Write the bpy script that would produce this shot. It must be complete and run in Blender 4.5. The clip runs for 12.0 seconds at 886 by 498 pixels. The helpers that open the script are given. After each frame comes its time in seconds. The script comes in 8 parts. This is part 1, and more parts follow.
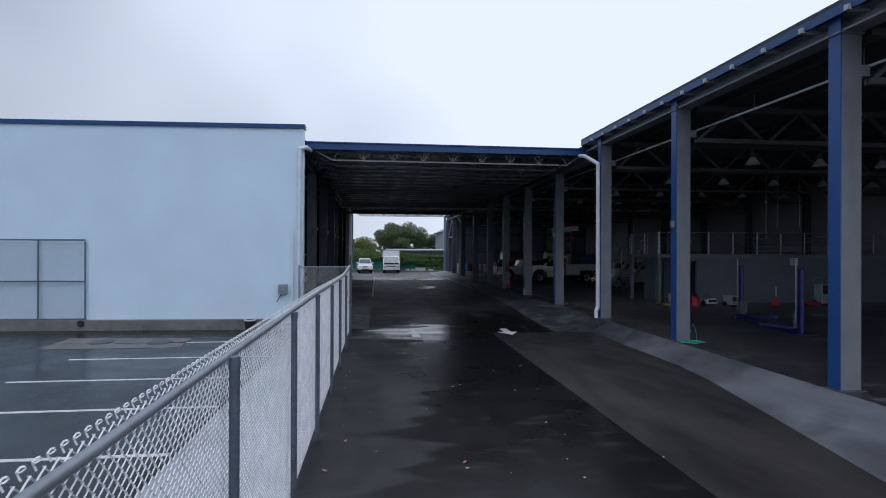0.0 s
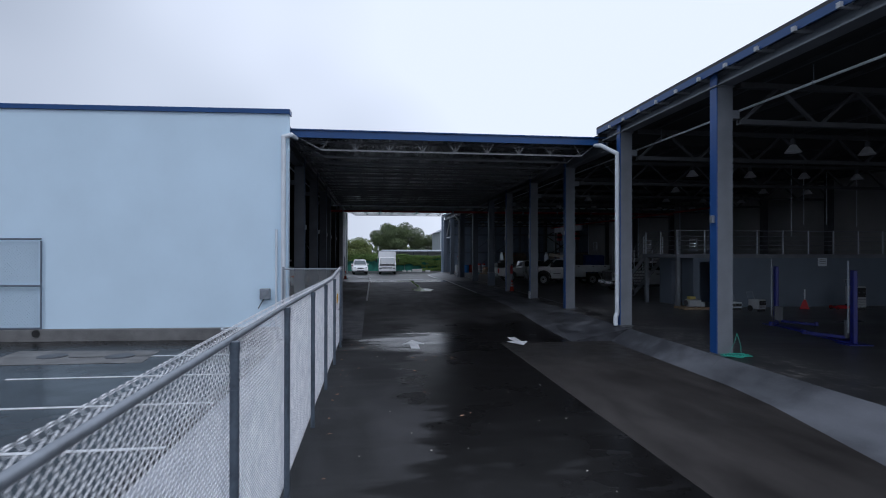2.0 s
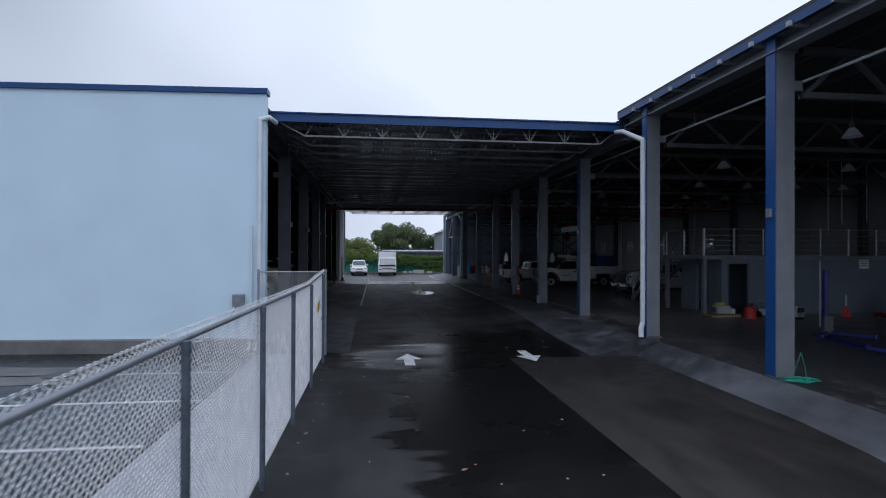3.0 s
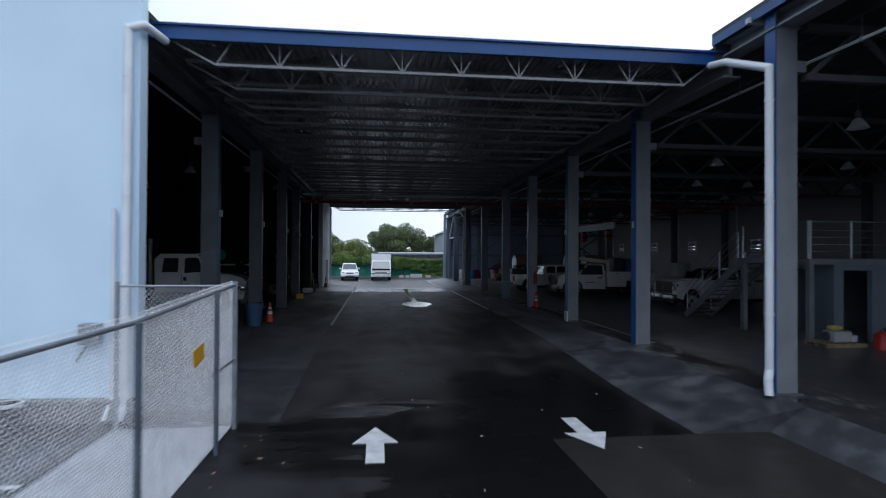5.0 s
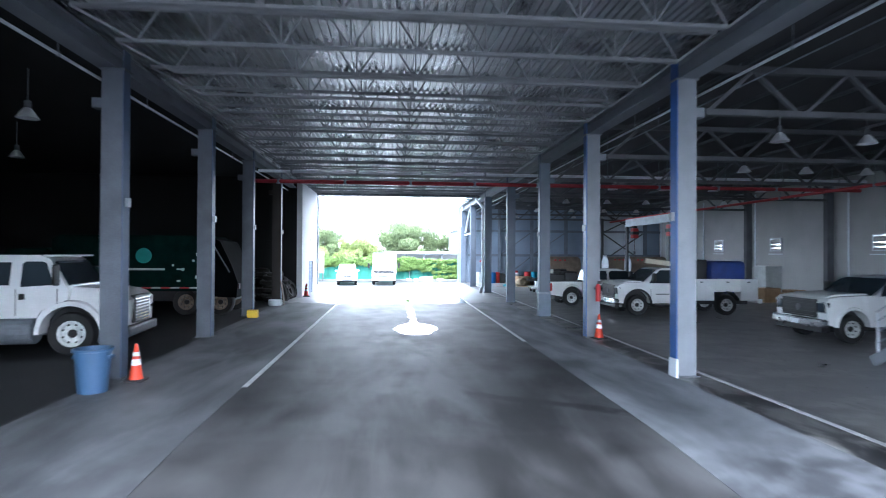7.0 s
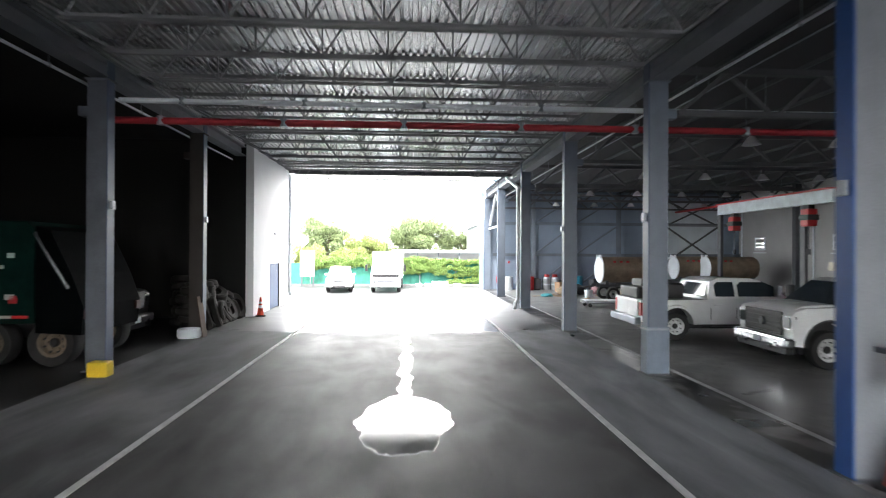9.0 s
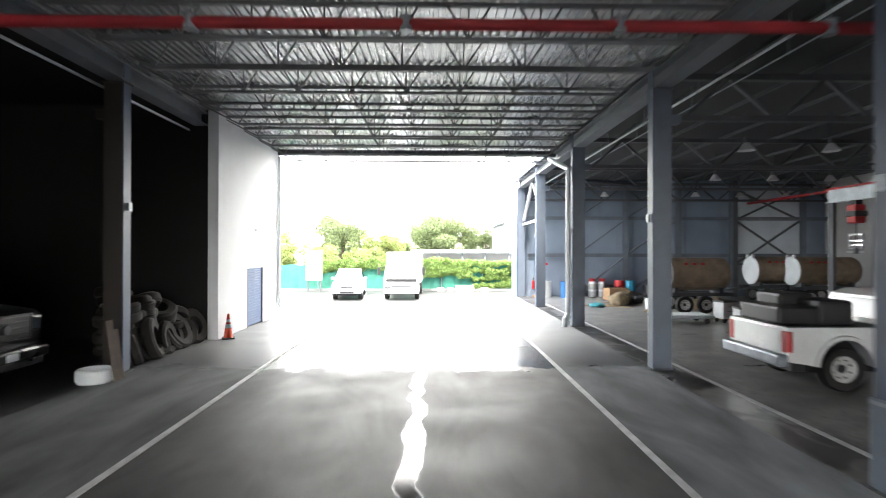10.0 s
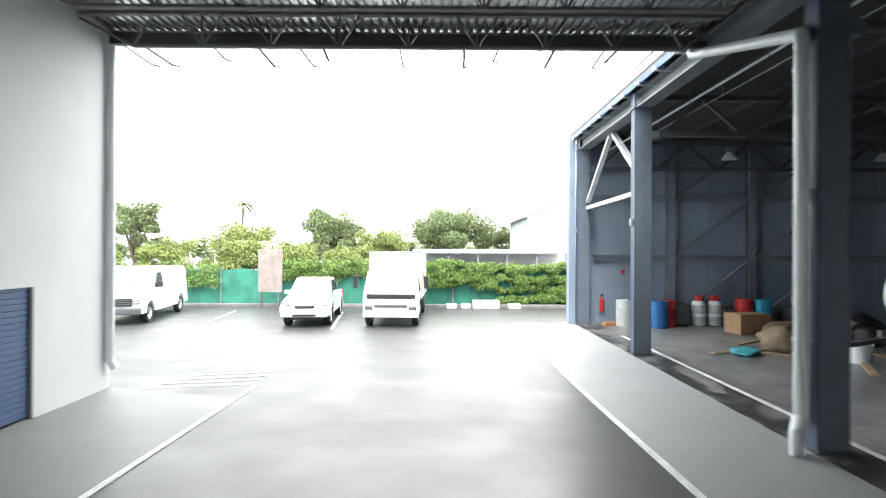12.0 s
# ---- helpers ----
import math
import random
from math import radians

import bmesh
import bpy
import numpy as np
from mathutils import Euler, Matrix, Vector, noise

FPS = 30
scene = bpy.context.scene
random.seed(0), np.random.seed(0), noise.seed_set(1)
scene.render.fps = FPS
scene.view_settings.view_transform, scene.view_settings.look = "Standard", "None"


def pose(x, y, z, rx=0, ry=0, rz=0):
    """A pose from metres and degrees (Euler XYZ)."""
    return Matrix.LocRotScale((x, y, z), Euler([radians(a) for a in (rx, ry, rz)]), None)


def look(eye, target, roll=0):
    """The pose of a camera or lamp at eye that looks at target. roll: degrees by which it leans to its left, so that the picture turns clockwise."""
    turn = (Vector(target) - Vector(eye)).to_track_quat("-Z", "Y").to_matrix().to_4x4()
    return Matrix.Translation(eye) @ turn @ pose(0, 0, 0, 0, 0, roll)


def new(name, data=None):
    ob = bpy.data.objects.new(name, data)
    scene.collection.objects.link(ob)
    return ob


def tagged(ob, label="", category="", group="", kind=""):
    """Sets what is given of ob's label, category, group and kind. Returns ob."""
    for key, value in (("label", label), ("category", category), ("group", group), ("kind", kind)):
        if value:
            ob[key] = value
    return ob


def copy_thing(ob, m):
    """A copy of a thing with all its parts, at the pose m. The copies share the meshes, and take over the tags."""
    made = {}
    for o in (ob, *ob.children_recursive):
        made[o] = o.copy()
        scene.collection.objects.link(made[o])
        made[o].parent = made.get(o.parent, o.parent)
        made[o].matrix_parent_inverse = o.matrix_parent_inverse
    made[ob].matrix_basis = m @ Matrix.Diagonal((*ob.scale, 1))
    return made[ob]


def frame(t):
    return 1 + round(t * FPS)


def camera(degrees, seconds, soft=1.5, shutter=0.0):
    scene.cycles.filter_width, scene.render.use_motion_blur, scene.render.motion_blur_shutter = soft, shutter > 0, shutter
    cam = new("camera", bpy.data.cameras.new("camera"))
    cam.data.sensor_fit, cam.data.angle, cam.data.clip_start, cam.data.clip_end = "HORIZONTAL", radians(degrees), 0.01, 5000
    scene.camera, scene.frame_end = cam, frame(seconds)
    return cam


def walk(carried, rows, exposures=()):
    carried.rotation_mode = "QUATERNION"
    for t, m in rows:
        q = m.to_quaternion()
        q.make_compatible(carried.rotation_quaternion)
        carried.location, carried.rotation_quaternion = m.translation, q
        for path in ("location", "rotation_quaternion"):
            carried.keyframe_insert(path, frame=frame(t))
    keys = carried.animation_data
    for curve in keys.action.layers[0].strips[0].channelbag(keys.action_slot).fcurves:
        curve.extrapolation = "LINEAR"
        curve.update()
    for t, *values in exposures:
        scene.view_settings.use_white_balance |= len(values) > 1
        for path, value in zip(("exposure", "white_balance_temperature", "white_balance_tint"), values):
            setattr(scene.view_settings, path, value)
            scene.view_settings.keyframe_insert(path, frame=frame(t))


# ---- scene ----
cam = camera(77.8, 12.0, soft=1.0, shutter=0.5)
PATH = [
    (0, (0.832, 2.596, 2.542), (1.069, 4.582, 2.546), 0.2),
    (0.5, (0.805, 2.824, 2.558), (1.045, 4.809, 2.56), 0.2),
    (1, (0.883, 3.224, 2.546), (1.119, 5.21, 2.549), 0.2),
    (1.5, (0.885, 3.928, 2.508), (1.127, 5.914, 2.514), 0.1),
    (2, (0.901, 4.748, 2.496), (1.152, 6.732, 2.504), 0.1),
    (2.5, (1.053, 5.927, 2.528), (1.304, 7.911, 2.533), 0.1),
    (3, (1.276, 7.07, 2.498), (1.517, 9.055, 2.507), 0.2),
    (3.2, (1.321, 7.462, 2.482), (1.564, 9.447, 2.496), 0.1),
    (5, (2.154, 13.413, 2.453), (2.391, 15.398, 2.472), 0.3),
    (5.5, (2.572, 15.538, 2.472), (2.796, 17.525, 2.49), 0.1),
    (6, (2.926, 17.734, 2.477), (3.14, 19.723, 2.495), 0.1),
    (6.5, (3.147, 19.806, 2.475), (3.364, 21.794, 2.495), 0.2),
    (7, (3.37, 22.282, 2.513), (3.549, 24.274, 2.528), 0.3),
    (8.8, (4.168, 31.54, 2.52), (4.308, 33.535, 2.529), 0.1),
    (9, (4.214, 32.517, 2.545), (4.332, 34.513, 2.554), 0.3),
    (9.5, (4.301, 35.125, 2.58), (4.406, 37.122, 2.586), 0.1),
    (10, (4.391, 38.083, 2.562), (4.426, 40.082, 2.57), 0.1),
    (10.5, (4.434, 41.064, 2.541), (4.433, 43.064, 2.549), 0.3),
    (11, (4.34, 43.772, 2.598), (4.346, 45.772, 2.601), 0.2),
    (11.5, (4.376, 46.998, 2.547), (4.381, 48.998, 2.555), 0.3),
    (12, (4.361, 49.811, 2.542), (4.369, 51.811, 2.55), 0.3),
]
# exposure follows the clip's camera: it opens up under the canopy and turns from cool to neutral
EXPOSURES = [(0.0, -0.21, 5450, 14), (3.0, -0.18, 5420, 14), (5.0, 0.2, 5350, 12), (5.5, 0.72, 5180, 11), (6.0, 2.38, 5150, 11), (6.5, 3.5, 5200, 11),
             (7.0, 4.04, 5250, 10), (9.0, 4.15, 6450, 11), (9.5, 4.05, 6600, 12), (10.0, 4.2, 6600, 10), (10.5, 4.05, 6650, 9), (11.0, 3.75, 6650, 8), (11.5, 3.43, 6500, 7), (12.0, 2.98, 6430, 7)]
walk(cam, [(t, look(eye, target, roll)) for t, eye, target, roll in PATH], EXPOSURES)

# ---- world: overcast sky ----
world = bpy.data.worlds.new("overcast_sky")
scene.world = world
world.use_nodes = True
wn, wl = world.node_tree.nodes, world.node_tree.links
wn.clear()
w_out = wn.new("ShaderNodeOutputWorld")
w_bg = wn.new("ShaderNodeBackground")
w_sky = wn.new("ShaderNodeTexSky")
w_sky.sky_type, w_sky.sun_disc = "NISHITA", False
w_sky.sun_elevation, w_sky.sun_rotation, w_sky.dust_density = radians(54), radians(198), 6.0
w_gain = wn.new("ShaderNodeVectorMath")
w_gain.operation = "SCALE"
w_gain.inputs["Scale"].default_value = 0.09
w_co = wn.new("ShaderNodeTexCoord")
w_noise = wn.new("ShaderNodeTexNoise")
w_noise.inputs["Scale"].default_value = 1.1
w_noise.inputs["Detail"].default_value = 3.0
w_ramp = wn.new("ShaderNodeValToRGB")
w_ramp.color_ramp.elements[0].position, w_ramp.color_ramp.elements[0].color = 0.28, (0.60, 0.615, 0.615, 1)
w_ramp.color_ramp.elements[1].position, w_ramp.color_ramp.elements[1].color = 0.62, (1.11, 1.10, 1.06, 1)
w_mix = wn.new("ShaderNodeMix")
w_mix.data_type = "RGBA"
w_mix.inputs["Factor"].default_value = 0.93
wl.new(w_sky.outputs["Color"], w_gain.inputs[0])
wl.new(w_co.outputs["Generated"], w_noise.inputs["Vector"])
w_sep = wn.new("ShaderNodeSeparateXYZ")
w_tilt = wn.new("ShaderNodeMath")
w_tilt.operation = "MULTIPLY_ADD"
w_tilt.inputs[1].default_value = 0.42
wl.new(w_co.outputs["Generated"], w_sep.inputs[0])
wl.new(w_sep.outputs["X"], w_tilt.inputs[0])
wl.new(w_noise.outputs["Fac"], w_tilt.inputs[2])
wl.new(w_tilt.outputs[0], w_ramp.inputs["Fac"])
wl.new(w_gain.outputs["Vector"], w_mix.inputs["A"])
wl.new(w_ramp.outputs["Color"], w_mix.inputs["B"])
wl.new(w_mix.outputs["Result"], w_bg.inputs["Color"])
wl.new(w_bg.outputs["Background"], w_out.inputs["Surface"])
w_bg.inputs["Strength"].default_value = 1.0

sun = new("sun", bpy.data.lights.new("sun", "SUN"))
sun.data.energy, sun.data.angle, sun.data.color = 0.55, radians(25), (1.0, 0.97, 0.92)
sun.matrix_world = look((0, 0, 30), (7, 21, 0))


# ---- materials ----
def mat(name, color, rough=0.6, metal=0.0, vary=0.15, scale=3.0, fine=40.0, bump=0.0, coat=0.0, random_amount=0.0, spec=0.5):
    """A surface with broad stains and fine grain."""
    m = bpy.data.materials.new(name)
    m.use_nodes = True
    n, l = m.node_tree.nodes, m.node_tree.links
    b = n["Principled BSDF"]
    b.inputs["Roughness"].default_value, b.inputs["Metallic"].default_value = rough, metal
    b.inputs["Coat Weight"].default_value = coat
    b.inputs["Specular IOR Level"].default_value = spec
    co = n.new("ShaderNodeTexCoord")
    big, small = n.new("ShaderNodeTexNoise"), n.new("ShaderNodeTexNoise")
    big.inputs["Scale"].default_value, big.inputs["Detail"].default_value = scale, 4
    small.inputs["Scale"].default_value, small.inputs["Detail"].default_value = fine, 3
    l.new(co.outputs["Object"], big.inputs["Vector"])
    l.new(co.outputs["Object"], small.inputs["Vector"])
    add = n.new("ShaderNodeMath")
    add.operation = "MULTIPLY_ADD"
    l.new(big.outputs["Fac"], add.inputs[0])
    add.inputs[1].default_value = 0.65
    half = n.new("ShaderNodeMath")
    half.operation = "MULTIPLY"
    half.inputs[1].default_value = 0.35
    l.new(small.outputs["Fac"], half.inputs[0])
    l.new(half.outputs[0], add.inputs[2])
    ramp = n.new("ShaderNodeValToRGB")
    lo = [max(0.0, c * (1 - vary)) for c in color]
    hi = [min(1.0, c * (1 + vary * 0.8)) for c in color]
    ramp.color_ramp.elements[0].position, ramp.color_ramp.elements[0].color = 0.36, (*lo, 1)
    ramp.color_ramp.elements[1].position, ramp.color_ramp.elements[1].color = 0.64, (*hi, 1)
    l.new(add.outputs[0], ramp.inputs["Fac"])
    out = ramp.outputs["Color"]
    if random_amount:
        info = n.new("ShaderNodeObjectInfo")
        val = n.new("ShaderNodeMapRange")
        val.inputs["To Min"].default_value, val.inputs["To Max"].default_value = 1 - random_amount, 1 + random_amount
        l.new(info.outputs["Random"], val.inputs["Value"])
        hsv = n.new("ShaderNodeHueSaturation")
        l.new(val.outputs["Result"], hsv.inputs["Value"])
        l.new(out, hsv.inputs["Color"])
        out = hsv.outputs["Color"]
    l.new(out, b.inputs["Base Color"])
    rr = n.new("ShaderNodeMapRange")
    rr.inputs["To Min"].default_value, rr.inputs["To Max"].default_value = max(0.02, rough - 0.12), min(1.0, rough + 0.12)
    l.new(add.outputs[0], rr.inputs["Value"])
    l.new(rr.outputs["Result"], b.inputs["Roughness"])
    if bump:
        bp = n.new("ShaderNodeBump")
        bp.inputs["Strength"].default_value, bp.inputs["Distance"].default_value = bump, 0.01
        l.new(small.outputs["Fac"], bp.inputs["Height"])
        l.new(bp.outputs["Normal"], b.inputs["Normal"])
    return m


def glass(name, color=(0.03, 0.04, 0.05)):
    m = bpy.data.materials.new(name)
    m.use_nodes = True
    b = m.node_tree.nodes["Principled BSDF"]
    b.inputs["Base Color"].default_value = (*color, 1)
    b.inputs["Roughness"].default_value = 0.05
    b.inputs["Specular IOR Level"].default_value = 0.8
    return m


def clear_glass(name):
    m = glass(name, (0.92, 0.95, 0.96))
    b = m.node_tree.nodes["Principled BSDF"]
    b.inputs["Transmission Weight"].default_value, b.inputs["IOR"].default_value = 1.0, 1.45
    b.inputs["Specular IOR Level"].default_value, b.inputs["Roughness"].default_value = 0.5, 0.0
    return m


def wet_ground(name, dry, wet, is_concrete=False, far_wet_sheen=None, damp_dark=0.36):
    """Asphalt or concrete: dry, rough ground with smooth rain-wet areas at both open ends of the drive, a puddle and a runnel."""
    m = bpy.data.materials.new(name)
    m.use_nodes = True
    n, l = m.node_tree.nodes, m.node_tree.links
    b = n["Principled BSDF"]

    def math_node(op, a, c=None, d=None):
        k = n.new("ShaderNodeMath")
        k.operation = op
        for i, v in enumerate((a, c, d)):
            if v is None:
                continue
            if isinstance(v, (int, float)):
                k.inputs[i].default_value = v
            else:
                l.new(v, k.inputs[i])
        return k.outputs[0]

    def noise_node(scale, detail=4.0, stretch=None):
        k = n.new("ShaderNodeTexNoise")
        k.inputs["Scale"].default_value, k.inputs["Detail"].default_value = scale, detail
        if stretch:
            mp = n.new("ShaderNodeMapping")
            mp.inputs["Scale"].default_value = stretch
            l.new(geo.outputs["Position"], mp.inputs["Vector"])
            l.new(mp.outputs["Vector"], k.inputs["Vector"])
        else:
            l.new(geo.outputs["Position"], k.inputs["Vector"])
        return k.outputs["Fac"]

    def step(v, lo, hi):
        k = n.new("ShaderNodeMapRange")
        k.interpolation_type = "SMOOTHSTEP"
        l.new(v, k.inputs["Value"])
        k.inputs["From Min"].default_value, k.inputs["From Max"].default_value = lo, hi
        return k.outputs["Result"]

    geo = n.new("ShaderNodeNewGeometry")
    sep = n.new("ShaderNodeSeparateXYZ")
    l.new(geo.outputs["Position"], sep.inputs[0])
    X, Y = sep.outputs["X"], sep.outputs["Y"]
    broad = noise_node(0.22, 3.0)
    mid = noise_node(0.9, 5.0)
    streak = noise_node(0.8, 5.0, (1.0, 0.28, 1.0))
    fine = noise_node(55.0, 3.0)
    edge = noise_node(2.4, 4.0)
    # rain blown in at the far end
    yy = math_node("MULTIPLY_ADD", edge, 2.2, Y)
    far = step(yy, 54.2 + WET_FAR, 54.6 + WET_FAR)
    # open yard at the near end: a dark wet band runs down the lower side of the drive
    if is_concrete:
        mouth = math_node("MULTIPLY", step(math_node("MULTIPLY_ADD", edge, 3.0, Y), 18.5, 21.5), math_node("SUBTRACT", 1.0, step(math_node("MULTIPLY_ADD", mid, 5.0, Y), 29.5, 35.0)))
        mottle = math_node("MULTIPLY_ADD", step(edge, 0.36, 0.6), 0.34, 0.5)
        near = math_node("MAXIMUM", math_node("MULTIPLY", math_node("SUBTRACT", 1.0, step(Y, 19.0, 22.0)), math_node("MULTIPLY", step(mid, 0.54, 0.68), 0.35)), math_node("MULTIPLY", mouth, mottle))
    else:
        across = noise_node(0.55, 6.0, (0.35, 1.5, 1.0))
        bx = math_node("MULTIPLY_ADD", math_node("SUBTRACT", across, 0.5), 3.4, X)
        fringe = math_node("MULTIPLY", math_node("SUBTRACT", noise_node(1.3, 8.0, (0.22, 1.9, 1.0)), 0.5), 2.6)
        slant = math_node("ADD", math_node("MULTIPLY_ADD", Y, -0.065, bx), fringe)
        band = math_node("MULTIPLY", step(slant, 0.5, 0.85), math_node("SUBTRACT", 1.0, step(X, 6.8, 7.4)))
        silt = math_node("MULTIPLY", step(noise_node(2.6, 8.0, (0.6, 1.3, 1.0)), 0.50, 0.72), math_node("SUBTRACT", 1.0, step(math_node("MULTIPLY_ADD", edge, 3.0, Y), 13.0, 16.5)))
        band = math_node("MULTIPLY", band, math_node("MULTIPLY_ADD", silt, -0.4, 1.0))
        by = math_node("MULTIPLY_ADD", math_node("SUBTRACT", mid, 0.5), 6.0, Y)
        band = math_node("MULTIPLY", band, math_node("MULTIPLY", step(by, 6.0, 9.5), math_node("SUBTRACT", 1.0, step(by, 24.5, 29.0))))
        ragged = math_node("MULTIPLY", math_node("SUBTRACT", 1.0, step(by, 8.5, 11.0)), step(across, 0.50, 0.60))
        pools = math_node("MULTIPLY", step(math_node("ADD", across, math_node("MULTIPLY", broad, 0.4)), 0.70, 0.98), math_node("SUBTRACT", 1.0, step(Y, 24.0, 31.0)))
        lot = math_node("MULTIPLY", math_node("SUBTRACT", 1.0, step(X, -2.4, -2.1)), math_node("MULTIPLY", math_node("SUBTRACT", 1.0, step(Y, 24.0, 25.0)), math_node("MULTIPLY_ADD", step(broad, 0.4, 0.6), 0.25, 0.7)))
        pools = math_node("MAXIMUM", pools, lot)
        near = math_node("MAXIMUM", math_node("MAXIMUM", band, math_node("MULTIPLY", ragged, step(bx, 2.2, 3.0))), pools)
    wetness = math_node("MAXIMUM", far, near)
    damp = math_node("SUBTRACT", 1.0, step(math_node("MULTIPLY_ADD", mid, 6.0, Y), 24.5 if is_concrete else 27.5, 28.5 if is_concrete else 32.5))
    if not is_concrete:
        # keyhole puddle and runnel down the middle of the drive
        wob = math_node("MULTIPLY_ADD", math_node("SUBTRACT", noise_node(1.1, 4.0), 0.5), 0.5, X)
        dx = math_node("ABSOLUTE", math_node("SUBTRACT", wob, 4.12))
        run = math_node("SUBTRACT", 1.0, step(dx, 0.10, 0.16))
        run = math_node("MULTIPLY", run, step(Y, 41.4, 41.8))
        run = math_node("MULTIPLY", run, math_node("SUBTRACT", 1.0, step(Y, 54.0, 54.5)))
        px = math_node("DIVIDE", math_node("SUBTRACT", wob, 4.12), 0.72)
        py = math_node("DIVIDE", math_node("SUBTRACT", Y, 41.0), 1.55)
        rad = math_node("SQRT", math_node("ADD", math_node("MULTIPLY", px, px), math_node("MULTIPLY", py, py)))
        pud = math_node("SUBTRACT", 1.0, step(math_node("MULTIPLY_ADD", edge, 0.4, rad), 1.13, 1.19))
        qx = math_node("DIVIDE", math_node("SUBTRACT", math_node("ADD", bx, fringe), 2.3), 1.9)
        qy = math_node("DIVIDE", math_node("SUBTRACT", Y, 22.1), 2.4)
        pool = math_node("SUBTRACT", 1.0, step(math_node("ADD", math_node("MULTIPLY", qx, qx), math_node("MULTIPLY", qy, qy)), 0.15, 1.15))
        water = math_node("MAXIMUM", math_node("MAXIMUM", run, pud), math_node("MULTIPLY", pool, math_node("MULTIPLY_ADD", step(across, 0.42, 0.6), 0.6, 0.35)))
        wetness = math_node("MAXIMUM", wetness, water)
    ramp = n.new("ShaderNodeValToRGB")
    ramp.color_ramp.elements[0].position, ramp.color_ramp.elements[0].color = 0.36, (*[c * (0.52 if is_concrete else 0.46) for c in dry], 1)
    ramp.color_ramp.elements[1].position, ramp.color_ramp.elements[1].color = 0.68, (*[c * 1.6 for c in dry], 1)
    tone = math_node("ADD", math_node("MULTIPLY", streak, 0.6), math_node("ADD", math_node("MULTIPLY", broad, 0.25), math_node("MULTIPLY", fine, 0.15)))
    swirl = n.new("ShaderNodeTexNoise")
    swirl.inputs["Scale"].default_value, swirl.inputs["Detail"].default_value, swirl.inputs["Distortion"].default_value = 0.42, 3.0, 1.6
    swirl_map = n.new("ShaderNodeMapping")
    swirl_map.inputs["Rotation"].default_value, swirl_map.inputs["Scale"].default_value = (0, 0, 0.5), (1.5, 0.55, 1.0)
    l.new(geo.outputs["Position"], swirl_map.inputs["Vector"])
    l.new(swirl_map.outputs["Vector"], swirl.inputs["Vector"])
    tone = math_node("ADD", tone, math_node("MULTIPLY", math_node("SUBTRACT", swirl.outputs["Fac"], 0.5), 0.78 if not is_concrete else 0.5))
    if not is_concrete:
        # dusty arcs left by turning tyres, and one dark scuff across the lane
        wobble = math_node("MULTIPLY", math_node("SUBTRACT", mid, 0.5), 1.6)
        arcs = None
        for cx, cy, rad, half in ((10.2, 34.0, 6.3, 0.55), (10.2, 34.0, 8.2, 0.4), (-3.5, 36.5, 7.4, 0.5), (3.5, 50.0, 12.6, 0.5)):
            ax = math_node("SUBTRACT", X, cx)
            ay = math_node("SUBTRACT", Y, cy)
            dist = math_node("SQRT", math_node("ADD", math_node("MULTIPLY", ax, ax), math_node("MULTIPLY", ay, ay)))
            off = math_node("ABSOLUTE", math_node("SUBTRACT", math_node("ADD", dist, wobble), rad))
            one = math_node("SUBTRACT", 1.0, step(off, half * 0.2, half * 1.5))
            arcs = one if arcs is None else math_node("MAXIMUM", arcs, one)
        arcs = math_node("MULTIPLY", arcs, step(streak, 0.38, 0.6))
        under = math_node("MULTIPLY", step(Y, 26.0, 30.0), math_node("SUBTRACT", 1.0, step(Y, 46.0, 52.0)))
        tone = math_node("ADD", tone, math_node("MULTIPLY", math_node("MULTIPLY", arcs, under), 0.2))
        line = math_node("ABSOLUTE", math_node("ADD", math_node("SUBTRACT", Y, 31.6), math_node("MULTIPLY_ADD", wobble, 0.25, math_node("MULTIPLY", math_node("SUBTRACT", X, 6.0), 0.55))))
        scuff = math_node("MULTIPLY", math_node("SUBTRACT", 1.0, step(line, 0.06, 0.24)), math_node("MULTIPLY", step(X, 4.4, 5.4), step(edge, 0.35, 0.5)))
        tone = math_node("SUBTRACT", tone, math_node("MULTIPLY", scuff, 0.3))
    l.new(tone, ramp.inputs["Fac"])
    dampened = n.new("ShaderNodeMix")
    dampened.data_type = "RGBA"
    dampened.blend_type = "MULTIPLY"
    l.new(damp, dampened.inputs["Factor"])
    l.new(ramp.outputs["Color"], dampened.inputs["A"])
    dampened.inputs["B"].default_value = (damp_dark, damp_dark, damp_dark * 1.03, 1)
    mix = n.new("ShaderNodeMix")
    mix.data_type = "RGBA"
    l.new(wetness, mix.inputs["Factor"])
    l.new(dampened.outputs["Result"], mix.inputs["A"])
    # paler base at the far end: lighter yard, plus reflected sky put into colour
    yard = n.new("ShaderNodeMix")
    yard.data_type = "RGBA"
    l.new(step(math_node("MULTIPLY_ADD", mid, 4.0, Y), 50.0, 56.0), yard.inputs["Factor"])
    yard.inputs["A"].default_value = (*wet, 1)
    yard.inputs["B"].default_value = (*(far_wet_sheen or wet), 1)
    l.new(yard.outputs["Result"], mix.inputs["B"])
    l.new(mix.outputs["Result"], b.inputs["Base Color"])
    dry_rough = math_node("MULTIPLY_ADD", mid, 0.35, 0.42 if not is_concrete else 0.5)
    wet_rough = math_node("ADD", math_node("MULTIPLY_ADD", mid, 0.3, 0.03 if not is_concrete else 0.16), math_node("MULTIPLY", step(Y, 50.0, 58.0), 0.26))
    if not is_concrete:
        wet_rough = math_node("MULTIPLY", wet_rough, math_node("SUBTRACT", 1.0, math_node("MULTIPLY", water, 0.85)))
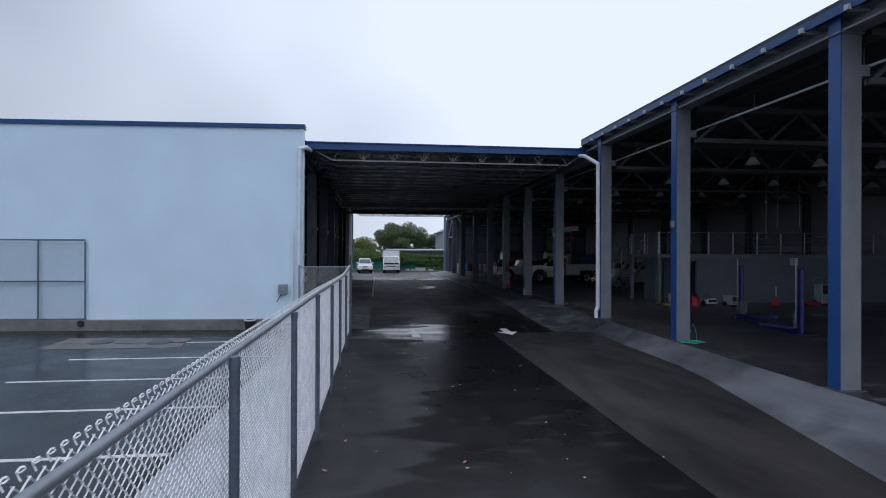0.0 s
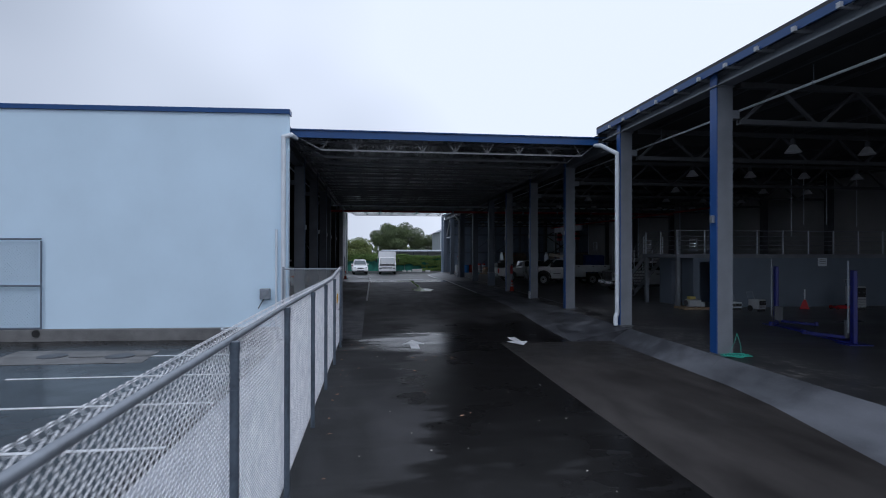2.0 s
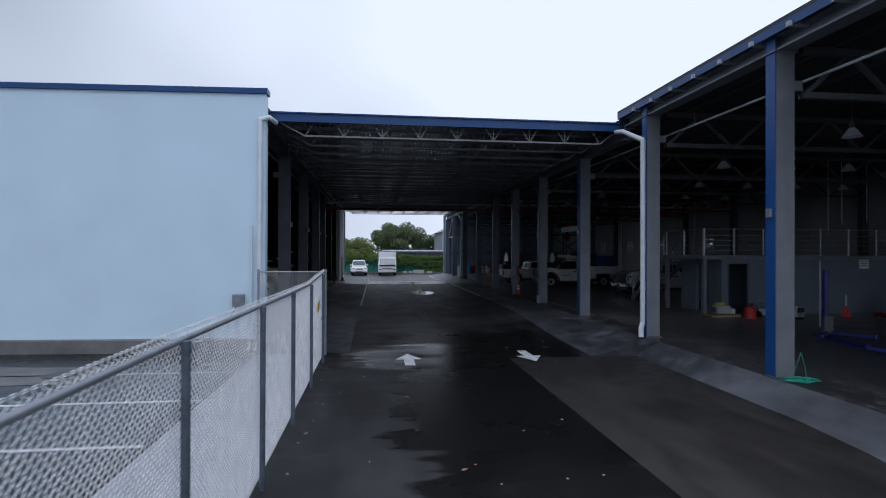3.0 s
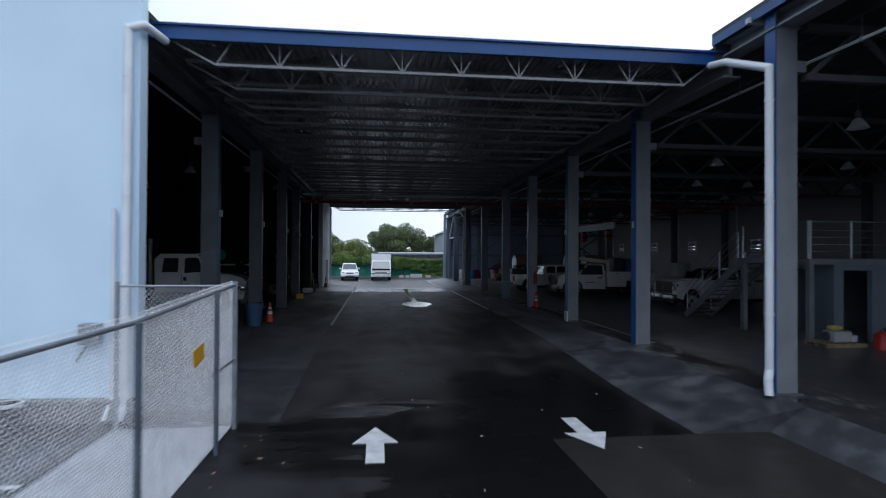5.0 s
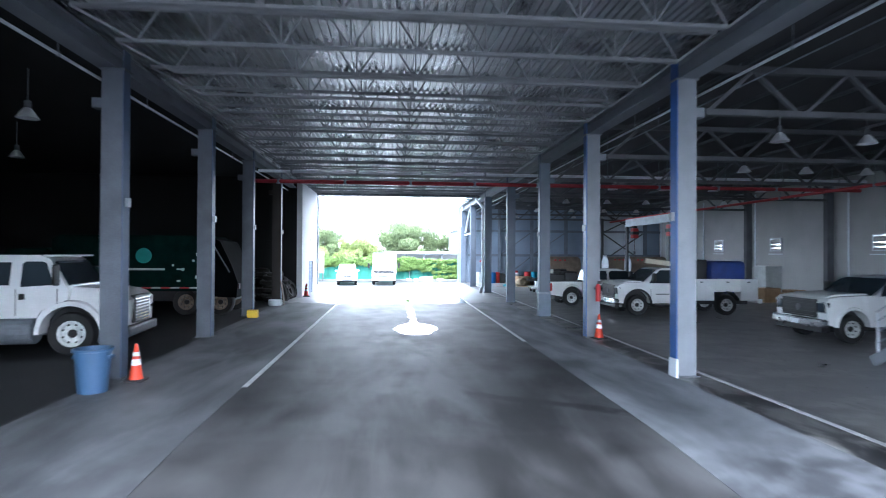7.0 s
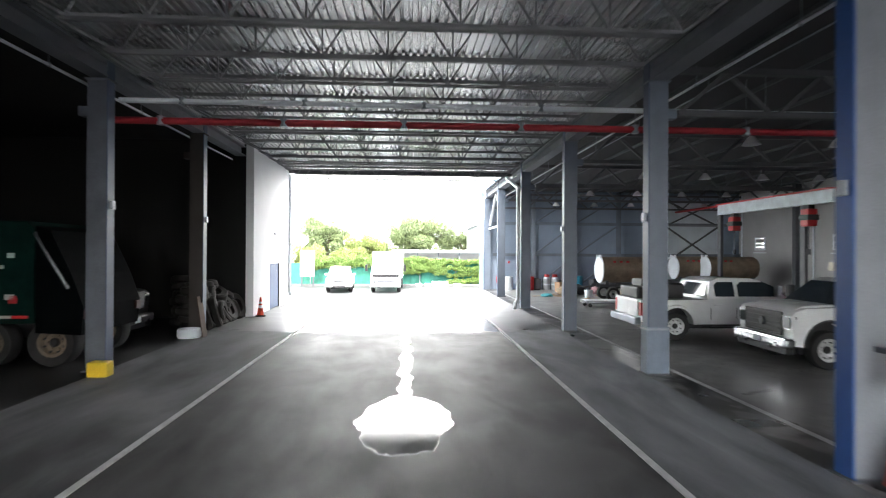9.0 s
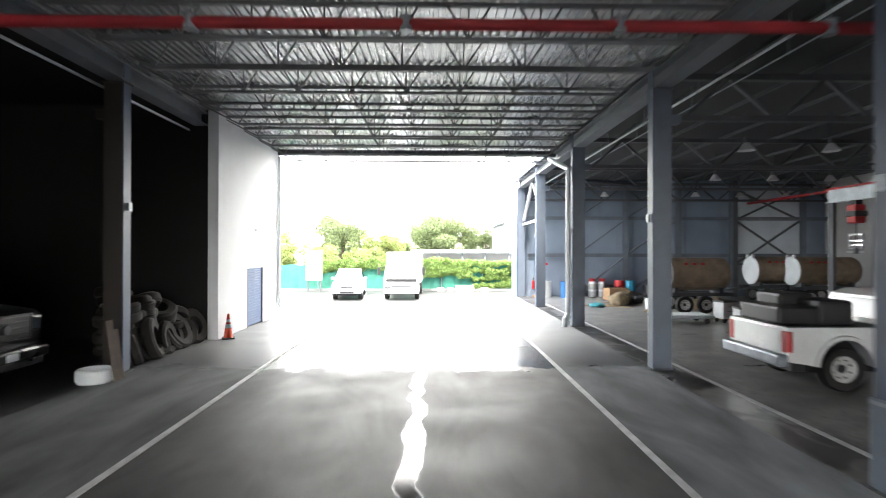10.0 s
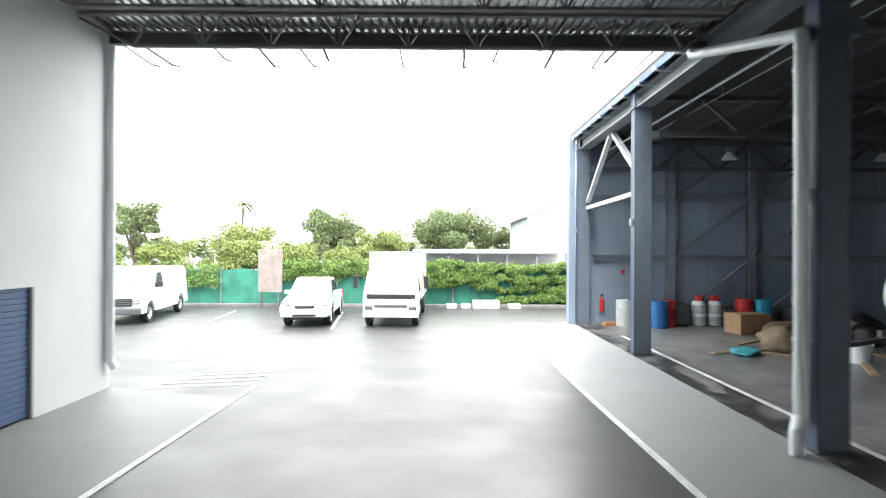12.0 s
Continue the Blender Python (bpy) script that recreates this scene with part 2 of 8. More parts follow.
    b.inputs["Specular IOR Level"].default_value = 0.4 if not is_concrete else 0.12
    if is_concrete:
        l.new(math_node("MULTIPLY_ADD", step(Y, 50.0, 58.0), 0.3, 0.12), b.inputs["Specular IOR Level"])
    if not is_concrete:
        l.new(math_node("MULTIPLY_ADD", math_node("MULTIPLY", band, math_node("SUBTRACT", 1.0, water)), -0.24, 0.4), b.inputs["Specular IOR Level"])
        wet_rough = math_node("ADD", wet_rough, math_node("MULTIPLY", math_node("MULTIPLY", band, math_node("SUBTRACT", 1.0, water)), 0.12))
    rm = n.new("ShaderNodeMix")
    l.new(wetness, rm.inputs["Factor"])
    l.new(dry_rough, rm.inputs["A"])
    l.new(wet_rough, rm.inputs["B"])
    l.new(rm.outputs["Result"], b.inputs["Roughness"])
    bp = n.new("ShaderNodeBump")
    bp.inputs["Distance"].default_value = 0.006
    l.new(math_node("MULTIPLY_ADD", wetness, -0.42, 0.5), bp.inputs["Strength"])
    l.new(fine, bp.inputs["Height"])
    l.new(bp.outputs["Normal"], b.inputs["Normal"])
    return m


def shop_floor():
    """Sealed concrete, oil-stained, with broad wet streaks and a soft sheen."""
    m = bpy.data.materials.new("shop_floor")
    m.use_nodes = True
    n, l = m.node_tree.nodes, m.node_tree.links
    b = n["Principled BSDF"]
    geo = n.new("ShaderNodeNewGeometry")

    def field(scale, detail, stretch, lo, hi, distort=0.0):
        mp = n.new("ShaderNodeMapping")
        mp.inputs["Scale"].default_value = stretch
        l.new(geo.outputs["Position"], mp.inputs["Vector"])
        k = n.new("ShaderNodeTexNoise")
        k.inputs["Scale"].default_value, k.inputs["Detail"].default_value, k.inputs["Distortion"].default_value = scale, detail, distort
        l.new(mp.outputs["Vector"], k.inputs["Vector"])
        r = n.new("ShaderNodeMapRange")
        r.interpolation_type = "SMOOTHSTEP"
        r.inputs["From Min"].default_value, r.inputs["From Max"].default_value = lo, hi
        l.new(k.outputs["Fac"], r.inputs["Value"])
        return r.outputs["Result"]

    def blend(fac, a, c):
        k = n.new("ShaderNodeMix")
        k.data_type = "RGBA"
        l.new(fac, k.inputs["Factor"])
        for v, i in ((a, "A"), (c, "B")):
            if isinstance(v, tuple):
                k.inputs[i].default_value = (*v, 1)
            else:
                l.new(v, k.inputs[i])
        return k.outputs["Result"]

    wet = field(0.5, 5.0, (0.55, 1.3, 1.0), 0.40, 0.72, 0.6)
    tone = field(1.4, 4.0, (1.0, 1.0, 1.0), 0.3, 0.7)
    grit = field(7.0, 4.0, (1.0, 1.0, 1.0), 0.56, 0.7)
    base = blend(tone, (0.17, 0.168, 0.168), (0.30, 0.296, 0.292))
    base = blend(grit, base, (0.15, 0.147, 0.142))
    base = blend(wet, base, (0.13, 0.13, 0.132))
    # floor colour blended to near-black towards the south bays
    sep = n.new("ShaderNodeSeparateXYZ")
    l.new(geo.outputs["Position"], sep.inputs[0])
    south_dark = n.new("ShaderNodeMapRange")
    south_dark.interpolation_type = "SMOOTHSTEP"
    l.new(sep.outputs["Y"], south_dark.inputs["Value"])
    south_dark.inputs["From Min"].default_value, south_dark.inputs["From Max"].default_value, south_dark.inputs["To Max"].default_value = 28.0, 22.5, 0.88
    base = blend(south_dark.outputs["Result"], base, (0.028, 0.028, 0.031))
    # pale grit strewn inside the threshold of the south bays
    grit_edge = n.new("ShaderNodeMapRange")
    l.new(sep.outputs["X"], grit_edge.inputs["Value"])
    grit_edge.inputs["From Min"].default_value, grit_edge.inputs["From Max"].default_value, grit_edge.inputs["To Max"].default_value = 10.9, 10.0, 0.8
    strewn = n.new("ShaderNodeMath")
    strewn.operation = "MULTIPLY"
    l.new(grit_edge.outputs["Result"], strewn.inputs[0])
    l.new(field(6.0, 6.0, (1.0, 0.7, 1.0), 0.50, 0.60, 0.5), strewn.inputs[1])
    base = blend(strewn.outputs[0], base, (0.17, 0.163, 0.155))
    # rain carried in over the threshold, in ragged dark spots
    sill = n.new("ShaderNodeMapRange")
    sill.interpolation_type = "SMOOTHSTEP"
    l.new(sep.outputs["X"], sill.inputs["Value"])
    sill.inputs["From Min"].default_value, sill.inputs["From Max"].default_value = 10.3, 9.75
    spots = n.new("ShaderNodeMath")
    spots.operation = "MULTIPLY"
    l.new(sill.outputs["Result"], spots.inputs[0])
    l.new(field(1.6, 5.0, (1.0, 0.6, 1.0), 0.40, 0.54, 0.8), spots.inputs[1])
    base = blend(spots.outputs[0], base, (0.035, 0.035, 0.037))
    l.new(base, b.inputs["Base Color"])
    r = n.new("ShaderNodeMix")
    l.new(wet, r.inputs["Factor"])
    r.inputs["A"].default_value, r.inputs["B"].default_value = 0.38, 0.27
    l.new(r.outputs["Result"], b.inputs["Roughness"])
    return m


WET_FAR = -3.0
ASPHALT = wet_ground("asphalt", (0.061, 0.060, 0.062), (0.008, 0.0075, 0.0075), far_wet_sheen=(0.055, 0.056, 0.057))
CONCRETE = wet_ground("concrete_pavement", (0.21, 0.219, 0.236), (0.032, 0.033, 0.038), True, far_wet_sheen=(0.25, 0.255, 0.262), damp_dark=0.6)
# darker copy of CONCRETE: the left side's weaker daylight is in its colour
SHADECONCRETE = wet_ground("shade_dark_concrete_pavement", (0.145, 0.148, 0.155), (0.032, 0.033, 0.038), True, far_wet_sheen=(0.20, 0.203, 0.207), damp_dark=0.6)
APRON = wet_ground("apron_concrete", (0.088, 0.080, 0.074), (0.03, 0.029, 0.028), True, damp_dark=0.46)
FLOOR = shop_floor()
# the unlit hall's darkness is put into this floor colour
HALLFLOOR = mat("shade_black_hall_floor", (0.02, 0.02, 0.021), 0.6, vary=0.4, scale=0.8, fine=12, bump=0.03)
STUCCO = mat("pale_blue_stucco", (0.65, 0.80, 0.92), 0.8, vary=0.05, scale=0.5, fine=60, bump=0.15)
WHITE_WALL = mat("white_stucco", (0.66, 0.67, 0.69), 0.75, vary=0.05, scale=0.7, fine=60, bump=0.15)
KERB = mat("kerb_concrete", (0.17, 0.168, 0.165), 0.85, vary=0.3, scale=2, fine=40, bump=0.3)
BLUE = mat("blue_steel_paint", (0.018, 0.075, 0.26), 0.42, vary=0.15, scale=1.2)
FASCIA = mat("blue_fascia_metal", (0.008, 0.058, 0.20), 0.4, vary=0.12, scale=1.0)
STEEL = mat("grey_steel_paint", (0.19, 0.204, 0.228), 0.5, vary=0.18, scale=1.5, bump=0.03)
DARKSTEEL = mat("dark_steel", (0.085, 0.09, 0.10), 0.55, vary=0.2, scale=1.5)
TRUSS = mat("truss_grey_primer", (0.22, 0.225, 0.235), 0.5, vary=0.15, scale=2)
DECK = mat("ribbed_deck", (0.45, 0.46, 0.475), 0.28, 0.85, vary=0.15, scale=0.8)
PANEL = mat("blue_grey_wall_panel", (0.225, 0.28, 0.36), 0.6, vary=0.15, scale=0.6)
GREYWALL = mat("grey_hall_wall", (0.43, 0.428, 0.425), 0.75, vary=0.12, scale=0.5)
# roof underside coloured dark to stand for the shade up there
ROOFDARK = mat("shade_dark_roof_sheet", (0.045, 0.047, 0.05), 0.7, vary=0.2, scale=0.8)
# near-black base colour carries the darkness of the unlit truck hall
DARKWALL = mat("unlit_black_hall_wall", (0.007, 0.007, 0.0073), 0.9, vary=0.2, scale=0.6)
PIPE = mat("white_downpipe", (0.72, 0.76, 0.80), 0.4, vary=0.08, scale=2)
POSTSTEEL = mat("slate_post_steel", (0.11, 0.135, 0.17), 0.45, 0.2, vary=0.3, scale=6)
GALV = mat("galvanised_steel", (0.27, 0.295, 0.33), 0.42, 0.35, vary=0.2, scale=4)
WIRE = mat("galvanised_wire", (0.88, 0.90, 0.94), 0.4, 0.05, vary=0.2, scale=5)
PAINT = mat("road_paint", (0.66, 0.67, 0.68), 0.6, vary=0.25, scale=5, fine=70)
RED = mat("red_paint", (0.45, 0.02, 0.025), 0.4, vary=0.15)
CARWHITE = mat("white_car_paint", (0.82, 0.825, 0.83), 0.25, vary=0.06, scale=2, coat=0.6)
GLASS = glass("tinted_glass")
# base colour lifted to carry the sky reflected in the yard windscreens
SKYGLASS = glass("sky_pale_windscreen_glass", (0.10, 0.125, 0.135))
CLEARPANE = clear_glass("clear_window_pane")
RUBBER = mat("tyre_rubber", (0.018, 0.018, 0.018), 0.75, vary=0.3, scale=8, bump=0.1)
RIM = mat("white_steel_rim", (0.55, 0.55, 0.55), 0.4, 0.2, vary=0.2, scale=6)
CHROME = mat("chrome", (0.6, 0.61, 0.63), 0.18, 1.0, vary=0.05)
BLACK = mat("black_plastic", (0.02, 0.02, 0.022), 0.5, vary=0.2)


# ---- mesh helpers ----
def mesh_of(name, bm, material, smooth=False):
    me = bpy.data.meshes.new(name)
    bmesh.ops.recalc_face_normals(bm, faces=bm.faces)
    if smooth:
        for f in bm.faces:
            f.smooth = True
    bm.to_mesh(me)
    bm.free()
    if smooth:
        me.set_sharp_from_angle(angle=radians(42))
    me.materials.append(material)
    return me


def part(name, bm, material, parent=None, label="", smooth=False):
    ob = new(name, mesh_of(name, bm, material, smooth))
    if parent:
        ob.parent = parent
    if label:
        ob["label"] = label
    return ob


def thing(name, loc, label, category, group="", kind="", rz=0.0):
    ob = new(name)
    ob.empty_display_size = 0.2
    ob.matrix_basis = pose(*loc, 0, 0, rz)
    return tagged(ob, label, category, group, kind)


def box(bm, x0, x1, y0, y1, z0, z1, m=None, bevel=0.0):
    r = bmesh.ops.create_cube(bm, size=1.0)
    vs = r["verts"]
    bmesh.ops.scale(bm, vec=(abs(x1 - x0), abs(y1 - y0), abs(z1 - z0)), verts=vs)
    bmesh.ops.translate(bm, vec=((x0 + x1) / 2, (y0 + y1) / 2, (z0 + z1) / 2), verts=vs)
    if bevel:
        es = list({e for v in vs for e in v.link_edges})
        r2 = bmesh.ops.bevel(bm, geom=es, offset=bevel, segments=2, affect="EDGES", profile=0.5)
        vs = list({v for f in r2["faces"] for v in f.verts} | {v for v in vs if v.is_valid})
    if m is not None:
        bmesh.ops.transform(bm, matrix=m, verts=vs)
    return vs


def boxes(*specs, bevel=0.0):
    bm = bmesh.new()
    for s in specs:
        box(bm, *s, bevel=bevel)
    return bm


def rod(bm, a, b, r, seg=8, r2=None):
    a, b = Vector(a), Vector(b)
    d = b - a
    q = d.to_track_quat("Z", "Y").to_matrix().to_4x4()
    m = Matrix.Translation((a + b) / 2) @ q
    return bmesh.ops.create_cone(bm, cap_ends=True, segments=seg, radius1=r, radius2=r if r2 is None else r2, depth=d.length, matrix=m)["verts"]


def bar(bm, a, b, w, h):
    """A square bar from a to b, w wide and h high."""
    a, b = Vector(a), Vector(b)
    d = b - a
    q = d.to_track_quat("Z", "Y").to_matrix().to_4x4()
    r = bmesh.ops.create_cube(bm, size=1.0)["verts"]
    bmesh.ops.transform(bm, matrix=Matrix.Translation((a + b) / 2) @ q @ Matrix.Diagonal((w, h, d.length, 1)), verts=r)
    return r


def prism(bm, profile, y0, y1, m=None):
    """A solid with the profile (x, z) between y0 and y1."""
    lo = [bm.verts.new((x, y0, z)) for x, z in profile]
    hi = [bm.verts.new((x, y1, z)) for x, z in profile]
    k = len(profile)
    bm.faces.new(lo)
    bm.faces.new(list(reversed(hi)))
    for i in range(k):
        bm.faces.new((lo[i], hi[i], hi[(i + 1) % k], lo[(i + 1) % k]))
    if m is not None:
        bmesh.ops.transform(bm, matrix=m, verts=lo + hi)
    return lo + hi


def smoothstep(a, b, v):
    u = min(1.0, max(0.0, (v - a) / (b - a)))
    return u * u * (3 - 2 * u)


def level(y):
    """Height of the drive's asphalt along the way."""
    return -0.38 + 0.32 * smoothstep(23, 31, y) - 0.22 * smoothstep(52, 64, y)


def hall_level(y):
    """Height of the truck hall's floor along the way."""
    return level(min(y, 50.0)) + 0.06


# ---- ground ----
def strip(name, x0, x1, z0, z1, y0, y1, material, label, category, step_len=1.5, lift=0.006):
    """A paved strip between two edges whose heights are functions of y."""
    bm = bmesh.new()
    k = max(1, round((y1 - y0) / step_len))
    rows_ = []
    for i in range(k + 1):
        y = y0 + (y1 - y0) * i / k
        a, b = (x(y) if callable(x) else x for x in (x0, x1))
        rows_.append([bm.verts.new((x, y, z)) for x, z in ((a, z0(y) + lift), (b, z1(y) + lift), (b, -0.9), (a, -0.9))])
    for p, q in zip(rows_, rows_[1:]):
        for j in range(4):
            bm.faces.new((p[j], p[(j + 1) % 4], q[(j + 1) % 4], q[j]))
    bm.faces.new(rows_[0])
    bm.faces.new(list(reversed(rows_[-1])))
    return tagged(part(name, bm, material), label, category, kind="structure")


bm = bmesh.new()
xs = [-600, -120, -40, -12, -4, 0, 3, 6, 9, 14, 30, 120, 600]
ys = [-500, -100, -20] + [k * 2.0 for k in range(0, 45)] + [100, 150, 300, 800]
grid = [[bm.verts.new((x, y, level(y))) for x in xs] for y in ys]
for a, b in zip(grid, grid[1:]):
    for i in range(len(xs) - 1):
        bm.faces.new((a[i], a[i + 1], b[i + 1], b[i]))
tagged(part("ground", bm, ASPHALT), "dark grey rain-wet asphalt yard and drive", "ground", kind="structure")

flat = lambda z: (lambda y: z)
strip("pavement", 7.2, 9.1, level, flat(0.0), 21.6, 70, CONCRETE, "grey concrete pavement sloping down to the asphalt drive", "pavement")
strip("pavement", -2.2, 0.52, hall_level, level, 22.9, 60.1, SHADECONCRETE, "concrete pavement darkened for its weaker daylight, sloping down to the asphalt drive", "pavement")


def ramp_foot(y):
    """The lower edge of the ramp runs a little askew to the drive."""
    return 7.45 + 0.2 * min(5.0, max(-2.0, y - 10.0))


strip("pavement", 4.84, ramp_foot, level, level, -20, 21.6, APRON, "flat dark concrete apron beside the asphalt drive", "pavement")
strip("pavement", ramp_foot, 9.1, level, flat(0.0), -20, 21.6, CONCRETE, "pale concrete ramp up to the open workshop", "pavement")
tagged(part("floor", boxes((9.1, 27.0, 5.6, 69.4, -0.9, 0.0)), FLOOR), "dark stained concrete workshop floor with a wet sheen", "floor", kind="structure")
strip("floor", -22, -2.2, hall_level, hall_level, 24.45, 60.1, HALLFLOOR, "stained concrete truck hall floor coloured near-black for the unlit hall", "floor", lift=0.0)

# ---- columns ----
RIGHT_Y = [6.1, 11.55, 17.05, 22.3, 27.6, 33.0, 38.3, 43.6, 49.85, 56.7, 63.3, 68.95]
LEFT_Y = [28.2, 33.6, 38.95, 44.35, 49.7]


def i_column(name, h, label, steel=None, paint=None):
    """Boxed steel column: two flanges with plates between them, base plate; front flange face in blue."""
    t = thing(name, (0, 0, 0), label, "column")
    part("shaft", boxes((0.022, 0.04, 0, 0.27, 0, h), (0.40, 0.42, 0, 0.27, 0, h), (0.04, 0.40, 0.0, 0.014, 0, h), (0.04, 0.40, 0.256, 0.27, 0, h)), steel or STEEL, t)
    part("painted_face", boxes((-0.003, 0.022, 0.0, 0.27, 0.0, h + 0.40)), paint or BLUE, t, "blue painted outer flange")
    part("base_plate", boxes((-0.06, 0.48, -0.05, 0.32, -0.02, 0.025)), DARKSTEEL, t)
    part("cap_plate", boxes((-0.04, 0.46, -0.03, 0.30, h, h + 0.03)), steel or STEEL, t)
    part("bracket", boxes((0.42, 0.62, 0.03, 0.24, h - 0.75, h - 0.55)), steel or STEEL, t)
    return t


col = i_column("steel_column", 6.5, "tall grey steel column with a blue painted outer flange")
FADED = mat("faded_slate_blue_paint", (0.055, 0.080, 0.135), 0.5, vary=0.2, scale=1.5)
inner_col = i_column("steel_column", 6.1, "tall slate blue grey steel column with a faded blue flange", mat("slate_column_paint", (0.125, 0.15, 0.19), 0.5, vary=0.18, scale=1.5, bump=0.03), FADED)
mid_col = i_column("steel_column", 6.1, "tall grey steel column with a blue painted outer flange under the canopy")
used_inner = used_mid = False
for k, y in enumerate(RIGHT_Y):
    if 25 < y < 40:
        c = copy_thing(mid_col, pose(9.15, y + 0.06, 0)) if used_mid else mid_col
        used_mid = True
    elif y > 40:
        c = copy_thing(inner_col, pose(9.15, y + 0.06, 0)) if used_inner else inner_col
        used_inner = True
    else:
        c = col if k == 0 else copy_thing(col, pose(9.15, y + 0.06, 0))
    c.matrix_basis = pose(9.15, y + 0.06, 0)
    tagged(c, group="columns along the workshop front")
# shaded copy of the column steel: the hall's shade is in the shaft colour
hall_col = i_column("steel_column", 6.1, "blue grey steel column darkened for the hall's shade, with a faded slate blue edge", mat("shade_dark_hall_steel", (0.095, 0.105, 0.125), 0.6, vary=0.25, scale=1.5, bump=0.03), FADED)
# last shaft is rust-brown, with the low light deep inside darkening its colour
rust_shade_col = i_column("steel_column", 6.1, "rust-brown steel column darkened for the hall's shade, beside the tyre heap", mat("rust_shade_hall_steel", (0.024, 0.019, 0.016), 0.7, vary=0.3, scale=1.5, bump=0.05), FADED)
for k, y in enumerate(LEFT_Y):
    c = hall_col if k == 0 else rust_shade_col if k == 4 else copy_thing(hall_col, pose(-2.12, y + 0.30, 0, 0, 0, 180))
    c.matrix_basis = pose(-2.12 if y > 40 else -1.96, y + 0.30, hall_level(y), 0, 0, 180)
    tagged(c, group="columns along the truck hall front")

# ---- longitudinal beams, eaves ----
SKEW = 0.05


def skewed(bm):
    """Turns the warehouse front a little: it runs back towards its far end."""
    for v in bm.verts:
        v.co.y += (-1.9 - v.co.x) * SKEW
    return bm


tagged(part("beam", boxes((9.18, 9.56, 5.6, 23.9, 6.53, 6.57), (9.36, 9.39, 5.6, 23.9, 6.57, 6.80), (9.18, 9.56, 5.6, 23.9, 6.80, 6.83)), STEEL), "grey steel eaves beam along the workshop front", "beam", kind="structure")
tagged(part("beam", boxes((9.18, 9.56, 23.9, 69.2, 6.12, 6.16), (9.36, 9.39, 23.9, 69.2, 6.16, 6.48), (9.18, 9.56, 23.9, 69.2, 6.48, 6.51)), STEEL), "grey steel eaves beam under the canopy and the far bays", "beam", kind="structure")
tagged(part("beam", boxes((-2.5, -2.12, 24.1, 60, 6.16, 6.2), (-2.33, -2.29, 24.1, 60, 6.2, 6.5), (-2.5, -2.12, 24.1, 60, 6.5, 6.55)), STEEL), "grey steel beam along the truck hall front", "beam", kind="structure")
tagged(part("trim", boxes((9.0, 9.05, 5.6, 24.0, 6.78, 6.95), (9.0, 9.05, 60.2, 69.5, 6.5, 6.66)), FASCIA), "dark blue metal eaves fascia of the workshop roof", "fascia", kind="structure")
tagged(part("ceiling", boxes((9.0, 27.3, 5.6, 24.0, 6.95, 7.03), (9.0, 27.3, 24.0, 69.5, 6.66, 6.74)), ROOFDARK), "ribbed metal workshop roof with the roof space's shade in its colour", "roof", kind="structure")
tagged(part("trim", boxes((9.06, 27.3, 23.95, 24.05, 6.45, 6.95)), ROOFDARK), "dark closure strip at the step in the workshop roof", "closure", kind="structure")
tagged(part("ceiling", skewed(boxes((-22.2, -2.0, 23.6, 60.2, 6.75, 6.85))), DARKWALL), "truck hall roof coloured near-black for the unlit hall", "roof", kind="structure")

# ---- walls ----
tagged(part("wall_west_front", skewed(boxes((-40, -1.88, 23.3, 23.6, -0.15, 7.0))), STUCCO), "pale blue painted stucco warehouse wall", "wall", kind="structure")
tagged(part("wall_coping", skewed(boxes((-40.05, -1.83, 23.23, 23.66, 7.0, 7.15))), FASCIA), "dark blue metal coping", "coping", kind="structure")
tagged(part("wall_west_side", boxes((-2.75, -2.6, 23.65, 24.4, -0.4, 6.7)), STUCCO), "pale blue wall return", "wall", kind="structure")
tagged(part("kerb", skewed(boxes((-40, -1.86, 23.1, 23.32, -0.9, 0.0), bevel=0.02)), KERB), "low grey concrete kerb", "kerb", kind="structure")
tagged(part("wall_hall_back", boxes((-22.2, -22, 24.4, 60.2, -0.3, 6.75), (-22, -2.1, 54.0, 54.25, 0, 6.75)), DARKWALL), "truck hall walls coloured near-black for the unlit hall", "wall", kind="structure")
for spans in ([(-2.1, -1.8, 54.0, 56.45, 0, 6.62), (-2.1, -1.8, 56.45, 58.15, 1.97, 6.62), (-2.1, -1.8, 58.15, 60.1, -0.3, 6.62)], [(-22, -2.1, 59.8, 60.1, -0.3, 6.62)]):
    bm = boxes(*spans)
    bmesh.ops.remove_doubles(bm, verts=bm.verts, dist=0.0005)
    tagged(part("wall_white", bm, WHITE_WALL), "white painted stucco wall at the end of the drive", "wall", kind="structure")
WINDOW_Y = (46.9, 54.3, 60.3, 67.0)
spans = [(27.0, 27.3, 5.6, 69.4, 0, 2.79), (27.0, 27.3, 5.6, 69.4, 3.51, 6.66), (27.0, 27.3, 5.6, 24.0, 6.66, 6.95)]
for y0, y1 in zip((5.6,) + tuple(y + 0.44 for y in WINDOW_Y), tuple(y - 0.44 for y in WINDOW_Y) + (69.4,)):
    spans.append((27.0, 27.3, y0, y1, 2.79, 3.51))
for span in spans:
    tagged(part("wall_hall_east", boxes(span), GREYWALL), "plain grey workshop rear wall with small window openings", "wall", kind="structure")
tagged(part("wall_hall_north", boxes((9.3, 27.3, 69.4, 69.55, -0.3, 6.66)), PANEL), "blue grey metal panel wall with girts", "wall", kind="structure")


# ---- canopy over the drive ----
bm = bmesh.new()
pitch = 0.154
deck_profile = []
for i in range(76):
    x = -2.45 + i * pitch
    deck_profile += [(x, 6.64), (x + 0.05, 6.64), (x + 0.062, 6.60), (x + 0.142, 6.60)]
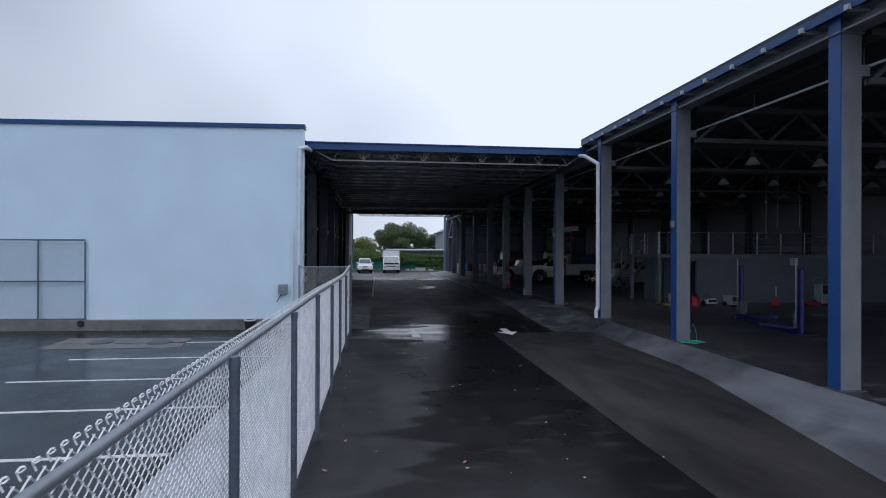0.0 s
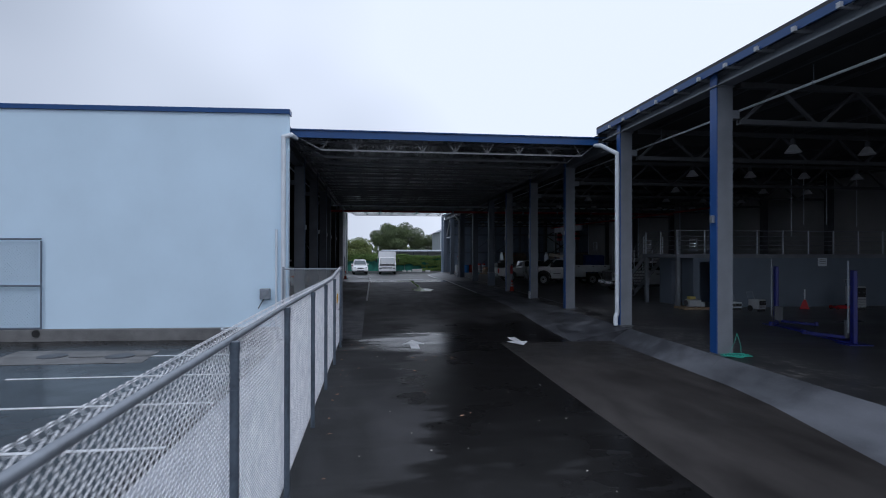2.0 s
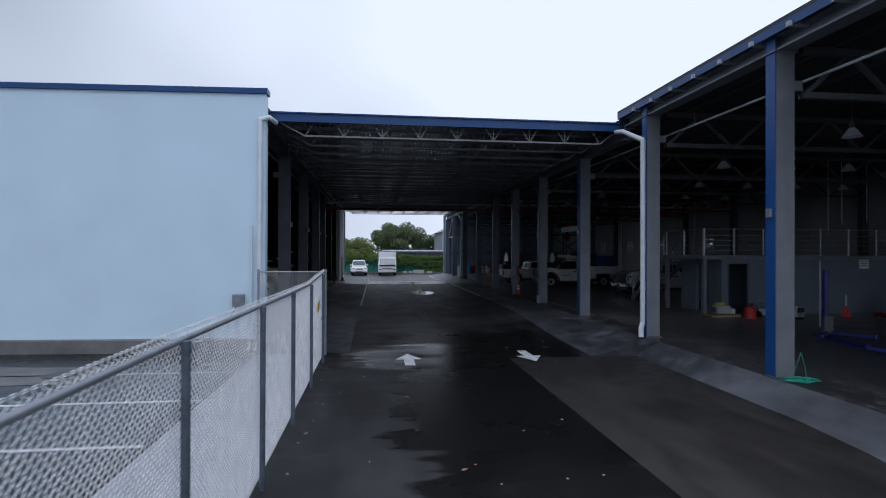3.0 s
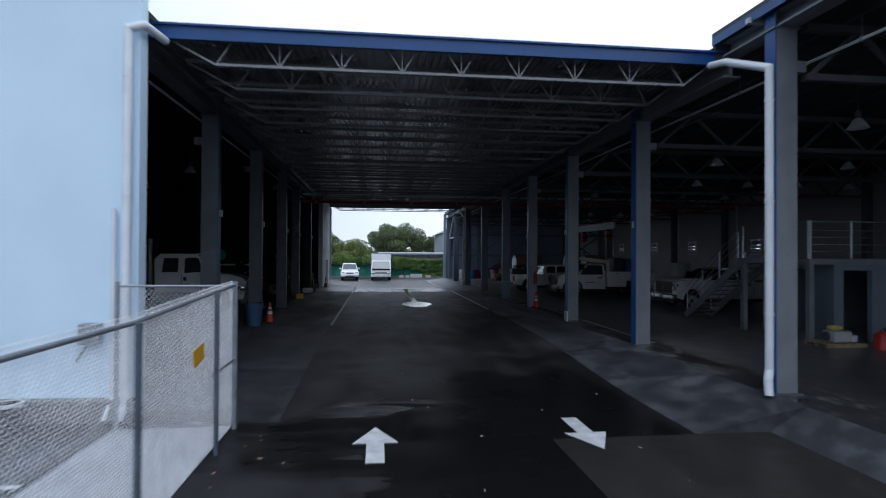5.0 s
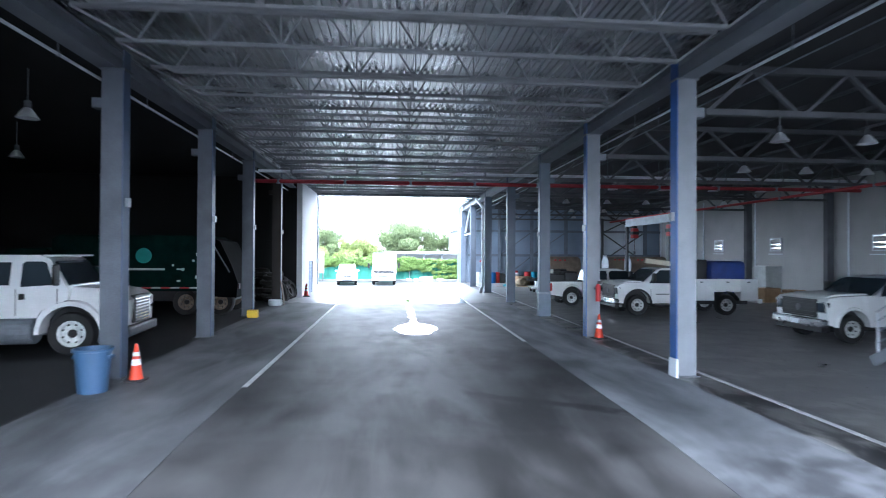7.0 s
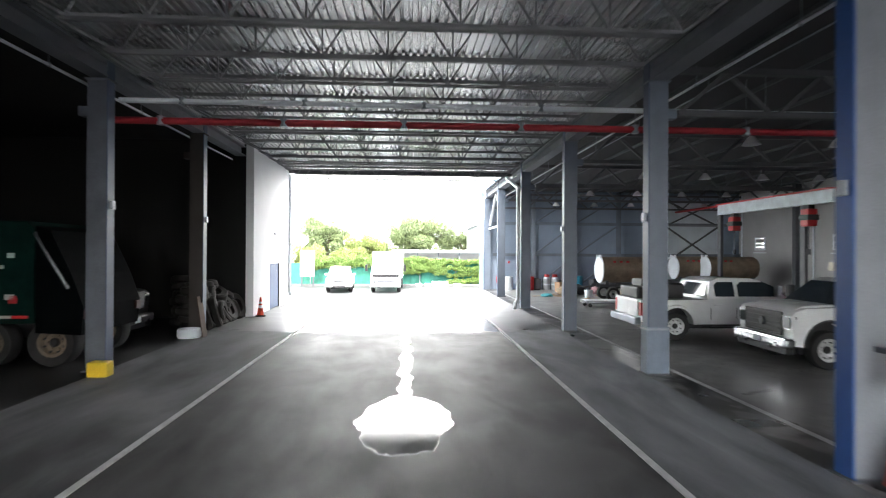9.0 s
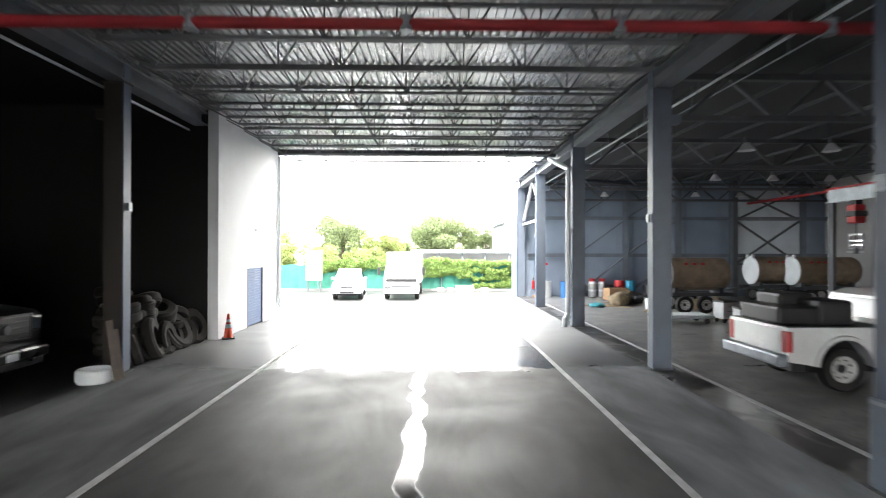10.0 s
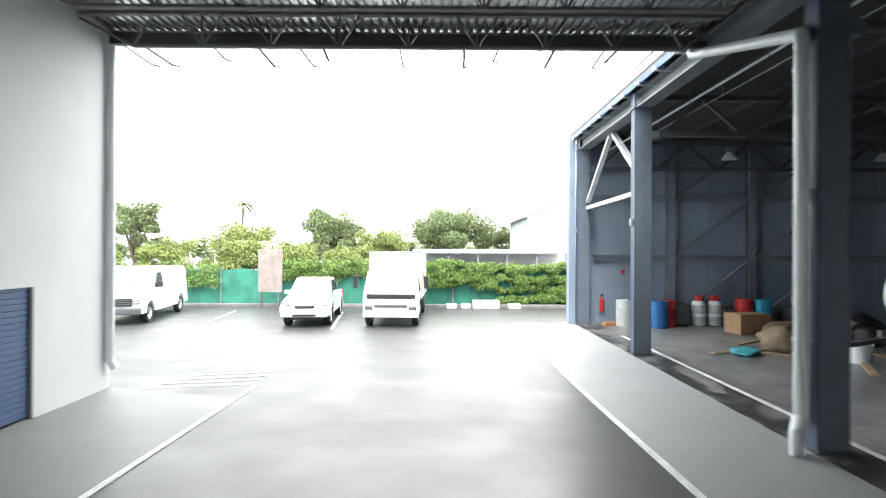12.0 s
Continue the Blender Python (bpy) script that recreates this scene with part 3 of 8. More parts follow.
deck_profile += [(9.3, 6.60), (9.3, 6.655), (-2.45, 6.655)]
prism(bm, deck_profile, 24.03, 60.1)
tagged(part("ceiling", bm, DECK), "ribbed bare metal deck of the canopy", "roof", kind="structure")
tagged(part("trim", boxes((-2.1, 9.45, 23.94, 24.03, 6.38, 6.47), (-2.1, 9.45, 23.97, 24.03, 6.47, 6.67), (-2.1, 9.45, 23.92, 23.97, 6.63, 6.67)), FASCIA), "dark blue canopy fascia with a gutter", "fascia", kind="structure")
tagged(part("beam", boxes((-1.8, 9.3, 60.0, 60.15, 6.36, 6.57)), DARKSTEEL), "dark steel end beam of the canopy", "beam", kind="structure")
tagged(part("trim", boxes((-1.8, 9.2, 60.02, 60.1, 6.57, 6.62)), DECK), "metal closure strip over the canopy end beam", "closure", kind="structure")



def joist():
    """Open-web steel joist with V-shaped webs, spanning the drive."""
    x0, x1 = -1.95, 9.2
    t = thing("roof_joist", (0, 24.2, 5.98), "grey open-web steel joist under the canopy deck", "joist", "joists of the canopy")
    part("top_chord", boxes((x0, x1, -0.05, -0.01, 0.555, 0.62), (x0, x1, 0.01, 0.05, 0.555, 0.62)), TRUSS, t)
    a, b = x0 + 1.05, x1 - 0.72
    part("bottom_chord", boxes((a, b, -0.05, -0.01, 0.0, 0.05), (a, b, 0.01, 0.05, 0.0, 0.05)), TRUSS, t)
    k = 8
    pitch = (b - a) / k
    for i in range(k + 1):
        cx = a + i * pitch
        bm = bmesh.new()
        if i > 0:
            bar(bm, (cx, 0, 0.03), (cx - 0.36, 0, 0.58), 0.03, 0.03)
        if i < k:
            bar(bm, (cx, 0, 0.03), (cx + 0.36, 0, 0.58), 0.03, 0.03)
        if 0 < i < k:
            bar(bm, (cx, 0, 0.03), (cx, 0, 0.58), 0.025, 0.025)
        part("web", bm, TRUSS, t)
    for u, v in ((a, x0), (b, x1)):
        bm = bmesh.new()
        bar(bm, (u, 0, 0.03), (v, 0, 0.58), 0.04, 0.04)
        part("end_strut", bm, TRUSS, t)
    return t


first_joist = joist()
for k in range(1, 24):
    copy_thing(first_joist, pose(0, 24.2 + 1.52 * k, 5.98))


# ---- chain-link fence along the parking lot ----
FX, FTOP, FBASE = -0.12, 1.96, -0.36
RAIL = ((2.0, 1.86), (11.2, 1.85), (16.4, 1.80), (18.9, 1.79), (21.45, 1.90), (22.65, 1.94))


def rail_at(y):
    """Height of the fence's top rail, which sags a little along the way."""
    for (a, za), (b, zb) in zip(RAIL, RAIL[1:]):
        if y <= b:
            return za + (zb - za) * (y - a) / (b - a)
    return RAIL[-1][1]


def link_mesh(length, z0, z1, bent_top=True, cell=0.036, gauge=0.0036):
    """Woven wire: zigzag pickets along x, each a run of thin three-sided bars."""
    verts, faces = [], []
    rows_ = int((z1 - z0) / cell)
    h = (z1 - z0) / rows_
    count = int(length / cell)
    tri = [(math.cos(a), math.sin(a)) for a in (0.5, 2.6, 4.7)]

    def seg(p, q):
        base = len(verts)
        d = (Vector(q) - Vector(p)).normalized()
        u = d.cross(Vector((0, 1, 0))).normalized()
        w = Vector((0, 1, 0))
        for e in (p, q):
            for c, s in tri:
                verts.append(tuple(Vector(e) + (u * c + w * s) * gauge))
        for i in range(3):
            j = (i + 1) % 3
            faces.append((base + i, base + j, base + 3 + j, base + 3 + i))

    for i in range(count):
        x = i * cell
        for r in range(rows_):
            side = 1 if (r + i) % 2 == 0 else -1
            a = (x + (0 if side > 0 else cell), 0.004 * side, z0 + r * h)
            b = (x + (cell if side > 0 else 0), -0.004 * side, z0 + (r + 1) * h)
            seg(a, b)
        if bent_top:
            if (rows_ + i) % 2:
                continue
            e = x + cell
            curl = [(e, 0.0, z1), (e - 0.006, 0.004, z1 + 0.018), (e - 0.014, 0.004, z1 + 0.030), (e - 0.006, 0.0, z1 + 0.040), (e + 0.008, -0.004, z1 + 0.039), (e + 0.015, -0.004, z1 + 0.030), (e + 0.006, 0.004, z1 + 0.022), (e - 0.008, 0.006, z1 + 0.026)]
            for c0, c1 in zip(curl, curl[1:]):
                seg(c0, c1)
    me = bpy.data.meshes.new("wire_mesh")
    me.from_pydata(verts, [], faces)
    me.materials.append(WIRE)
    return me


fence = thing("chain_link_fence", (FX, 0, 0), "tall galvanised chain-link fence with a round top rail beside the drive", "fence")
wire = new("wire_mesh", link_mesh(20.5, FBASE + 0.04, FTOP + 0.005))
for v in wire.data.vertices:
    v.co.z += (rail_at(v.co.x + 2.1) - FTOP + 0.03) * (v.co.z - FBASE) / (FTOP - FBASE)
wire.parent = fence
wire.matrix_basis = pose(-0.035, 2.1, 0, 0, 0, 90)
tagged(wire, "woven diamond wire mesh", kind="stuff")
bm = bmesh.new()
for (ya, za), (yb_, zb) in zip(RAIL, RAIL[1:]):
    rod(bm, (0, ya, za), (0, yb_, zb), 0.024, 10)
part("top_rail", bm, GALV, fence, smooth=True)
for y in (3.75, 6.25, 8.8, 11.2, 13.9, 16.35, 18.9, 21.45):
    bm = bmesh.new()
    rod(bm, (0.045, y, FBASE - 0.1), (0.045, y, rail_at(y) - 0.03), 0.034, 12)
    rod(bm, (0.045, y, rail_at(y) - 0.07), (0.045, y, rail_at(y)), 0.038, 12)
    for zz in (0.2, 0.9, 1.5):
        rod(bm, (0.045, y, zz), (0.045, y, zz + 0.012), 0.037, 12)
    part("post", bm, POSTSTEEL, fence, smooth=True)
bm = bmesh.new()
rod(bm, (0.0, 22.62, FBASE - 0.1), (0.0, 22.62, FTOP + 0.03), 0.04, 12)
part("end_post", bm, GALV, fence, smooth=True)
bm = bmesh.new()
rod(bm, (0.0, 21.45, 0.75), (0.0, 22.62, 0.75), 0.018, 8)
part("mid_rail", bm, GALV, fence)
ret = thing("fence_return", (-0.12, 22.68, 0), "short chain-link fence panel closing the gap to the warehouse wall", "fence")
w2 = new("wire_mesh", link_mesh(1.82, FBASE + 0.3, FTOP - 0.04, False, 0.042, 0.003))
w2.parent = ret
w2.matrix_basis = pose(-1.85, 0, 0)
tagged(w2, "woven diamond wire mesh", kind="stuff")
bm = bmesh.new()
rod(bm, (-1.85, 0, FTOP - 0.04), (0, 0, FTOP - 0.04), 0.02, 8)
part("top_rail", bm, GALV, ret)
bm = bmesh.new()
rod(bm, (-1.82, 0, FBASE - 0.1), (-1.82, 0, FTOP + 0.03), 0.034, 10)
part("post", bm, GALV, ret)
sign = tagged(part("warning_sign", boxes((-0.006, 0.006, -0.21, 0.21, -0.11, 0.11), bevel=0.005), mat("yellow_sign", (0.75, 0.42, 0.01), 0.5, vary=0.06)),
              "plain yellow metal sign wired to the fence", "sign")
sign.matrix_basis = pose(FX - 0.01, 20.85, 1.13, 8, 0, 0)

# gate leaf standing against the warehouse wall
leaf = thing("gate_leaf", (-12.73, 23.2 + 10.8 * SKEW, 0.0), "grey chain-link gate leaf standing against the warehouse wall", "gate", rz=-2.8)
bm = bmesh.new()
for a, b in (((0, 0, 0.03), (3.2, 0, 0.03)), ((0, 0, 2.86), (3.2, 0, 2.86)), ((0, 0, 1.38), (3.2, 0, 1.38)), ((3.2, 0, 0), (3.2, 0, 2.8)), ((0, 0, 0), (0, 0, 2.8)), ((1.6, 0, 0), (1.6, 0, 2.86))):
    rod(bm, a, b, 0.028, 8)
GATEBLUE = mat("dull_blue_gate_steel", (0.11, 0.14, 0.19), 0.5, 0.1, vary=0.2, scale=4)
part("gate_frame", bm, GATEBLUE, leaf)
bm = bmesh.new()
rod(bm, (3.12, -0.13, -0.12), (3.12, -0.08, -0.12), 0.12, 16)
rod(bm, (3.12, -0.14, -0.12), (3.12, -0.02, -0.12), 0.03, 10)
rod(bm, (3.12, -0.04, -0.12), (3.12, 0.0, 0.06), 0.02, 8)
part("castor", bm, RUBBER, leaf, "black gate wheel")
w3 = new("wire_mesh", link_mesh(3.15, 0.04, 2.76, False, 0.05, 0.003))
w3.parent = leaf
w3.matrix_basis = pose(0.02, 0.0, 0)
w3.data.materials.clear()
w3.data.materials.append(GATEBLUE)
tagged(w3, "grey woven wire mesh", kind="stuff")


# ---- painted marks on the ground ----
def mark(name, pts, label, z=None, category="road marking", material=None):
    bm = bmesh.new()
    vs = [bm.verts.new((x, y, (level(y) if z is None else z) + 0.011)) for x, y in pts]
    bm.faces.new(vs)
    r = bmesh.ops.extrude_face_region(bm, geom=bm.faces[:])
    bmesh.ops.translate(bm, vec=(0, 0, -0.009), verts=[v for v in r["geom"] if isinstance(v, bmesh.types.BMVert)])
    return tagged(part(name, bm, material or PAINT), label, category, kind="structure")


def arrow(cx, cy, turn):
    pts = [(-0.34, 0.0), (0, 0.75), (0.34, 0.0), (0.13, 0.0), (0.13, -0.78), (-0.13, -0.78), (-0.13, 0.0)]
    c, s = math.cos(turn), math.sin(turn)
    return [(cx + x * c - y * s, cy + x * s + y * c) for x, y in pts]


mark("direction_arrow", arrow(2.14, 21.7, 0.0), "white painted arrow pointing into the drive")
mark("direction_arrow", arrow(5.46, 21.85, radians(180)), "white painted arrow pointing out of the drive")
for k, y in enumerate((8.4, 10.8, 13.2, 15.6, 18.08, 20.6)):
    mark("parking_line", [(-7.2, y - 0.05), (-2.1, y - 0.05), (-2.1, y + 0.05), (-7.2, y + 0.05)], "white painted parking bay line on wet asphalt", category="parking line")
PALECONC = mat("pale_footpath_concrete", (0.36, 0.37, 0.40), 0.7, vary=0.2, scale=1.2, fine=30, bump=0.05)
strip("pavement", -1.98, -0.2, level, level, -20, 22.7, PALECONC, "pale concrete footpath behind the fence", "pavement", lift=0.02)


def edge_line(x, y0, y1, w=0.1):
    bm = bmesh.new()
    k = int((y1 - y0) / 1.5)
    rr = []
    for i in range(k + 1):
        y = y0 + (y1 - y0) * i / k
        rr.append([bm.verts.new((x + dx, y, level(y) + dz)) for dx, dz in ((-w / 2, 0.014), (w / 2, 0.014), (w / 2, -0.03), (-w / 2, -0.03))])
    for p, q in zip(rr, rr[1:]):
        for j in range(4):
            bm.faces.new((p[j], p[(j + 1) % 4], q[(j + 1) % 4], q[j]))
    return tagged(part("edge_line", bm, PAINT), "worn white painted edge line of the drive", "road marking", kind="structure")


edge_line(0.565, 33, 61.2)
edge_line(7.197, 38, 68.5)
tagged(part("edge_line", boxes((9.82, 9.93, 28.0, 66.5, -0.003, 0.004)), PAINT), "worn white line painted on the workshop floor", "road marking", kind="structure")
for k in range(7):
    y = 60.8 + 0.42 * k
    mark("hatch_line", [(-1.6 + 0.14 * k, y), (0.5, y + 0.45), (0.5, y + 0.56), (-1.6 + 0.14 * k, y + 0.11)], "white diagonal hatching line on wet asphalt", category="road marking")
# pale concrete patch with two covers in the parking lot
mark("utility_patch", [(-8.9, 19.75), (-5.0, 19.7), (-5.15, 21.4), (-9.1, 21.8)], "pale square concrete utility patch in the asphalt", category="patch", material=KERB)
for x, y in ((-7.7, 20.8), (-5.9, 20.6)):
    bm = bmesh.new()
    rod(bm, (0, 0, 0), (0, 0, 0.02), 0.36, 20)
    rod(bm, (0, 0, 0.02), (0, 0, 0.026), 0.3, 20)
    ob = tagged(part("manhole_cover", bm, DARKSTEEL), "round dark iron manhole cover in the concrete patch", "manhole cover")
    ob.matrix_basis = pose(x, y, level(y) + 0.01)
# steel plates and drain in the drive
plate = thing("utility_cover", (4.38, 53.55, level(53.55)), "large double-leaf steel utility cover set in the wet drive", "cover")
part("frame", boxes((-1.05, 1.05, -0.88, -0.83, -0.05, 0.014), (-1.05, 1.05, 0.83, 0.88, -0.05, 0.014), (-1.05, -1.0, -0.83, 0.83, -0.05, 0.014), (1.0, 1.05, -0.83, 0.83, -0.05, 0.014)), DARKSTEEL, plate)
part("leaf", boxes((-0.99, -0.01, -0.82, 0.82, -0.03, 0.01)), GALV, plate)
part("leaf", boxes((0.01, 0.99, -0.82, 0.82, -0.03, 0.01)), GALV, plate)

dg = thing("drain_grate", (-1.9, 60.3, level(60.3)), "dark iron drain grate at the end of the white wall", "grate")
part("frame", boxes((-0.3, 0.3, -0.16, -0.13, -0.02, 0.06), (-0.3, 0.3, 0.13, 0.16, -0.02, 0.06), (-0.3, -0.27, -0.13, 0.13, -0.02, 0.06), (0.27, 0.3, -0.13, 0.13, -0.02, 0.06)), BLACK, dg)
for i in range(8):
    part("bar", boxes((-0.25 + i * 0.066, -0.225 + i * 0.066, -0.13, 0.13, 0.0, 0.055)), BLACK, dg)

# ---- downpipes ----
def tube(pts, r, seg=10):
    bm = bmesh.new()
    for a, b in zip(pts, pts[1:]):
        rod(bm, a, b, r, seg)
    for p in pts[1:-1]:
        bmesh.ops.create_uvsphere(bm, u_segments=seg, v_segments=6, radius=r * 1.03, matrix=Matrix.Translation(p))
    return bm


def downpipe(pts, r, label, clamps):
    t = thing("downpipe", (0, 0, 0), label, "downpipe")
    part("pipe", tube(pts, r), PIPE, t, smooth=True)
    for c, axis in clamps:
        x, y, z = c
        bm = bmesh.new()
        rod(bm, (x, y, z), (x, y, z + 0.04), r * 1.12, 12)
        part("clamp", bm, PIPE, t)
    return t


downpipe([(8.93, 23.95, 6.36), (8.97, 23.5, 6.28), (9.06, 22.4, 5.8), (9.06, 22.4, 0.42), (8.96, 22.3, 0.28), (8.94, 22.25, 0.02)], 0.075, "white painted round downpipe on a blue column", [((9.06, 22.4, z), 0) for z in (1.4, 3.4, 5.2)])
downpipe([(-1.72, 23.95, 6.33), (-1.78, 23.2, 6.3), (-2.02, 23.16, 6.22), (-2.02, 23.16, -0.12), (-2.08, 23.02, -0.33)], 0.075, "white round downpipe at the warehouse corner", [((-2.02, 23.16, z), 0) for z in (1.4, 3.4, 5.4)])
downpipe([(-2.25, 23.24, 3.2), (-2.25, 23.24, 0.05), (-2.28, 23.0, -0.3)], 0.036, "thin white conduit on the warehouse wall", [((-2.25, 23.24, z), 0) for z in (0.6, 1.9)])
downpipe([(9.08, 60.14, 6.36), (9.08, 60.1, 6.26), (9.05, 56.95, 5.4), (9.03, 56.9, 5.25), (9.03, 56.9, 0.42), (8.90, 56.78, 0.26), (8.86, 56.72, -0.02)], 0.09, "white downpipe on the last canopy column", [((9.03, 56.9, z), 0) for z in (0.36, 1.4, 3.2, 4.9)])
downpipe([(-1.72, 59.95, 6.3), (-1.72, 59.95, 0.5), (-1.66, 60.0, 0.35)], 0.07, "white downpipe at the end of the white wall", [((-1.72, 59.95, z), 0) for z in (1.6, 4.0)])

# ---- eaves details ----
tail_mesh = mesh_of("purlin_tail", boxes((-0.2, 0.24, -0.045, 0.045, -0.05, 0.05), bevel=0.004), mat("pale_purlin_steel", (0.45, 0.47, 0.49), 0.5, vary=0.15))
for k in range(80):
    y = 13.38 + 1.05 * (k - 23)
    if y < 5.7 or 23.6 < y < 60.5 or y > 69.3:
        continue
    tagged(new("purlin_tail", tail_mesh), "short pale purlin end under the roof edge", "purlin", "purlin ends of the workshop roof").matrix_basis = pose(9.14, y, 6.81 if y < 30 else 6.52)
# sag rods that run on past the end beam, each with a hooked tip
for k, x in enumerate((-1.63, -1.26, 0.05, 0.88, 1.66, 2.12, 3.56, 4.78, 5.44, 6.5, 7.45, 7.7, 8.4)):
    reach = 61.25 - 0.35 * (k % 3 == 2)
    lean = 0.05 * math.sin(k * 2.1)
    bm = bmesh.new()
    rod(bm, (x, 60.12, 6.385), (x + lean, reach, 6.37), 0.018 + 0.008 * (k % 2), 6)
    rod(bm, (x + lean, reach, 6.39), (x + lean + 0.13, reach + 0.02, 6.35), 0.018, 6)
    tagged(part("sag_rod", bm, BLACK), "thin dark steel rod reaching past the canopy's end beam", "rod", "rods at the canopy end")


# ---- pipes under the roofs ----
def long_pipe(a, b, r, material, label, hangers=()):
    t = thing("ceiling_pipe", a, label, "pipe")
    d = Vector(b) - Vector(a)
    bm = bmesh.new()
    rod(bm, (0, 0, 0), d, r, 10)
    part("pipe", bm, material, t, smooth=True)
    for f, top in hangers:
        p = d * f
        bm = bmesh.new()
        rod(bm, p, (p.x, p.y, top - a[2]), 0.008, 6)
        rod(bm, (p.x, p.y, p.z - r - 0.01), (p.x, p.y, p.z + r + 0.02), r * 1.15, 8)
        part("hanger", bm, GALV, t)
    return t


hang = [(f, 6.6) for f in (0.05, 0.15, 0.25, 0.35, 0.45, 0.55, 0.65, 0.75, 0.85, 0.95)]
PIPERED = mat("dark_red_pipe_paint", (0.30, 0.016, 0.024), 0.6, vary=0.2, scale=2)
long_pipe((-2.6, 44.9, 5.38), (24.0, 44.9, 5.38), 0.08, PIPERED, "red painted sprinkler main hung across the drive", hang)
long_pipe((-2.0, 44.6, 5.74), (24.0, 44.6, 5.74), 0.06, PIPE, "thin galvanised pipe above the sprinkler main", hang)
long_pipe((10.31, 6.0, 6.15), (10.31, 69.2, 6.15), 0.03, PIPE, "pale conduit run behind the workshop columns", [(f / 20, 6.55) for f in range(1, 20)])
long_pipe((10.62, 26, 6.05), (10.62, 69.2, 6.05), 0.016, GALV, "thin conduit behind the workshop columns", [(f / 12, 6.55) for f in range(1, 12)])
long_pipe((-2.6, 25.5, 6.02), (-2.6, 53.9, 6.02), 0.03, PIPE, "pale conduit run behind the truck hall columns", [(f / 8, 6.55) for f in range(1, 8)])
long_pipe((22.3, 37.0, 5.3), (22.3, 69.0, 5.3), 0.07, RED, "red sprinkler pipe along the workshop roof", [(f / 6, 6.66) for f in range(1, 6)])


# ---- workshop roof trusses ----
# truss and purlin colour lowered below STEEL for the dim roof space
HALLSTEEL = mat("shade_grey_roof_steel", (0.09, 0.094, 0.102), 0.55, vary=0.2, scale=1.5)


def hall_truss():
    """Workshop roof truss: two chords with V-shaped webs between them."""
    t = thing("roof_truss", (0, 0, 0), "grey steel roof truss of the workshop", "truss", "trusses of the workshop roof")
    span, k = 17.2, 8
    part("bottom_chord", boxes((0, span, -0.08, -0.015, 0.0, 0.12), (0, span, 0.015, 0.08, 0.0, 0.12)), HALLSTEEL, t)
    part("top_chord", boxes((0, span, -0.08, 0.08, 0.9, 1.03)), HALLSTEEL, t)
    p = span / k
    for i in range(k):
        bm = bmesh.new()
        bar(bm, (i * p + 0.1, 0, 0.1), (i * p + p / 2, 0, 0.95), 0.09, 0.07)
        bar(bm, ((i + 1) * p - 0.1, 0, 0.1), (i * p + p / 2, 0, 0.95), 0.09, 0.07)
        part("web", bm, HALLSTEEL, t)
    return t


truss = hall_truss()
for k, y in enumerate(RIGHT_Y):
    c = truss if k == 0 else copy_thing(truss, pose(9.8, y + 0.17, 5.42))
    c.matrix_basis = pose(9.8, y + 0.17, 5.62 if y < 25 else 5.42)
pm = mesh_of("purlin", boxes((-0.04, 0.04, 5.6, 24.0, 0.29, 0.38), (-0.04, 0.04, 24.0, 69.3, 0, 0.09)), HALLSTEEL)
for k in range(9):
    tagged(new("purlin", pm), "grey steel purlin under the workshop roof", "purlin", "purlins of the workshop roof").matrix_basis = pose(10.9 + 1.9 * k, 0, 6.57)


# ---- high-bay lamps ----
def lathe(profile, seg=16, axis="Z"):
    """Turns (radius, height) pairs round the z axis."""
    bm = bmesh.new()
    rings = []
    for r, h in profile:
        if r < 1e-5:
            rings.append([bm.verts.new((0, 0, h))])
        else:
            rings.append([bm.verts.new((r * math.cos(2 * math.pi * i / seg), r * math.sin(2 * math.pi * i / seg), h)) for i in range(seg)])
    for p, q in zip(rings, rings[1:]):
        for i in range(seg):
            j = (i + 1) % seg
            a, b = p[i % len(p)], p[j % len(p)]
            c, d = q[j % len(q)], q[i % len(q)]
            vs = []
            for v in (a, b, c, d):
                if v not in vs:
                    vs.append(v)
            if len(vs) > 2:
                bm.faces.new(vs)
    if axis == "Y":
        bmesh.ops.rotate(bm, cent=(0, 0, 0), matrix=Matrix.Rotation(radians(-90), 3, "X"), verts=bm.verts)
    if axis == "X":
        bmesh.ops.rotate(bm, cent=(0, 0, 0), matrix=Matrix.Rotation(radians(90), 3, "Y"), verts=bm.verts)
    return bm


ALU = mat("spun_aluminium", (0.78, 0.79, 0.80), 0.4, 0.15, vary=0.1)
lamp = thing("high_bay_lamp", (0, 0, 0), "unlit aluminium high-bay lamp hanging on a rod", "lamp")
part("shade", lathe([(0.06, 0.24), (0.10, 0.2), (0.22, 0.02), (0.24, 0.0), (0.22, 0.012), (0.09, 0.18)], 16), ALU, lamp, smooth=True)
part("housing", lathe([(0, 0.42), (0.07, 0.4), (0.075, 0.24), (0, 0.23)], 12), DARKSTEEL, lamp)
bm = bmesh.new()
rod(bm, (0, 0, 0.4), (0, 0, 1.165), 0.012, 6)
part("rod", bm, DARKSTEEL, lamp)
tall_lamp = copy_thing(lamp, pose(13.5, 14.4, 5.5))
bm = bmesh.new()
rod(bm, (0, 0, 1.16), (0, 0, 1.455), 0.012, 6)
part("rod_extension", bm, DARKSTEEL, tall_lamp)
first = front = True
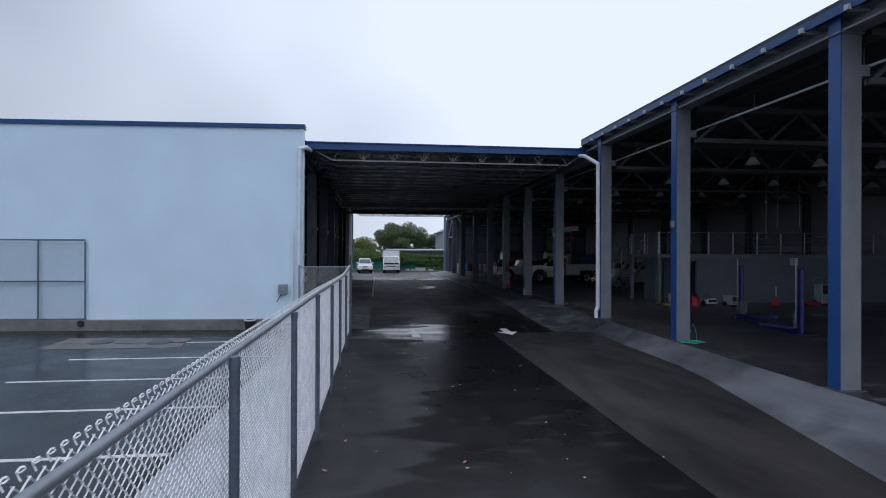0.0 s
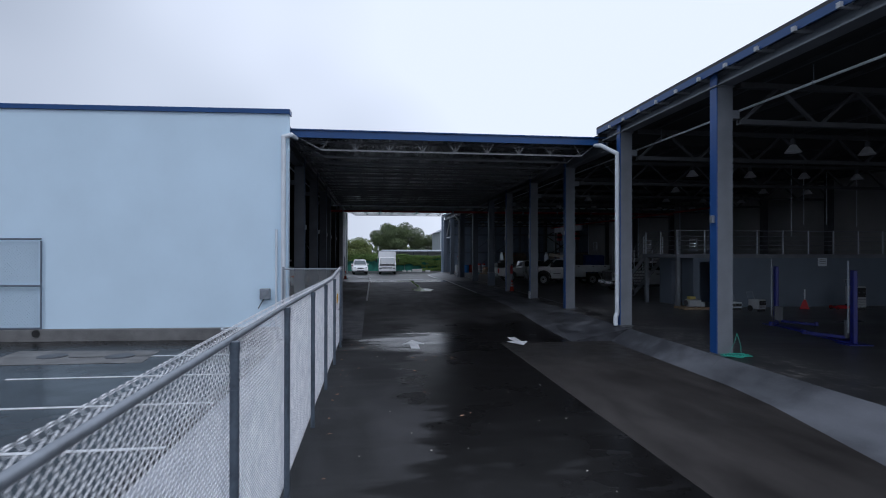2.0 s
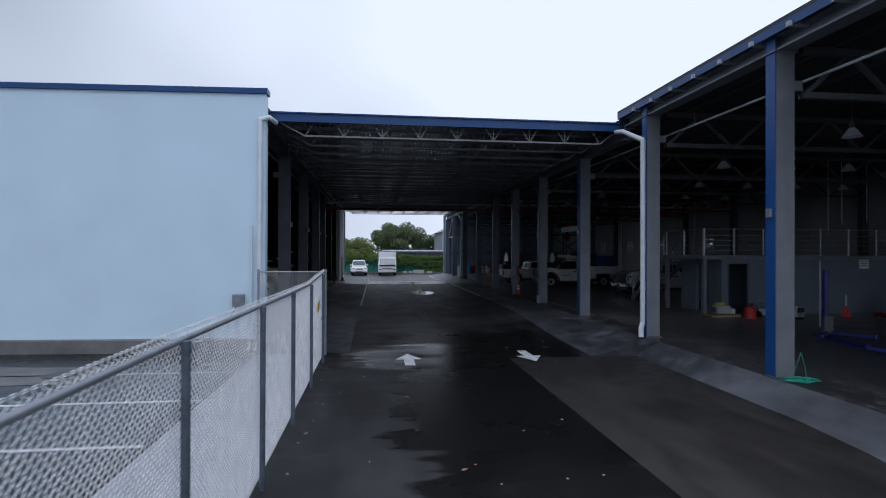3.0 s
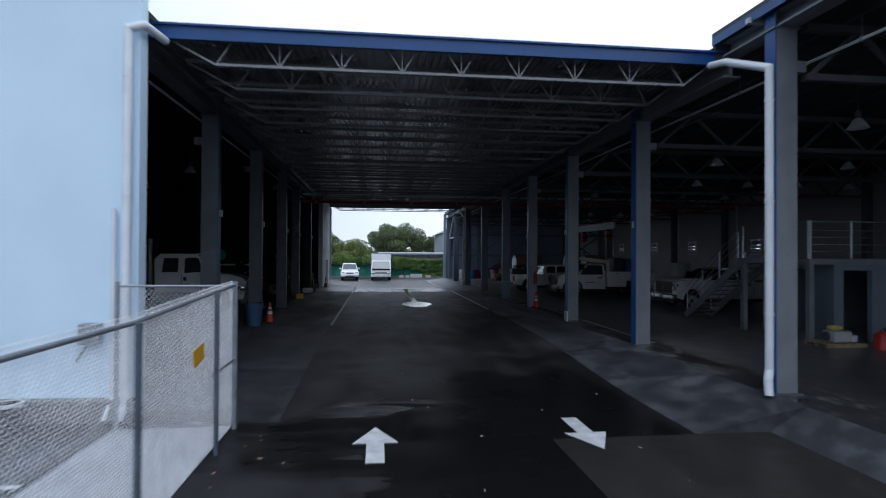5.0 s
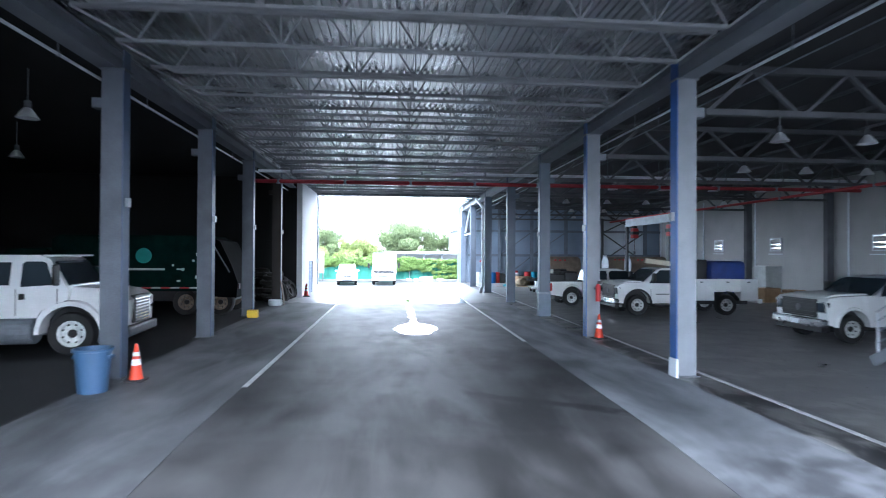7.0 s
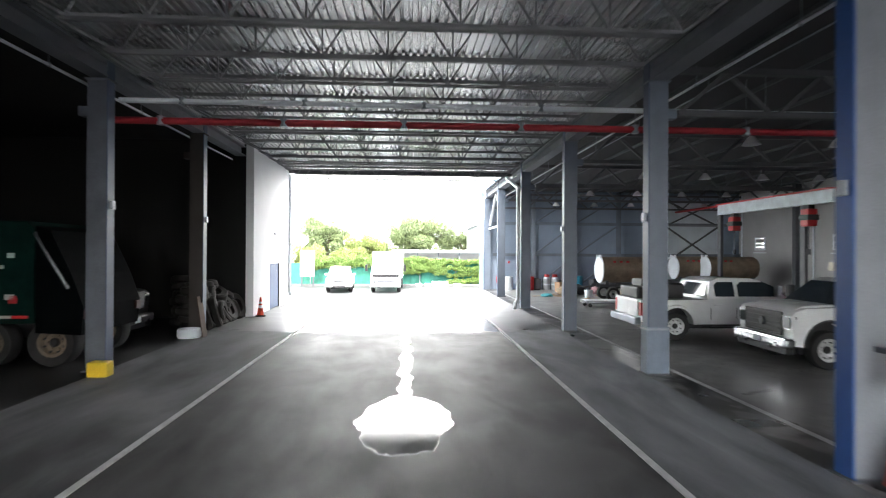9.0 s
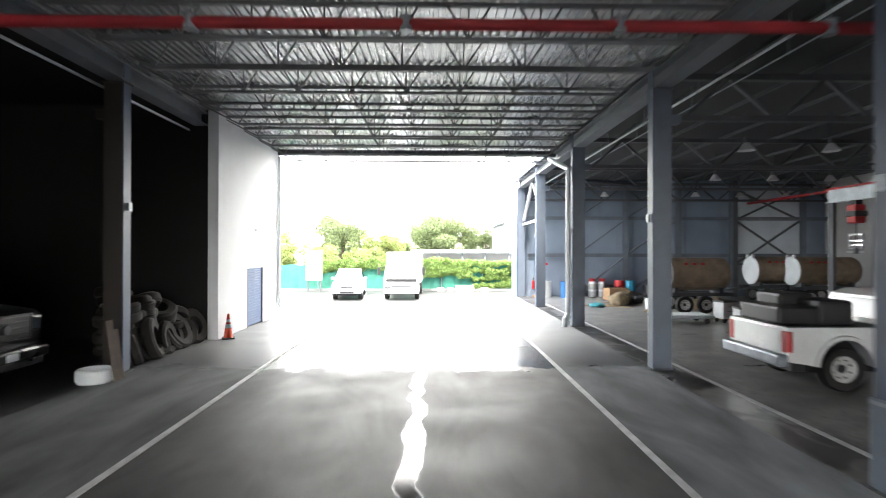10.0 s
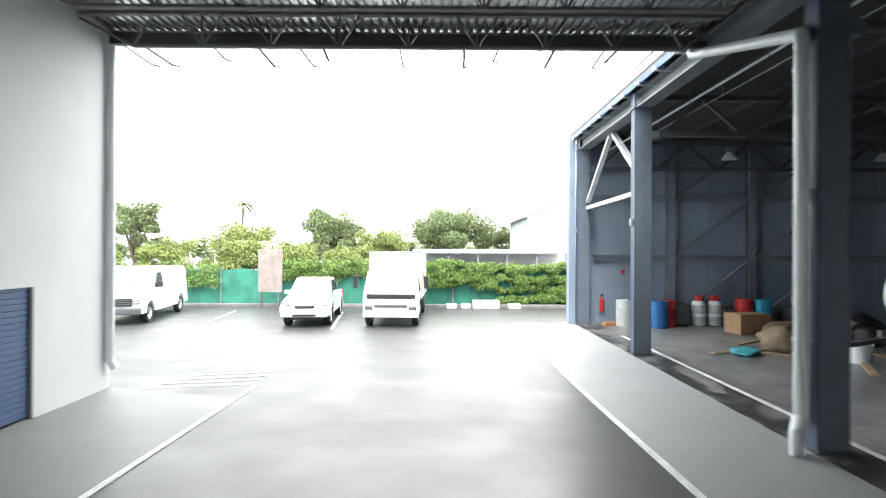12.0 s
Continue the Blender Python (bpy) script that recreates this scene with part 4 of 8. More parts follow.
for y in (14.4, 19.9, 25.2, 30.7, 35.9, 41.1, 47.0, 53.9, 60.5, 67.2):
    for x in (13.5, 16.0, 18.4, 20.8, 23.3):
        if y < 24:
            c = tall_lamp if front else copy_thing(tall_lamp, pose(x, y, 5.5))
            front = False
        else:
            c = lamp if first else copy_thing(lamp, pose(x, y, 5.5))
            first = False
        c.matrix_basis = pose(x, y, 5.5)
        tagged(c, group="high-bay lamps of the workshop")
for x, y in ((-5.1, 35.8), (-9.0, 41.5)):
    c = copy_thing(lamp, pose(x, y, 5.59))
    tagged(c, group="high-bay lamps of the truck hall")

# ---- north wall of the workshop: posts, girts and braces ----
WALLSTEEL = mat("slate_wall_steel", (0.15, 0.175, 0.21), 0.55, vary=0.2, scale=1.5)
for k, x in enumerate((12.5, 15.35, 18.4, 21.5, 25.6)):
    tagged(part("wall_post", boxes((-0.12, 0.12, -0.3, -0.27, 0, 6.6), (-0.12, 0.12, -0.03, 0.0, 0, 6.6), (-0.015, 0.015, -0.27, -0.03, 0, 6.6)), WALLSTEEL), "grey steel wall post", "post", "posts of the panel wall").matrix_basis = pose(x, 69.4, 0)
for z in (2.25, 4.35):
    tagged(part("girt", boxes((9.75, 27.0, 69.12, 69.25, z + 0.17, z + 0.2), (9.75, 27.0, 69.22, 69.25, z, z + 0.17), (9.75, 27.0, 69.25, 69.4, z + 0.17, z + 0.2)), WALLSTEEL), "grey steel girt across the panel wall", "girt", "girts of the panel wall")
for x0, x1 in ((12.65, 15.2), (15.5, 18.25)):
    bm = bmesh.new()
    for za, zb in ((2.45, 4.3), (4.55, 6.2), (0.2, 2.2)):
        bar(bm, (x0, 69.17, za), (x1, 69.17, zb), 0.13, 0.09)
    tagged(part("wall_brace", bm, WALLSTEEL), "grey diagonal steel bracing on the panel wall", "brace", "braces of the panel wall")
seam = mesh_of("panel_seam", boxes((-0.012, 0.012, -0.02, 0.0, 0.0, 6.6)), PANEL)
for k in range(17):
    tagged(new("panel_seam", seam), "raised seam of the metal wall panels", "seam", kind="structure").matrix_basis = pose(9.9 + k * 1.0, 69.4, 0)
tagged(part("wall_end", boxes((8.9, 9.12, 69.2, 69.6, -0.3, 6.6)), PANEL), "blue grey corner panel of the workshop wall", "wall", kind="structure")
# V brace between the last two columns
br = thing("portal_brace", (9.5, 63.6, 0), "pale grey V-shaped portal bracing between the last columns", "brace")
for a, b in (((0, 0.05, 4.3), (0, 2.6, 6.1)), ((0, 5.35, 4.3), (0, 2.8, 6.1)), ((0, 0.05, 4.1), (0, 5.4, 4.08))):
    bm = bmesh.new()
    bar(bm, a, b, 0.14, 0.12)
    part("member", bm, mat("pale_grey_brace", (0.55, 0.57, 0.60), 0.5, vary=0.1), br)

# ---- east wall pilasters and windows ----
for k, y in enumerate((11.7, 17.2, 22.4, 33.2, 38.5, 43.8, 50.0, 56.8, 63.4)):
    tagged(part("wall_post", boxes((26.62, 27.0, y - 0.14, y + 0.14, 0, 6.6)), DARKSTEEL), "dark steel post against the rear wall", "post", "posts of the rear wall")
for y in WINDOW_Y:
    w = thing("wall_window", (26.96, y, 3.15), "small white-framed louvred window in the rear wall", "window", "windows of the rear wall")
    part("frame", boxes((-0.05, 0.04, -0.5, 0.5, 0.36, 0.42), (-0.05, 0.04, -0.5, 0.5, -0.42, -0.36), (-0.05, 0.04, -0.5, -0.44, -0.36, 0.36), (-0.05, 0.04, 0.44, 0.5, -0.36, 0.36), (-0.09, 0.0, -0.6, 0.6, -0.62, -0.56)), PIPE, w)
    part("pane", boxes((0.02, 0.026, -0.44, 0.44, -0.36, 0.36)), CLEARPANE, w).visible_shadow = False
    for z0, z1 in ((-0.36, -0.24), (-0.19, -0.02), (0.03, 0.30)):
        part("louvre", boxes((-0.03, 0.0, -0.44, 0.44, z0, z1)), GREYWALL, w)
    part("shutter", boxes((-0.035, -0.03, -0.44, 0.12, 0.03, 0.34)), GREYWALL, w)
    bm = bmesh.new()
    rod(bm, (-0.06, 1.9, -3.1), (-0.06, 1.9, 3.3), 0.05, 10)
    part("conduit", bm, PIPE, w, "pale conduit on the wall")

# ---- office block with gallery and stairs ----
OFFICE = mat("blue_grey_office_wall", (0.16, 0.19, 0.235), 0.7, vary=0.1, scale=0.8)
tagged(part("wall_office_south", boxes((15.0, 15.3, 27.55, 27.7, 0, 2.22), (16.2, 27.0, 27.55, 27.7, 0, 2.22), (15.3, 16.2, 27.55, 27.7, 2.05, 2.22)), OFFICE), "blue grey office wall under the gallery", "wall", kind="structure")
tagged(part("wall_office_west", boxes((15.0, 15.15, 27.7, 28.45, 0, 2.22), (15.0, 15.15, 29.35, 30.45, 0, 2.22), (15.0, 15.15, 28.45, 29.35, 2.05, 2.22)), OFFICE), "blue grey office side wall with a doorway", "wall", kind="structure")
tagged(part("wall_office_north", boxes((15.15, 27.0, 30.3, 30.45, 0, 2.22)), OFFICE), "blue grey office rear wall", "wall", kind="structure")
tagged(part("gallery_floor", boxes((14.15, 27.0, 27.45, 30.55, 2.22, 2.38)), STEEL), "grey steel gallery floor over the offices", "gallery", kind="structure")


def railing(name, length, label, posts=6):
    t = thing(name, (0, 0, 0), label, "railing")
    for i in range(posts):
        x = length * i / (posts - 1)
        part("post", boxes((x - 0.022, x + 0.022, -0.022, 0.022, 0, 1.08)), PIPE, t)
    for z in (0.2, 0.4, 0.6, 0.8, 1.05):
        bm = bmesh.new()
        rod(bm, (0, 0, z), (length, 0, z), 0.011 if z < 1 else 0.02, 6)
        part("rail", bm, GALV, t)
    return t


railing("railing", 12.7, "steel gallery railing with pale posts", 11).matrix_basis = pose(14.25, 27.53, 2.38)
railing("railing", 2.8, "steel gallery railing beside the stairs", 3).matrix_basis = pose(14.25, 27.6, 2.38, 0, 0, 90)
tagged(part("gallery_post", boxes((14.2, 14.35, 30.3, 30.45, 0, 2.22)), STEEL), "grey square post under the gallery", "post")
tagged(part("gallery_post", boxes((14.2, 14.35, 27.5, 27.65, 0, 2.22)), STEEL), "grey square post under the gallery", "post")
st = thing("staircase", (14.3, 30.55, 0), "grey steel staircase with open treads and railing", "staircase")
n_steps = 13
for i in range(n_steps):
    z = 2.38 - (i + 1) * 2.38 / (n_steps + 1)
    y = 0.12 + i * 0.25
    part("tread", boxes((0.04, 1.0, y, y + 0.26, z - 0.03, z)), STEEL, st)
for x in (0.0, 1.0):
    bm = bmesh.new()
    bar(bm, (x + 0.02, 0.0, 2.28), (x + 0.02, 3.4, 0.08), 0.05, 0.24)
    part("stringer", bm, STEEL, st)
    for i in range(4):
        y = 0.2 + i * 1.02
        z = 2.38 - y * 0.665
        part("post", boxes((x, x + 0.04, y - 0.02, y + 0.02, z, z + 1.0)), PIPE, st)
    for h in (0.3, 0.55, 0.8, 1.02):
        bm = bmesh.new()
        rod(bm, (x + 0.02, 0.1, 2.39 + h), (x + 0.02, 3.3, 0.2 + h), 0.014, 6)
        part("rail", bm, GALV, st)
sg = tagged(part("wall_sign", boxes((-0.22, 0.22, -0.02, 0.0, -0.22, 0.22), bevel=0.004), PIPE), "plain white square notice board on the office wall", "sign")
for zz in (2.22, 2.14, 2.06):
    part("writing_bar", boxes((-0.15, 0.15, -0.024, -0.02, zz - 2.155, zz - 2.135)), DARKSTEEL, sg)
sg.matrix_basis = pose(21.3, 27.53, 2.06)


# ---- vehicle lifts in the south bay ----
LIFT = mat("lift_blue", (0.008, 0.012, 0.15), 0.4, vary=0.15)


def car_lift(x, y, rz):
    t = thing("vehicle_lift", (x, y, 0), "dark blue two-post vehicle lift on the workshop floor", "vehicle lift", rz=rz)
    for s in (-1, 1):
        part("post", boxes((s * 1.95 - 0.08, s * 1.95 + 0.08, -0.06, 0.06, 0.02, 2.0), bevel=0.02), LIFT, t)
        part("foot_plate", boxes((s * 1.95 - 0.28, s * 1.95 + 0.28, -0.32, 0.32, 0, 0.02)), LIFT, t)
        part("carriage", boxes((s * 1.95 - s * 0.1, s * 1.95 - s * 0.2, -0.13, 0.13, 0.15, 0.65), bevel=0.02), DARKSTEEL, t)
        bm = bmesh.new()
        rod(bm, (s * 1.95 - 0.02, 0.16, 0.3), (s * 1.95 - 0.02, 0.16, 2.25), 0.02, 6)
        part("hose", bm, GALV, t)
        for a in (-1, 1):
            bm = bmesh.new()
            bar(bm, (s * 1.75, a * 0.08, 0.16), (s * 0.9, a * 0.7, 0.16), 0.08, 0.08)
            rod(bm, (s * 0.9, a * 0.7, 0.12), (s * 0.9, a * 0.7, 0.24), 0.06, 10)
            part("arm", bm, LIFT, t)
    part("floor_cover", boxes((-1.8, 1.8, -0.16, 0.16, 0.0, 0.05), bevel=0.01), LIFT, t)
    return t


car_lift(14.16, 20.0, 79)


# ---- guard sleeve round one column ----
gs = thing("column_guard", (9.15, 43.66, 0), "blue grey guard sleeve strapped round a column foot", "guard")
part("sleeve", boxes((-0.03, -0.01, -0.02, 0.29, 0.03, 1.0), (0.43, 0.45, -0.02, 0.29, 0.03, 1.0), (-0.01, 0.43, -0.02, -0.005, 0.03, 1.0), (-0.01, 0.43, 0.275, 0.29, 0.03, 1.0)), mat("blue_grey_guard", (0.15, 0.185, 0.235), 0.6), gs)
part("strap", boxes((-0.04, 0.46, -0.03, 0.30, 0.93, 0.97)), GALV, gs)

# ---- cross-braced bay at the inner end of the panel wall ----
xb = thing("cross_brace", (21.65, 69.2, 0), "grey steel cross bracing over a pale wall bay", "brace")
part("bay_panel", boxes((0.1, 3.8, 0.12, 0.16, 0.4, 6.1)), mat("pale_bay_panel", (0.62, 0.68, 0.73), 0.6, vary=0.15, scale=0.8), xb, "pale blue grey wall sheet")
for a, b in (((0.1, 0, 1.9), (3.7, 0, 4.3)), ((0.1, 0.03, 4.3), (3.7, 0.03, 1.9)), ((0.1, 0, 4.4), (3.7, 0, 6.1)), ((0.1, 0.03, 6.1), (3.7, 0.03, 4.4))):
    bm = bmesh.new()
    bar(bm, a, b, 0.10, 0.10)
    part("brace_bar", bm, DARKSTEEL, xb)
part("girt", boxes((0.1, 3.8, -0.06, 0.1, 4.35, 4.47)), STEEL, xb)
part("girt", boxes((0.1, 3.8, -0.06, 0.1, 1.8, 1.92)), STEEL, xb)
part("post", boxes((-0.15, 0.1, -0.12, 0.1, 0, 6.6)), DARKSTEEL, xb)

# ---- joints across the workshop ramp ----
for y in (-4.0, 1.4, 6.6, 11.8, 16.6, 21.5):
    bm = bmesh.new()
    bar(bm, (ramp_foot(y) + 0.02, y, level(y) + 0.007), (9.1, y + 0.25, 0.006), 0.03, 0.008)
    tagged(part("joint", bm, DARKSTEEL), "dark sealed joint across the concrete ramp", "joint", kind="structure")


# ---- vehicles ----
WHITERIM = mat("white_wheel_paint", (0.75, 0.76, 0.76), 0.45, vary=0.2, scale=6.0)
ORANGE_LAMP = mat("orange_lens", (0.75, 0.2, 0.02), 0.25)


def tyre_mesh(r, w, rim_r):
    h = w / 2
    return lathe([(rim_r, -h * 0.8), (r * 0.93, -h), (r * 0.99, -h * 0.7), (r, -h * 0.3), (r, h * 0.3), (r * 0.99, h * 0.7), (r * 0.93, h), (rim_r, h * 0.8)], 24, "Y")


def rim_mesh(r, w):
    h = w / 2
    bm = lathe([(0, h * 0.3), (r * 0.28, h * 0.35), (r * 0.32, h * 0.05), (r * 0.7, h * 0.2), (r * 0.82, h * 0.7), (r, h * 0.82), (r, -h * 0.8), (0, -h * 0.6)], 20, "Y")
    for i in range(6):
        a = i * math.pi / 3
        rod(bm, (r * 0.5 * math.cos(a), h * 0.1, r * 0.5 * math.sin(a)), (r * 0.5 * math.cos(a), h * 0.34, r * 0.5 * math.sin(a)), r * 0.09, 6)
    return bm


def wheel(parent, x, y, r, w, rim_material, side):
    """A wheel with its hub outward on that side (+1 or -1 along y)."""
    ty = part("wheel", tyre_mesh(r, w, r * 0.6), RUBBER, parent, "black rubber tyre", smooth=True)
    ty.matrix_basis = pose(x, y, r, 0, 0, 0 if side > 0 else 180)
    part("rim", rim_mesh(r * 0.6, w), rim_material, ty, "round steel wheel rim", smooth=False)
    bm = lathe([(0, w * 0.26), (r * 0.14, w * 0.26), (r * 0.19, w * 0.2), (r * 0.19, w * 0.1), (0, w * 0.1)], 14, "Y")
    for i in range(8):
        q = (i + 0.5) * math.pi / 4
        rod(bm, (r * 0.43 * math.cos(q), w * 0.05, r * 0.43 * math.sin(q)), (r * 0.43 * math.cos(q), w * 0.235, r * 0.43 * math.sin(q)), r * 0.055, 6)
    part("hub", bm, BLACK, ty, "dark wheel hub")
    return ty


def panel(name, pts, material, parent, depth=0.012, label=""):
    """A thin plate through the points, thickened along its normal."""
    bm = bmesh.new()
    vs = [bm.verts.new(p) for p in pts]
    f = bm.faces.new(vs)
    f.normal_update()
    nrm = f.normal.copy()
    r = bmesh.ops.extrude_face_region(bm, geom=[f])
    bmesh.ops.translate(bm, vec=nrm * depth, verts=[v for v in r["geom"] if isinstance(v, bmesh.types.BMVert)])
    return part(name, bm, material, parent, label)


def shell(profile, half, top_half=None, z_split=1e9, bevel=0.04, seg=3):
    """Body from a side profile (x, z); above z_split it narrows to top_half."""
    bm = bmesh.new()
    zs = [z for _, z in profile]
    ztop = max(zs)

    def hw(z):
        if top_half is None or z <= z_split:
            return half
        u = (z - z_split) / (ztop - z_split)
        return half + (top_half - half) * u
    lo = [bm.verts.new((x, -hw(z), z)) for x, z in profile]
    hi = [bm.verts.new((x, hw(z), z)) for x, z in profile]
    k = len(profile)
    bm.faces.new(lo)
    bm.faces.new(list(reversed(hi)))
    for i in range(k):
        bm.faces.new((lo[i], hi[i], hi[(i + 1) % k], lo[(i + 1) % k]))
    if bevel:
        es = [e for e in bm.edges if e.calc_face_angle(0) > 0.5]
        bmesh.ops.bevel(bm, geom=es, offset=bevel, segments=seg, affect="EDGES", profile=0.5, clamp_overlap=True)
    return bm


def arch_cut(profile_bottom, wheels, r, z0):
    """Lower outline from front to rear with half-round wheel openings."""
    pts = []
    for x in wheels:
        for i in range(9):
            a = math.pi * i / 8
            pts.append((x + r * math.cos(a), z0 + r * math.sin(a) * 0.98))
    return pts


def arch_band(x, y0, y1, zc, r0, r1, steps=14, spread=1.0):
    """Curved fender lip over a wheel, from radius r0 to r1."""
    bm = bmesh.new()
    rows = []
    for i in range(steps + 1):
        q = math.pi * (0.5 - spread / 2 + spread * i / steps)
        rows.append([bm.verts.new((x + rr * math.cos(q), yy, zc + rr * math.sin(q))) for rr, yy in ((r0, y0), (r1 * 0.985, y0), (r1, (y0 + y1) / 2), (r1 * 0.97, y1), (r0, y1))])
    for p, q in zip(rows, rows[1:]):
        for k in range(5):
            bm.faces.new((p[k], p[(k + 1) % 5], q[(k + 1) % 5], q[k]))
    bm.faces.new(rows[0])
    bm.faces.new(list(reversed(rows[-1])))
    bmesh.ops.recalc_face_normals(bm, faces=bm.faces)
    return bm


def front_end(t, f, W, zh, dark=True, trim=None):
    """Grille, headlights and bumper of a full-size truck with its face at x = f."""
    trim = trim or CHROME
    part("grille", boxes((f - 0.08, f + 0.02, -W + 0.36, W - 0.36, zh - 0.60, zh - 0.16), bevel=0.02), BLACK, t, "dark mesh grille")
    for z in (zh - 0.50, zh - 0.39, zh - 0.28):
        part("grille_bar", boxes((f + 0.015, f + 0.035, -W + 0.40, W - 0.40, z - 0.022, z + 0.022), bevel=0.006), BLACK, t)
    part("grille_surround", boxes((f - 0.02, f + 0.03, -W + 0.33, W - 0.33, zh - 0.16, zh - 0.12), (f - 0.02, f + 0.03, -W + 0.33, W - 0.33, zh - 0.64, zh - 0.60), (f - 0.02, f + 0.03, -W + 0.33, -W + 0.37, zh - 0.60, zh - 0.16), (f - 0.02, f + 0.03, W - 0.37, W - 0.33, zh - 0.60, zh - 0.16)), BLACK if dark else CHROME, t)
    part("emblem", lathe([(0, 0.0), (0.11, 0.0), (0.09, 0.025), (0, 0.03)], 16, "X"), DARKSTEEL, t).matrix_basis = pose(f + 0.03, 0, zh - 0.39)
    for s in (-1, 1):
        lamp = part("headlight", boxes((f - 0.16, f + 0.0, s * (W - 0.33), s * (W - 0.025), zh - 0.50, zh - 0.18), bevel=0.03), trim, t, "clear headlight in a dark housing")
        part("lens", boxes((f - 0.0, f + 0.018, s * (W - 0.31), s * (W - 0.06), zh - 0.46, zh - 0.22), bevel=0.008), GLASS, lamp)
        part("fog_lamp", lathe([(0, 0.0), (0.06, 0.0), (0.05, 0.02), (0, 0.025)], 12, "X"), trim, t).matrix_basis = pose(f + 0.15, s * (W - 0.35), 0.52)
        part("tow_hook", boxes((f + 0.12, f + 0.19, s * 0.48 - 0.025, s * 0.48 + 0.025, 0.42, 0.47)), BLACK, t)
    part("front_bumper", boxes((f - 0.12, f + 0.15, -W + 0.0, W - 0.0, 0.46, 0.70), bevel=0.06), trim, t, "chrome front bumper" if trim is CHROME else "black front bumper")
    part("air_dam", boxes((f - 0.1, f + 0.08, -W + 0.08, W - 0.08, 0.32, 0.46), bevel=0.02), BLACK, t)
    part("number_plate", boxes((f + 0.15, f + 0.16, -0.15, 0.15, 0.5, 0.64)), PIPE, t)


def pickup(name, label, L=5.9, crew=True, dark=False, W=1.0, H=1.9, paint=None):
    """Full-size pickup truck, nose towards +x; origin on the ground under its middle."""
    paint = paint or CARWHITE
    t = thing(name, (0, 0, 0), label, "pickup truck")
    f, b = L / 2, -L / 2
    wf, wr, r = f - 0.85, b + 1.05, 0.41
    k = H / 1.9
    zb, zh, zd = 0.5 * k, 1.36 * k, 1.24 * k
    cab0, cab1 = f - 1.6, (b + 1.95) if crew else (b + 2.55)
    low = [(f - 0.06, zb + 0.05), *arch_cut(None, [wf, wr], r + 0.10, 0.47), (b, zb + 0.08)]
    body = [(b, zd), (cab1, zd), (cab1 + 0.05, zd + 0.02), (cab0 - 0.3, zh - 0.06), (cab0 + 0.1, zh), (f - 0.5, zh - 0.03), (f - 0.12, zh - 0.09), (f, zh - 0.2)]
    part("body", shell(low + body, W, W - 0.05, zd - 0.25, bevel=0.06), paint, t, smooth=True)
    part("hood", shell([(cab0 - 0.15, zh - 0.04), (cab0 - 0.15, zh + 0.02), (cab0 + 0.2, zh + 0.05), (f - 0.5, zh + 0.02), (f - 0.16, zh - 0.07), (f - 0.1, zh - 0.14)], W - 0.26, bevel=0.025), paint, t, smooth=True)
    part("cabin", shell([(cab1 + 0.02, zd - 0.05), (cab1 + 0.16, H - 0.10), (cab1 + 0.42, H), (cab0 - 0.95, H), (cab0 - 0.68, H - 0.06), (cab0 + 0.12, zh - 0.06)], W - 0.03, W - 0.2, zd, bevel=0.07), paint, t, smooth=True)
    zw = zd + 0.10
    mid = (cab1 + cab0) / 2 - 0.28
    for s in (-1, 1):
        spans = [(cab1 + 0.26, mid - 0.06), (mid + 0.06, cab0 - 0.36)] if crew else [(cab1 + 0.3, cab0 - 0.36)]
        for i, (a, c) in enumerate(spans):
            slope = 0.42 if i == len(spans) - 1 else 0.0
            pts = [(a, s * (W - 0.025), zw), (c + slope * 0.6, s * (W - 0.025), zw), (c + slope * 0.2, s * (W - 0.09), (zw + H - 0.1) / 2 + 0.06), (c - slope * 0.5, s * (W - 0.155), H - 0.11), (a + 0.1, s * (W - 0.155), H - 0.11), (a, s * (W - 0.12), H - 0.2)]
            if s > 0:
                pts.reverse()
            panel("side_window", pts, GLASS, t, 0.01)
        mir = part("mirror", boxes((cab0 - 0.42, cab0 - 0.26, s * (W + 0.08), s * (W + 0.27), zd + 0.12, zd + 0.44), bevel=0.05), BLACK if dark else paint, t)
        bm = bmesh.new()
        bar(bm, (cab0 - 0.34, s * (W - 0.06), zd + 0.16), (cab0 - 0.34, s * (W + 0.12), zd + 0.2), 0.06, 0.04)
        part("arm", bm, BLACK, mir)
        for x in ([cab0 - 0.3, mid, cab1 + 0.12] if crew else [cab0 - 0.3, cab1 + 0.12]):
            part("door_seam", boxes((x - 0.007, x + 0.007, s * W - 0.006, s * W + 0.003, zb + 0.14, zd - 0.22)), BLACK, t)
        for x in ([mid + 0.08, cab1 + 0.22] if crew else [cab1 + 0.22]):
            part("door_handle", boxes((x, x + 0.22, s * (W - 0.03), s * (W + 0.02), zd - 0.16, zd - 0.11), bevel=0.01), BLACK if dark else paint, t)
        part("tail_light", boxes((b - 0.012, b + 0.08, s * (W - 0.2), s * (W - 0.01), zd - 0.46, zd - 0.07), bevel=0.012), RED, t, "red tail light")
        part("running_board", boxes((cab1 + 0.1, cab0 - 0.1, s * (W - 0.1), s * (W + 0.06), 0.36, 0.42), bevel=0.015), BLACK, t)
        for x in (wf, wr):
            wheel(t, x, s * (W - 0.15), r, 0.27, RIM if paint is CARWHITE else DARKSTEEL, s)
            part("wheel_arch", arch_band(x, s * (W - 0.06), s * (W + 0.035), 0.47, r + 0.075, r + 0.16), paint, t, smooth=True)
            part("wheel_well", boxes((x - r - 0.06, x + r + 0.06, s * (W - 0.42), s * (W - 0.31), 0.3, 0.98)), BLACK, t)
